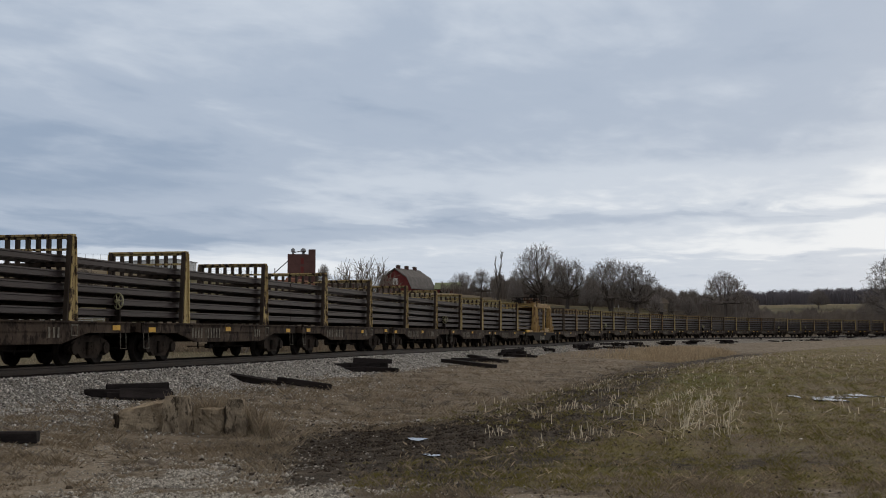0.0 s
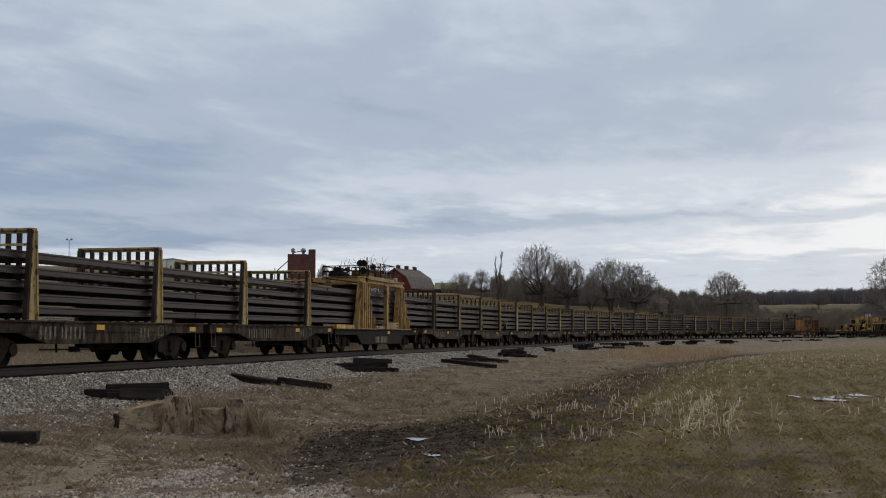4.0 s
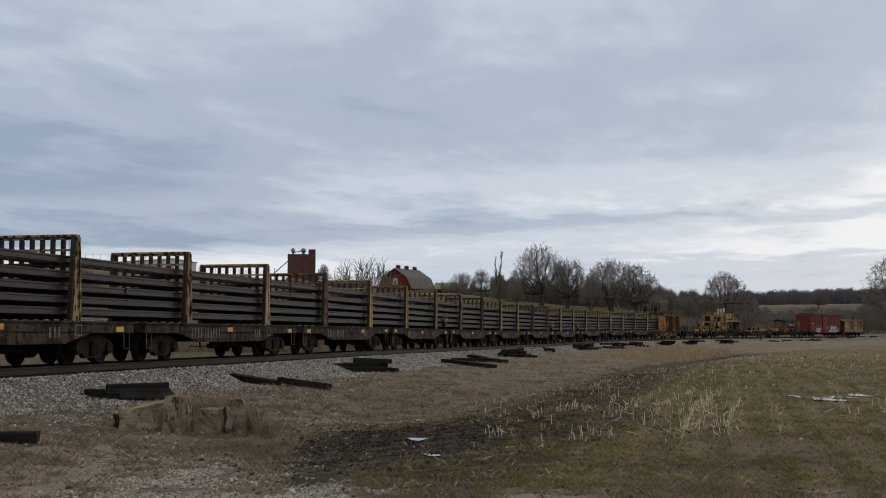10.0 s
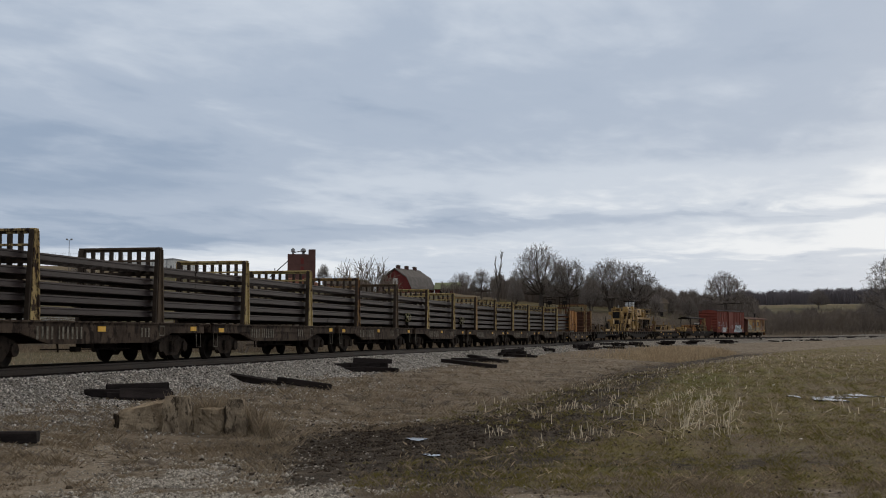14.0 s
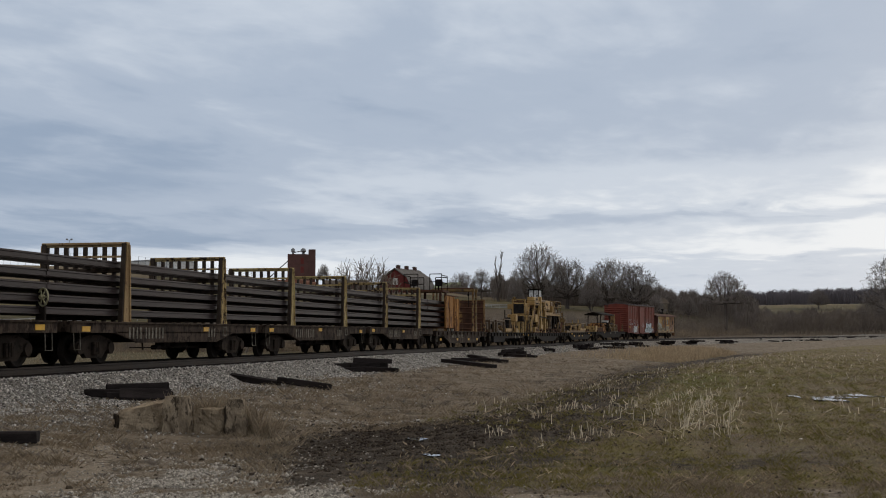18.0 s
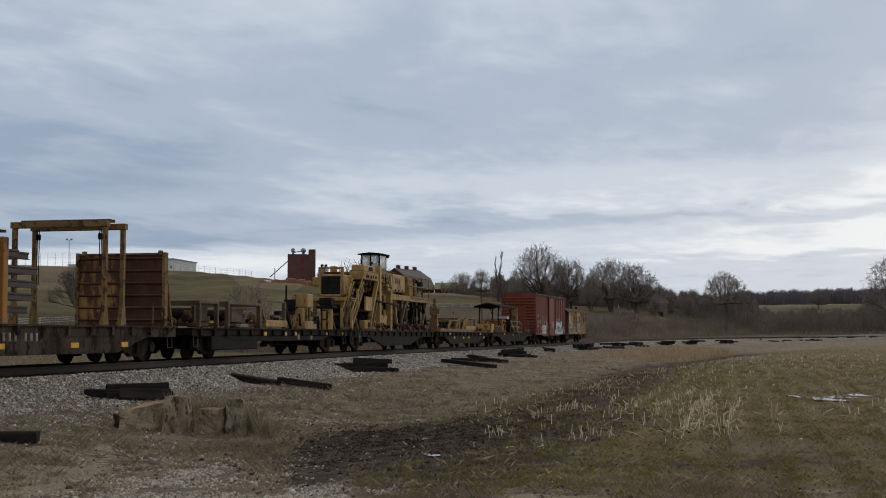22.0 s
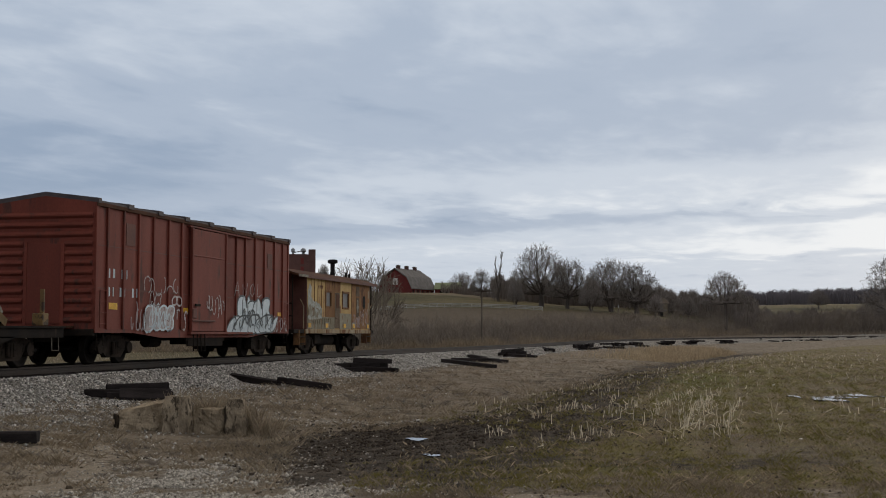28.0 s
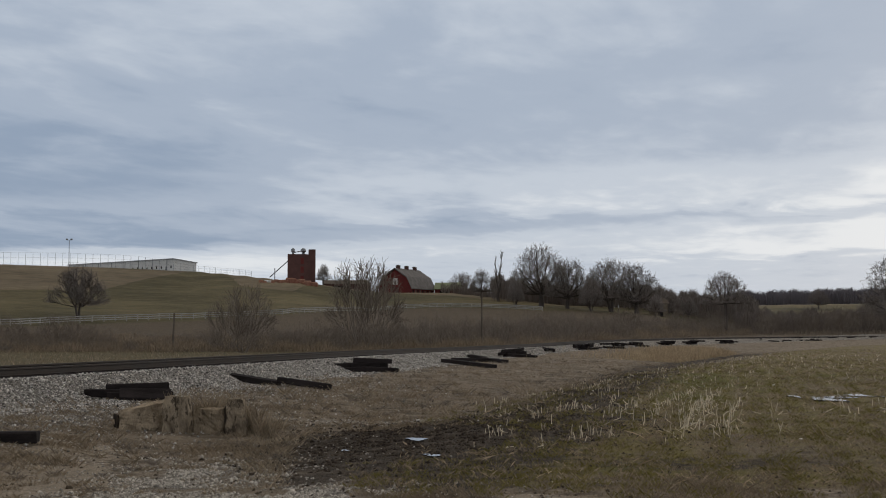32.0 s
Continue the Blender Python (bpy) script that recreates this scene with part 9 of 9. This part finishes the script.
def straw_block(x, y, w, d, h, turn, seed, label, material, slope=0.0, loose=60):
    """A rotting block with a frayed, lumpy surface."""
    t = thing("straw_bale", label, "bale", stand(x, y, turn, 0.05), "old bales")
    bm = bmesh.new()
    bmesh.ops.create_cube(bm, size=1)
    bmesh.ops.subdivide_edges(bm, edges=bm.edges[:], cuts=9, use_grid_fill=True)
    for v in bm.verts:
        c = Vector((v.co.x * w, v.co.y * d, (v.co.z + 0.5) * h))
        n = noise.fractal(c * 2.2 + Vector((seed, 0, 0)), 0.8, 2.0, 4)
        m = noise.fractal(c * 7 + Vector((0, seed, 0)), 0.8, 2.0, 3)
        q = Vector((v.co.x, v.co.y, v.co.z)).normalized()
        soft = 1 - 0.16 * (max(abs(v.co.x), 0.0) * 2 * abs(v.co.z + 0.5) * 1.0) ** 3
        v.co = Vector((c.x * soft, c.y * soft, c.z * (1 + slope * v.co.x))) + q * (0.045 * n + 0.035 * m)
    me = bpy.data.meshes.new("bale_body")
    bm.to_mesh(me)
    bm.free()
    me.materials.append(material)
    part("bale_body", me, material, t)
    r = np.random.RandomState(seed)
    n = loose
    px, py, pz = r.uniform(-w / 2, w / 2, n), np.where(r.uniform(size=n) < 0.75, -d / 2, r.uniform(-d / 2, d / 2, n)), h * (1 - r.beta(1, 2.2, n))
    top = r.uniform(size=n) < 0.35
    pz = np.where(top, h, pz)
    py = np.where(top, r.uniform(-d / 2, d / 2, n), py)
    ln = r.uniform(0.06, 0.28, n)
    v = np.empty((n, 3, 3))
    v[:, 0] = np.stack([px - 0.0025, py - 0.02, pz], 1)
    v[:, 1] = np.stack([px + 0.0025, py - 0.02, pz], 1)
    v[:, 2] = np.stack([px + r.normal(0, 0.05, n), py - r.uniform(0.0, 0.07, n), pz - ln * np.where(top, -0.6, 1)], 1)
    tagged(part("loose_straw", soup("loose_straw", v.reshape(-1, 3), np.arange(3 * n).reshape(-1, 3), STRAW), STRAW, t), kind="stuff")


straw_block(-5.48, 23.4, 1.0, 0.55, 0.47, 24, 3, "low rotting straw bale with a flat pale top and dark end", STUMP, 0.45, 25)
straw_block(-4.84, 23.3, 0.46, 0.42, 0.70, -4, 5, "upright weathered straw bale draped with dead grass", STUMP_DARK)
straw_block(-4.28, 23.6, 0.60, 0.45, 0.48, 3, 7, "low square straw bale between two taller ones", STUMP, 0.0, 25)
straw_block(-3.78, 23.4, 0.36, 0.40, 0.68, 8, 9, "upright mossy straw bale draped with dead grass", STUMP_DARK)
# Thin near-black slabs set on the left ends of two bales.
for _bale, _x, _w, _h in ((0, -0.475, 0.04, 0.33), (3, -0.175, 0.04, 0.55)):
    _t = [o for o in bpy.data.objects if o.parent is None and o.name.startswith("straw_bale")][_bale]
    part("rotted_end", Shape().box(_x - _w, _x, -0.21, 0.19, 0.02, _h, 0.02), END_BLACK, _t, "black slab on the left end of the bale")


def puddle(x, y, a, b, turn, seed, label="shallow puddle of still water reflecting the bright sky"):
    r = random.Random(seed)
    pts = []
    for k in range(28):
        t = math.tau * k / 28
        q = 1 + 0.22 * math.sin(3 * t + seed) + 0.13 * math.sin(7 * t + 2 * seed) + r.uniform(-0.08, 0.08)
        px, py = a * q * math.cos(t), b * q * math.sin(t)
        pts.append((x + px * math.cos(turn) - py * math.sin(turn), y + px * math.sin(turn) + py * math.cos(turn)))
    zs = ground_z(np.array([p[0] for p in pts]), np.array([p[1] for p in pts]))
    z = float(np.percentile(zs, 85)) + 0.012
    sh = Shape().add([(p, q, z) for p, q in pts] + [(p, q, z - 0.12) for p, q in pts], [tuple(range(28))] + [(i, i + 28, (i + 1) % 28 + 28, (i + 1) % 28) for i in range(28)])
    tagged(new("puddle", sh.data("puddle", WATER)), label, "puddle", "puddles")


puddle(-0.42, 20.7, 0.15, 0.28, 0.2, 1)
puddle(-0.14, 17.5, 0.10, 0.18, 0.5, 2)
puddle(-1.48, 19.3, 0.06, 0.12, 0.1, 3)
puddle(9.2, 30.7, 0.30, 0.9, 0.0, 4)
puddle(9.75, 31.5, 0.34, 0.45, 0.2, 9)
puddle(10.5, 32.6, 0.36, 0.7, 0.1, 5)
puddle(8.75, 31.9, 0.12, 0.5, 0.0, 6)
puddle(10.95, 31.9, 0.12, 0.35, 0.0, 8)


def blades(n, x, y, h, w, seed, lean=0.35, base=0.0):
    """Single grass blades or stalks, each a bent strip of two triangles."""
    r = np.random.RandomState(seed)
    z = ground_z(x, y) + base
    a = r.uniform(0, math.tau, n)
    dx, dy = np.cos(a) * w, np.sin(a) * w
    l = r.normal(0, lean, (n, 2)) * h[:, None]
    v = np.empty((n, 4, 3))
    v[:, 0] = np.stack([x - dx, y - dy, z - 0.02], 1)
    v[:, 1] = np.stack([x + dx, y + dy, z - 0.02], 1)
    v[:, 2] = np.stack([x + l[:, 0] * 0.45 + dx * 0.8, y + l[:, 1] * 0.45 + dy * 0.8, z + h * 0.55], 1)
    v[:, 3] = np.stack([x + l[:, 0], y + l[:, 1], z + h], 1)
    f = np.array([[0, 1, 2], [0, 2, 3]])[None] + 4 * np.arange(n)[:, None, None]
    return v.reshape(-1, 3), f.reshape(-1, 3)


def grass():
    r = np.random.RandomState(33)

    def spread(n, tufts, x0, x1, y0, y1, keep, sd):
        cx, cy = r.uniform(x0, x1, tufts), np.exp(r.uniform(math.log(y0), math.log(y1), tufts))
        cx = cx * cy / y1 if x0 < -100 else cx
        s, d = nearest_track(cx, cy)
        ok = keep(cx, cy, d, s)
        cx, cy = cx[ok], cy[ok]
        i = r.randint(0, len(cx), n)
        return cx[i] + r.normal(0, sd, n) * (0.4 + cy[i] / 40), cy[i] + r.normal(0, sd, n) * (0.4 + cy[i] / 40)

    # dead grass over the near ground and the bank
    bare = lambda x, y: patches(x, y, ((-0.9, 20.3, 1.8, 3.6, 1.0), (0.8, 21.8, 1.6, 2.4, 0.8))) > 0.5
    gravel = lambda x, y: patches(x, y, ((-3.25, 15.9, 0.75, 2.2, 1.0), (-3.5, 12.8, 1.7, 0.9, 1.0), (-1.12, 12.9, 0.45, 0.8, 1.0))) > 0.4
    cols = lambda y: 0.37 * y
    X, Y = [], []
    for n, y0, y1 in ((130000, 11, 24), (80000, 24, 45), (36000, 45, 130)):
        y = np.exp(r.uniform(math.log(y0), math.log(y1), n))
        x = r.uniform(-1, 1, n) * cols(y)
        s, d = nearest_track(x, y)
        patch = wave(x, y, 2.5, 14) + 0.7 * wave(x, y, 0.7, 15)
        ok = (d > 3.1) & ((d < ditch(s) + 0.6 + 1.5 * patch) | (y < 13.2 + 0.6 * patch)) & (patch > -0.2 + 1.2 * patches(x, y, ((-5.2, 15.6, 1.4, 2.6, 1.0),))) & ~bare(x, y) & ~(gravel(x, y) & (patch < 0.9)) & (patches(x, y, ((-4.5, 22.2, 1.4, 1.2, 1.0),)) < 0.55 + 0.3 * patch)
        X.append(x[ok])
        Y.append(y[ok])
    x, y = np.concatenate(X), np.concatenate(Y)
    h = np.random.RandomState(2).gamma(4, 0.013, len(x)) * (0.7 + np.minimum(y, 60) * 0.02) * np.clip(0.7 + 0.35 * wave(x, y, 3, 16), 0.3, 1.6)
    v, f = blades(len(x), x, y, h, 0.0006 + y * 0.00009, 1, 0.75)
    tagged(new("dead_grass", soup("dead_grass", v, f, STRAW)), "short matted dead brown grass", "grass", kind="stuff")
    # tussocks and dead weed clumps on the bank and round the bales
    m = 1700
    cy = np.exp(r.uniform(math.log(14), math.log(75), m))
    cx = r.uniform(-0.36, 0.2, m) * cy
    s, d = nearest_track(cx, cy)
    ok = (d > 4.6) & (d < ditch(s) + 0.5) & ~bare(cx, cy) & ~gravel(cx, cy) & (patches(cx, cy, ((-4.5, 22.6, 1.5, 1.2, 1.0),)) < 0.5)
    cx, cy = cx[ok], cy[ok]
    cx, cy = np.concatenate([cx, [-4.35, -4.15, -2.95, -2.75]]), np.concatenate([cy, [17.9, 18.2, 22.8, 23.2]])
    per = 30
    size = np.repeat(r.uniform(0.6, 1.5, len(cx)) * np.clip(cy / 26, 0.35, 1.1), per)
    x, y = np.repeat(cx, per) + r.normal(0, 0.05, len(cx) * per) * size * (0.6 + np.repeat(cy, per) / 40), np.repeat(cy, per) + r.normal(0, 0.05, len(cx) * per) * size
    v, f = blades(len(x), x, y, r.gamma(5, 0.012, len(x)) * size, 0.0008 + y * 0.00006, 18, 0.9)
    half = len(cx) * 2 // 3 * per * 2
    tagged(new("tussocks", soup("tussocks", v[:half * 2], f[:half], STRAW)), "scattered tussocks of dead brown grass", "grass", kind="stuff")
    dark = soup("dark_tussocks", v[half * 2:], f[half:] - half * 2, SHRUB_WOOD)
    tagged(new("dark_tussocks", dark), "scattered dark tussocks of rotting weeds", "grass", kind="stuff")
    # rough grass on the level ground beyond the track
    n = 14000
    y = np.exp(r.uniform(math.log(38), math.log(125), n))
    x = r.uniform(-0.4, 0.2, n) * y
    s, d = nearest_track(x, y)
    ok = d < -2.6
    x, y = x[ok], y[ok]
    v, f = blades(len(x), x, y, r.gamma(4, 0.035, len(x)), np.full(len(x), 0.012), 8, 0.5)
    tagged(new("verge_grass", soup("verge_grass", v, f, STRAW)), "rough dead grass on the level ground beyond the track", "grass", kind="stuff")
    # tall pale grass on the bank
    n = 17000
    s = r.uniform(50, 84, n)
    d = ditch(s) - 1.2 - r.gamma(3, 0.8, n)
    hd = np.interp(s, KNOT, HEAD)
    x, y = np.interp(s, TS, TX) + d * np.cos(hd), np.interp(s, TS, TY) - d * np.sin(hd)
    h = r.uniform(0.25, 0.75, n) * np.clip((s - 44) / 18, 0.3, 1.1) * np.clip((90 - s) / 14, 0.3, 1)
    v, f = blades(n, x, y, h, np.full(n, 0.009), 3, 0.25)
    tagged(new("tall_grass", soup("tall_grass", v, f, STRAW_PALE)), "tall pale tan dead grass on the track bank", "grass", kind="stuff")
    # draped grass beside the bales
    x, y, h = [], [], []
    for n, cx, cy, a, b, h0, h1 in ((1100, -4.2, 24.2, 0.22, 0.16, 0.2, 0.66), (260, -3.45, 23.4, 0.10, 0.1, 0.1, 0.6), (180, -3.15, 22.8, 0.09, 0.08, 0.1, 0.5), (120, -4.9, 24.6, 0.3, 0.2, 0.1, 0.4)):
        x.append(r.normal(cx, a, n))
        y.append(r.normal(cy, b, n))
        h.append(r.uniform(h0, h1, n))
    x, y, h = np.concatenate(x), np.concatenate(y), np.concatenate(h)
    v, f = blades(len(x), x, y, h, np.full(len(x), 0.0011), 4, 0.28)
    tagged(new("bale_grass", soup("bale_grass", v, f, STRAW)), "dead grass growing round the old bales", "grass", kind="stuff")
    # green winter growth of the field, in drilled rows
    n = 70000
    y = np.exp(r.uniform(math.log(11.5), math.log(120), n))
    x = r.uniform(-0.12, 1, n) * 0.38 * y
    s, d = nearest_track(x, y)
    patch = wave(x, y, 5, 24) + 0.6 * wave(x, y, 1.2, 25)
    ok = (d > ditch(s) + 0.4 + patch) & (patches(x, y, ((-0.6, 20.5, 1.9, 4.0, 1.0),)) < 0.4) & (patch + 0.9 * np.sin(d * math.tau / 0.76) > -0.1) & (y > 12.3 + 0.9 * patch)
    x, y = x[ok], y[ok]
    h = r.gamma(4, 0.006, len(x)) * (0.6 + y * 0.02)
    v, f = blades(len(x), x, y, h, 0.0008 + y * 0.0001, 5, 0.9)
    tagged(new("field_growth", soup("field_growth", v, f, GREEN)), "thin green winter growth over the field", "crop", kind="stuff")
    # low clumps of green weeds and of dead leaves, in loose rows
    for nm, m, seed, material, label, size0, dark in (("field_weeds", 8500, 71, GREEN, "low clumps of green winter weeds in the field", 0.03, 0.0), ("dead_leaves", 5200, 72, STRAW, "curled dead leaves and broken stems in the field", 0.03, -0.2), ("dark_stems", 3000, 73, SHRUB_WOOD, "dark rotting stems lying in the field", 0.02, -0.4)):
        q = np.random.RandomState(seed)
        cy = np.exp(q.uniform(math.log(12.2), math.log(75), m))
        cx = q.uniform(-0.2, 1, m) * 0.37 * cy
        s, d = nearest_track(cx, cy)
        patch = wave(cx, cy, 4, seed) + 0.7 * wave(cx, cy, 1.0, seed + 1) + 0.5 * np.sin(d * math.tau / 0.76)
        ok = (d > ditch(s) + 0.3) & (patch > dark) & (patches(cx, cy, ((-0.6, 20.5, 1.9, 4.0, 1.0),)) < 0.45)
        cx, cy = cx[ok], cy[ok]
        per = 12
        k = np.repeat(q.uniform(0.5, 1.5, len(cx)), per)
        x, y = np.repeat(cx, per) + q.normal(0, 0.035, len(k)) * k * (0.7 + np.repeat(cy, per) / 30), np.repeat(cy, per) + q.normal(0, 0.04, len(k)) * k
        v, f = blades(len(x), x, y, q.gamma(4, size0 / 4, len(x)) * k * (0.7 + y / 60), 0.0011 + y * 0.00008, seed + 2, 0.8)
        tagged(new(nm, soup(nm, v, f, material)), label, "weeds", kind="stuff")
    n = 20000
    y = np.exp(r.uniform(math.log(11.5), math.log(110), n))
    x = r.uniform(-0.1, 1, n) * 0.38 * y
    s, d = nearest_track(x, y)
    patch = wave(x, y, 3, 34) + 0.6 * wave(x, y, 0.8, 35)
    ok = (d > ditch(s) - 0.4) & (y > 13) & (patch - 0.8 * np.sin(d * math.tau / 0.76) > 0.35)
    x, y = x[ok], y[ok]
    v, f = blades(len(x), x, y, r.gamma(3, 0.012, len(x)) * (0.6 + y * 0.02), 0.0012 + y * 0.00012, 6, 1.4)
    tagged(new("field_litter", soup("field_litter", v, f, STRAW_PALE)), "trampled straw litter between the field's rows", "litter", kind="stuff")


grass()


def stub(sh, r, x, y, fallen):
    """One cut stalk, upright or fallen, often with a torn leaf."""
    z = zmath(x, y)
    h = r.uniform(0.05, 0.21) * (1.0 if y < 34 else 0.75)
    w = 0.006 + y * 0.00012
    if r.uniform() < fallen:
        a = r.uniform(0, math.tau)
        q = (x + math.cos(a) * h * 1.5, y + math.sin(a) * h * 1.5, z + r.uniform(0.02, 0.1))
    else:
        q = (x + r.normal(0, 0.22) * h, y + r.normal(0, 0.22) * h, z + h)
    sh.tube([(x, y, z - 0.03), q], [w, w * 0.8], 4, True)
    if r.uniform() < 0.35:
        a = r.uniform(0, math.tau)
        m = (x + (q[0] - x) * 0.6, y + (q[1] - y) * 0.6, z + (q[2] - z) * 0.6)
        sh.tube([m, (m[0] + math.cos(a) * 0.1, m[1] + math.sin(a) * 0.1, m[2] + r.uniform(-0.12, 0.04))], [w * 0.9, w * 0.3], 3, False)


def corn_stubble():
    """Cut stalks in rows that run away over the field, upright, leaning and fallen."""
    r = np.random.RandomState(55)
    sh = Shape()
    for row in range(0, 34):
        for k in range(420):
            d = row * 0.76 + 0.5 + r.normal(0, 0.05)
            sv = -24 + k * 0.25 + r.uniform(-0.3, 0.3)
            d += float(ditch(sv))
            p = on_track(sv, d)
            x, y = p.x, p.y
            if y < 18.5 or y > 95 or abs(x) > 0.37 * y or x < 0.02 * y:
                continue
            d = [d]
            dense = (0.025 if y < 27 else 0.06) + 3.0 * math.exp(-(((x / y - 0.201) / 0.022) ** 2 + ((y - 26) / 7.5) ** 2)) + 0.5 * math.exp(-(((x / y - 0.19) / 0.06) ** 2 + ((y - 24) / 5.0) ** 2)) + 0.3 * math.exp(-((d[0] - float(ditch(sv)) - 1.0) / 1.2) ** 2) + 0.22 * max(0, float(wave(x, y, 9, 44)))
            for extra in range(int(dense * 1.15 + r.uniform())):
                stub(sh, r, x + r.normal(0, 0.07 + 0.22 * (extra > 0)), y + r.normal(0, 0.1 + 0.3 * (extra > 0)), 0.3 + 0.25 * (extra > 0))
    # short stalks left standing along the wet edge of the field
    for x, y, n, a, b in ((0.85, 20.8, 8, 0.16, 0.5), (1.8, 24.4, 3, 0.1, 0.4), (2.1, 26.0, 5, 0.25, 0.5), (2.75, 27.8, 7, 0.2, 0.6), (3.1, 29.4, 8, 0.2, 0.6), (4.1, 33.8, 5, 0.15, 0.8), (4.3, 28.2, 12, 0.25, 0.8), (3.4, 25.0, 8, 0.2, 0.8), (2.3, 19.8, 14, 0.2, 0.5), (4.9, 40.0, 10, 0.25, 2.5), (5.9, 46.0, 12, 0.3, 3.0), (1.2, 18.8, 4, 0.3, 0.4)):
        for k in range(n):
            stub(sh, r, x + r.normal(0, a), y + r.normal(0, b), 0.12)
    tagged(new("corn_stubble", sh.data("corn_stubble", STALK, False, False)), "pale broken corn stalks standing in rows over the field", "stubble", kind="stuff")


corn_stubble()


def clods():
    r = np.random.RandomState(66)
    n = 2400
    y = np.exp(r.uniform(math.log(11.5), math.log(45), n))
    x = r.uniform(-1, 1, n) * 0.37 * y
    s, d = nearest_track(x, y)
    ok = d > 4
    v, f = scatter_stones(int(ok.sum()), x[ok], y[ok], 0.017, 67, 0.1)
    m = mat("dark_soil_clod", (0.06, 0.047, 0.034), (0.12, 0.095, 0.068), 3, 1.0)
    tagged(new("soil_clods", soup("soil_clods", v, f, m)), "small dark clods of wet soil", "soil", kind="stuff")


    n = 10000
    x, y = np.concatenate([r.normal(-0.9, 1.1, n // 2), r.normal(1.0, 1.4, n // 2)]), np.concatenate([r.normal(21.0, 3.0, n // 2), r.normal(22.8, 2.2, n // 2)])
    clear = wave(x, y, 0.8, 61) > -0.2
    x, y = x[clear], y[clear]
    sv = r.uniform(-9, 32, 9000)
    dv = ditch(sv) + np.interp(sv, [-14, -2, 7, 30, 40], [2.6, 2.2, 2.0, 0.3, -0.6]) + r.normal(0, 0.85, 9000)
    hd = np.interp(sv, KNOT, HEAD)
    mx, my = np.interp(sv, TS, TX) + dv * np.cos(hd), np.interp(sv, TS, TY) - dv * np.sin(hd)
    clear = (wave(mx, my, 1.1, 62) > -0.3) & (mx > 0.2)
    x, y = np.concatenate([x, mx[clear]]), np.concatenate([y, my[clear]])
    v, f = scatter_stones(len(x), x, y, 0.025, 68, 0.0)
    wet = mat("wet_black_mud", (0.026, 0.02, 0.016), (0.075, 0.059, 0.045), 6, 0.8, bump=0.6)
    island_variation(wet, 0.5, 1.5)
    tagged(new("mud_lumps", soup("mud_lumps", v, f, wet)), "churned lumps of wet black mud", "mud", kind="stuff")


clods()


# ---- what moves ----
def motions():
    times = [0.0, 0.1, 0.25, 0.5] + [float(t) for t in range(1, 32)] + [31.5, 31.75, 31.9, 32.0]
    for ob, c, half in MOVING:
        walk(ob, [(t, track_pose(SPEED * (28.0 - t) + c, half)) for t in times])
    # the wheelsets roll without slip; all that stand alike on their bogies share one turning
    for sg, sets in WHEELSETS.items():
        first = sets[0]
        walk(first, [(i / 30, pose(sg * 0.87, 0, WHEEL_R) @ Matrix.Rotation(-SPEED * i / 30 / WHEEL_R, 4, "Y")) for i in range(961)])
        for ob in sets[1:]:
            ob.rotation_mode = "QUATERNION"
            ob.animation_data_create()
            ob.animation_data.action = first.animation_data.action
            ob.animation_data.action_slot = first.animation_data.action_slot


motions()
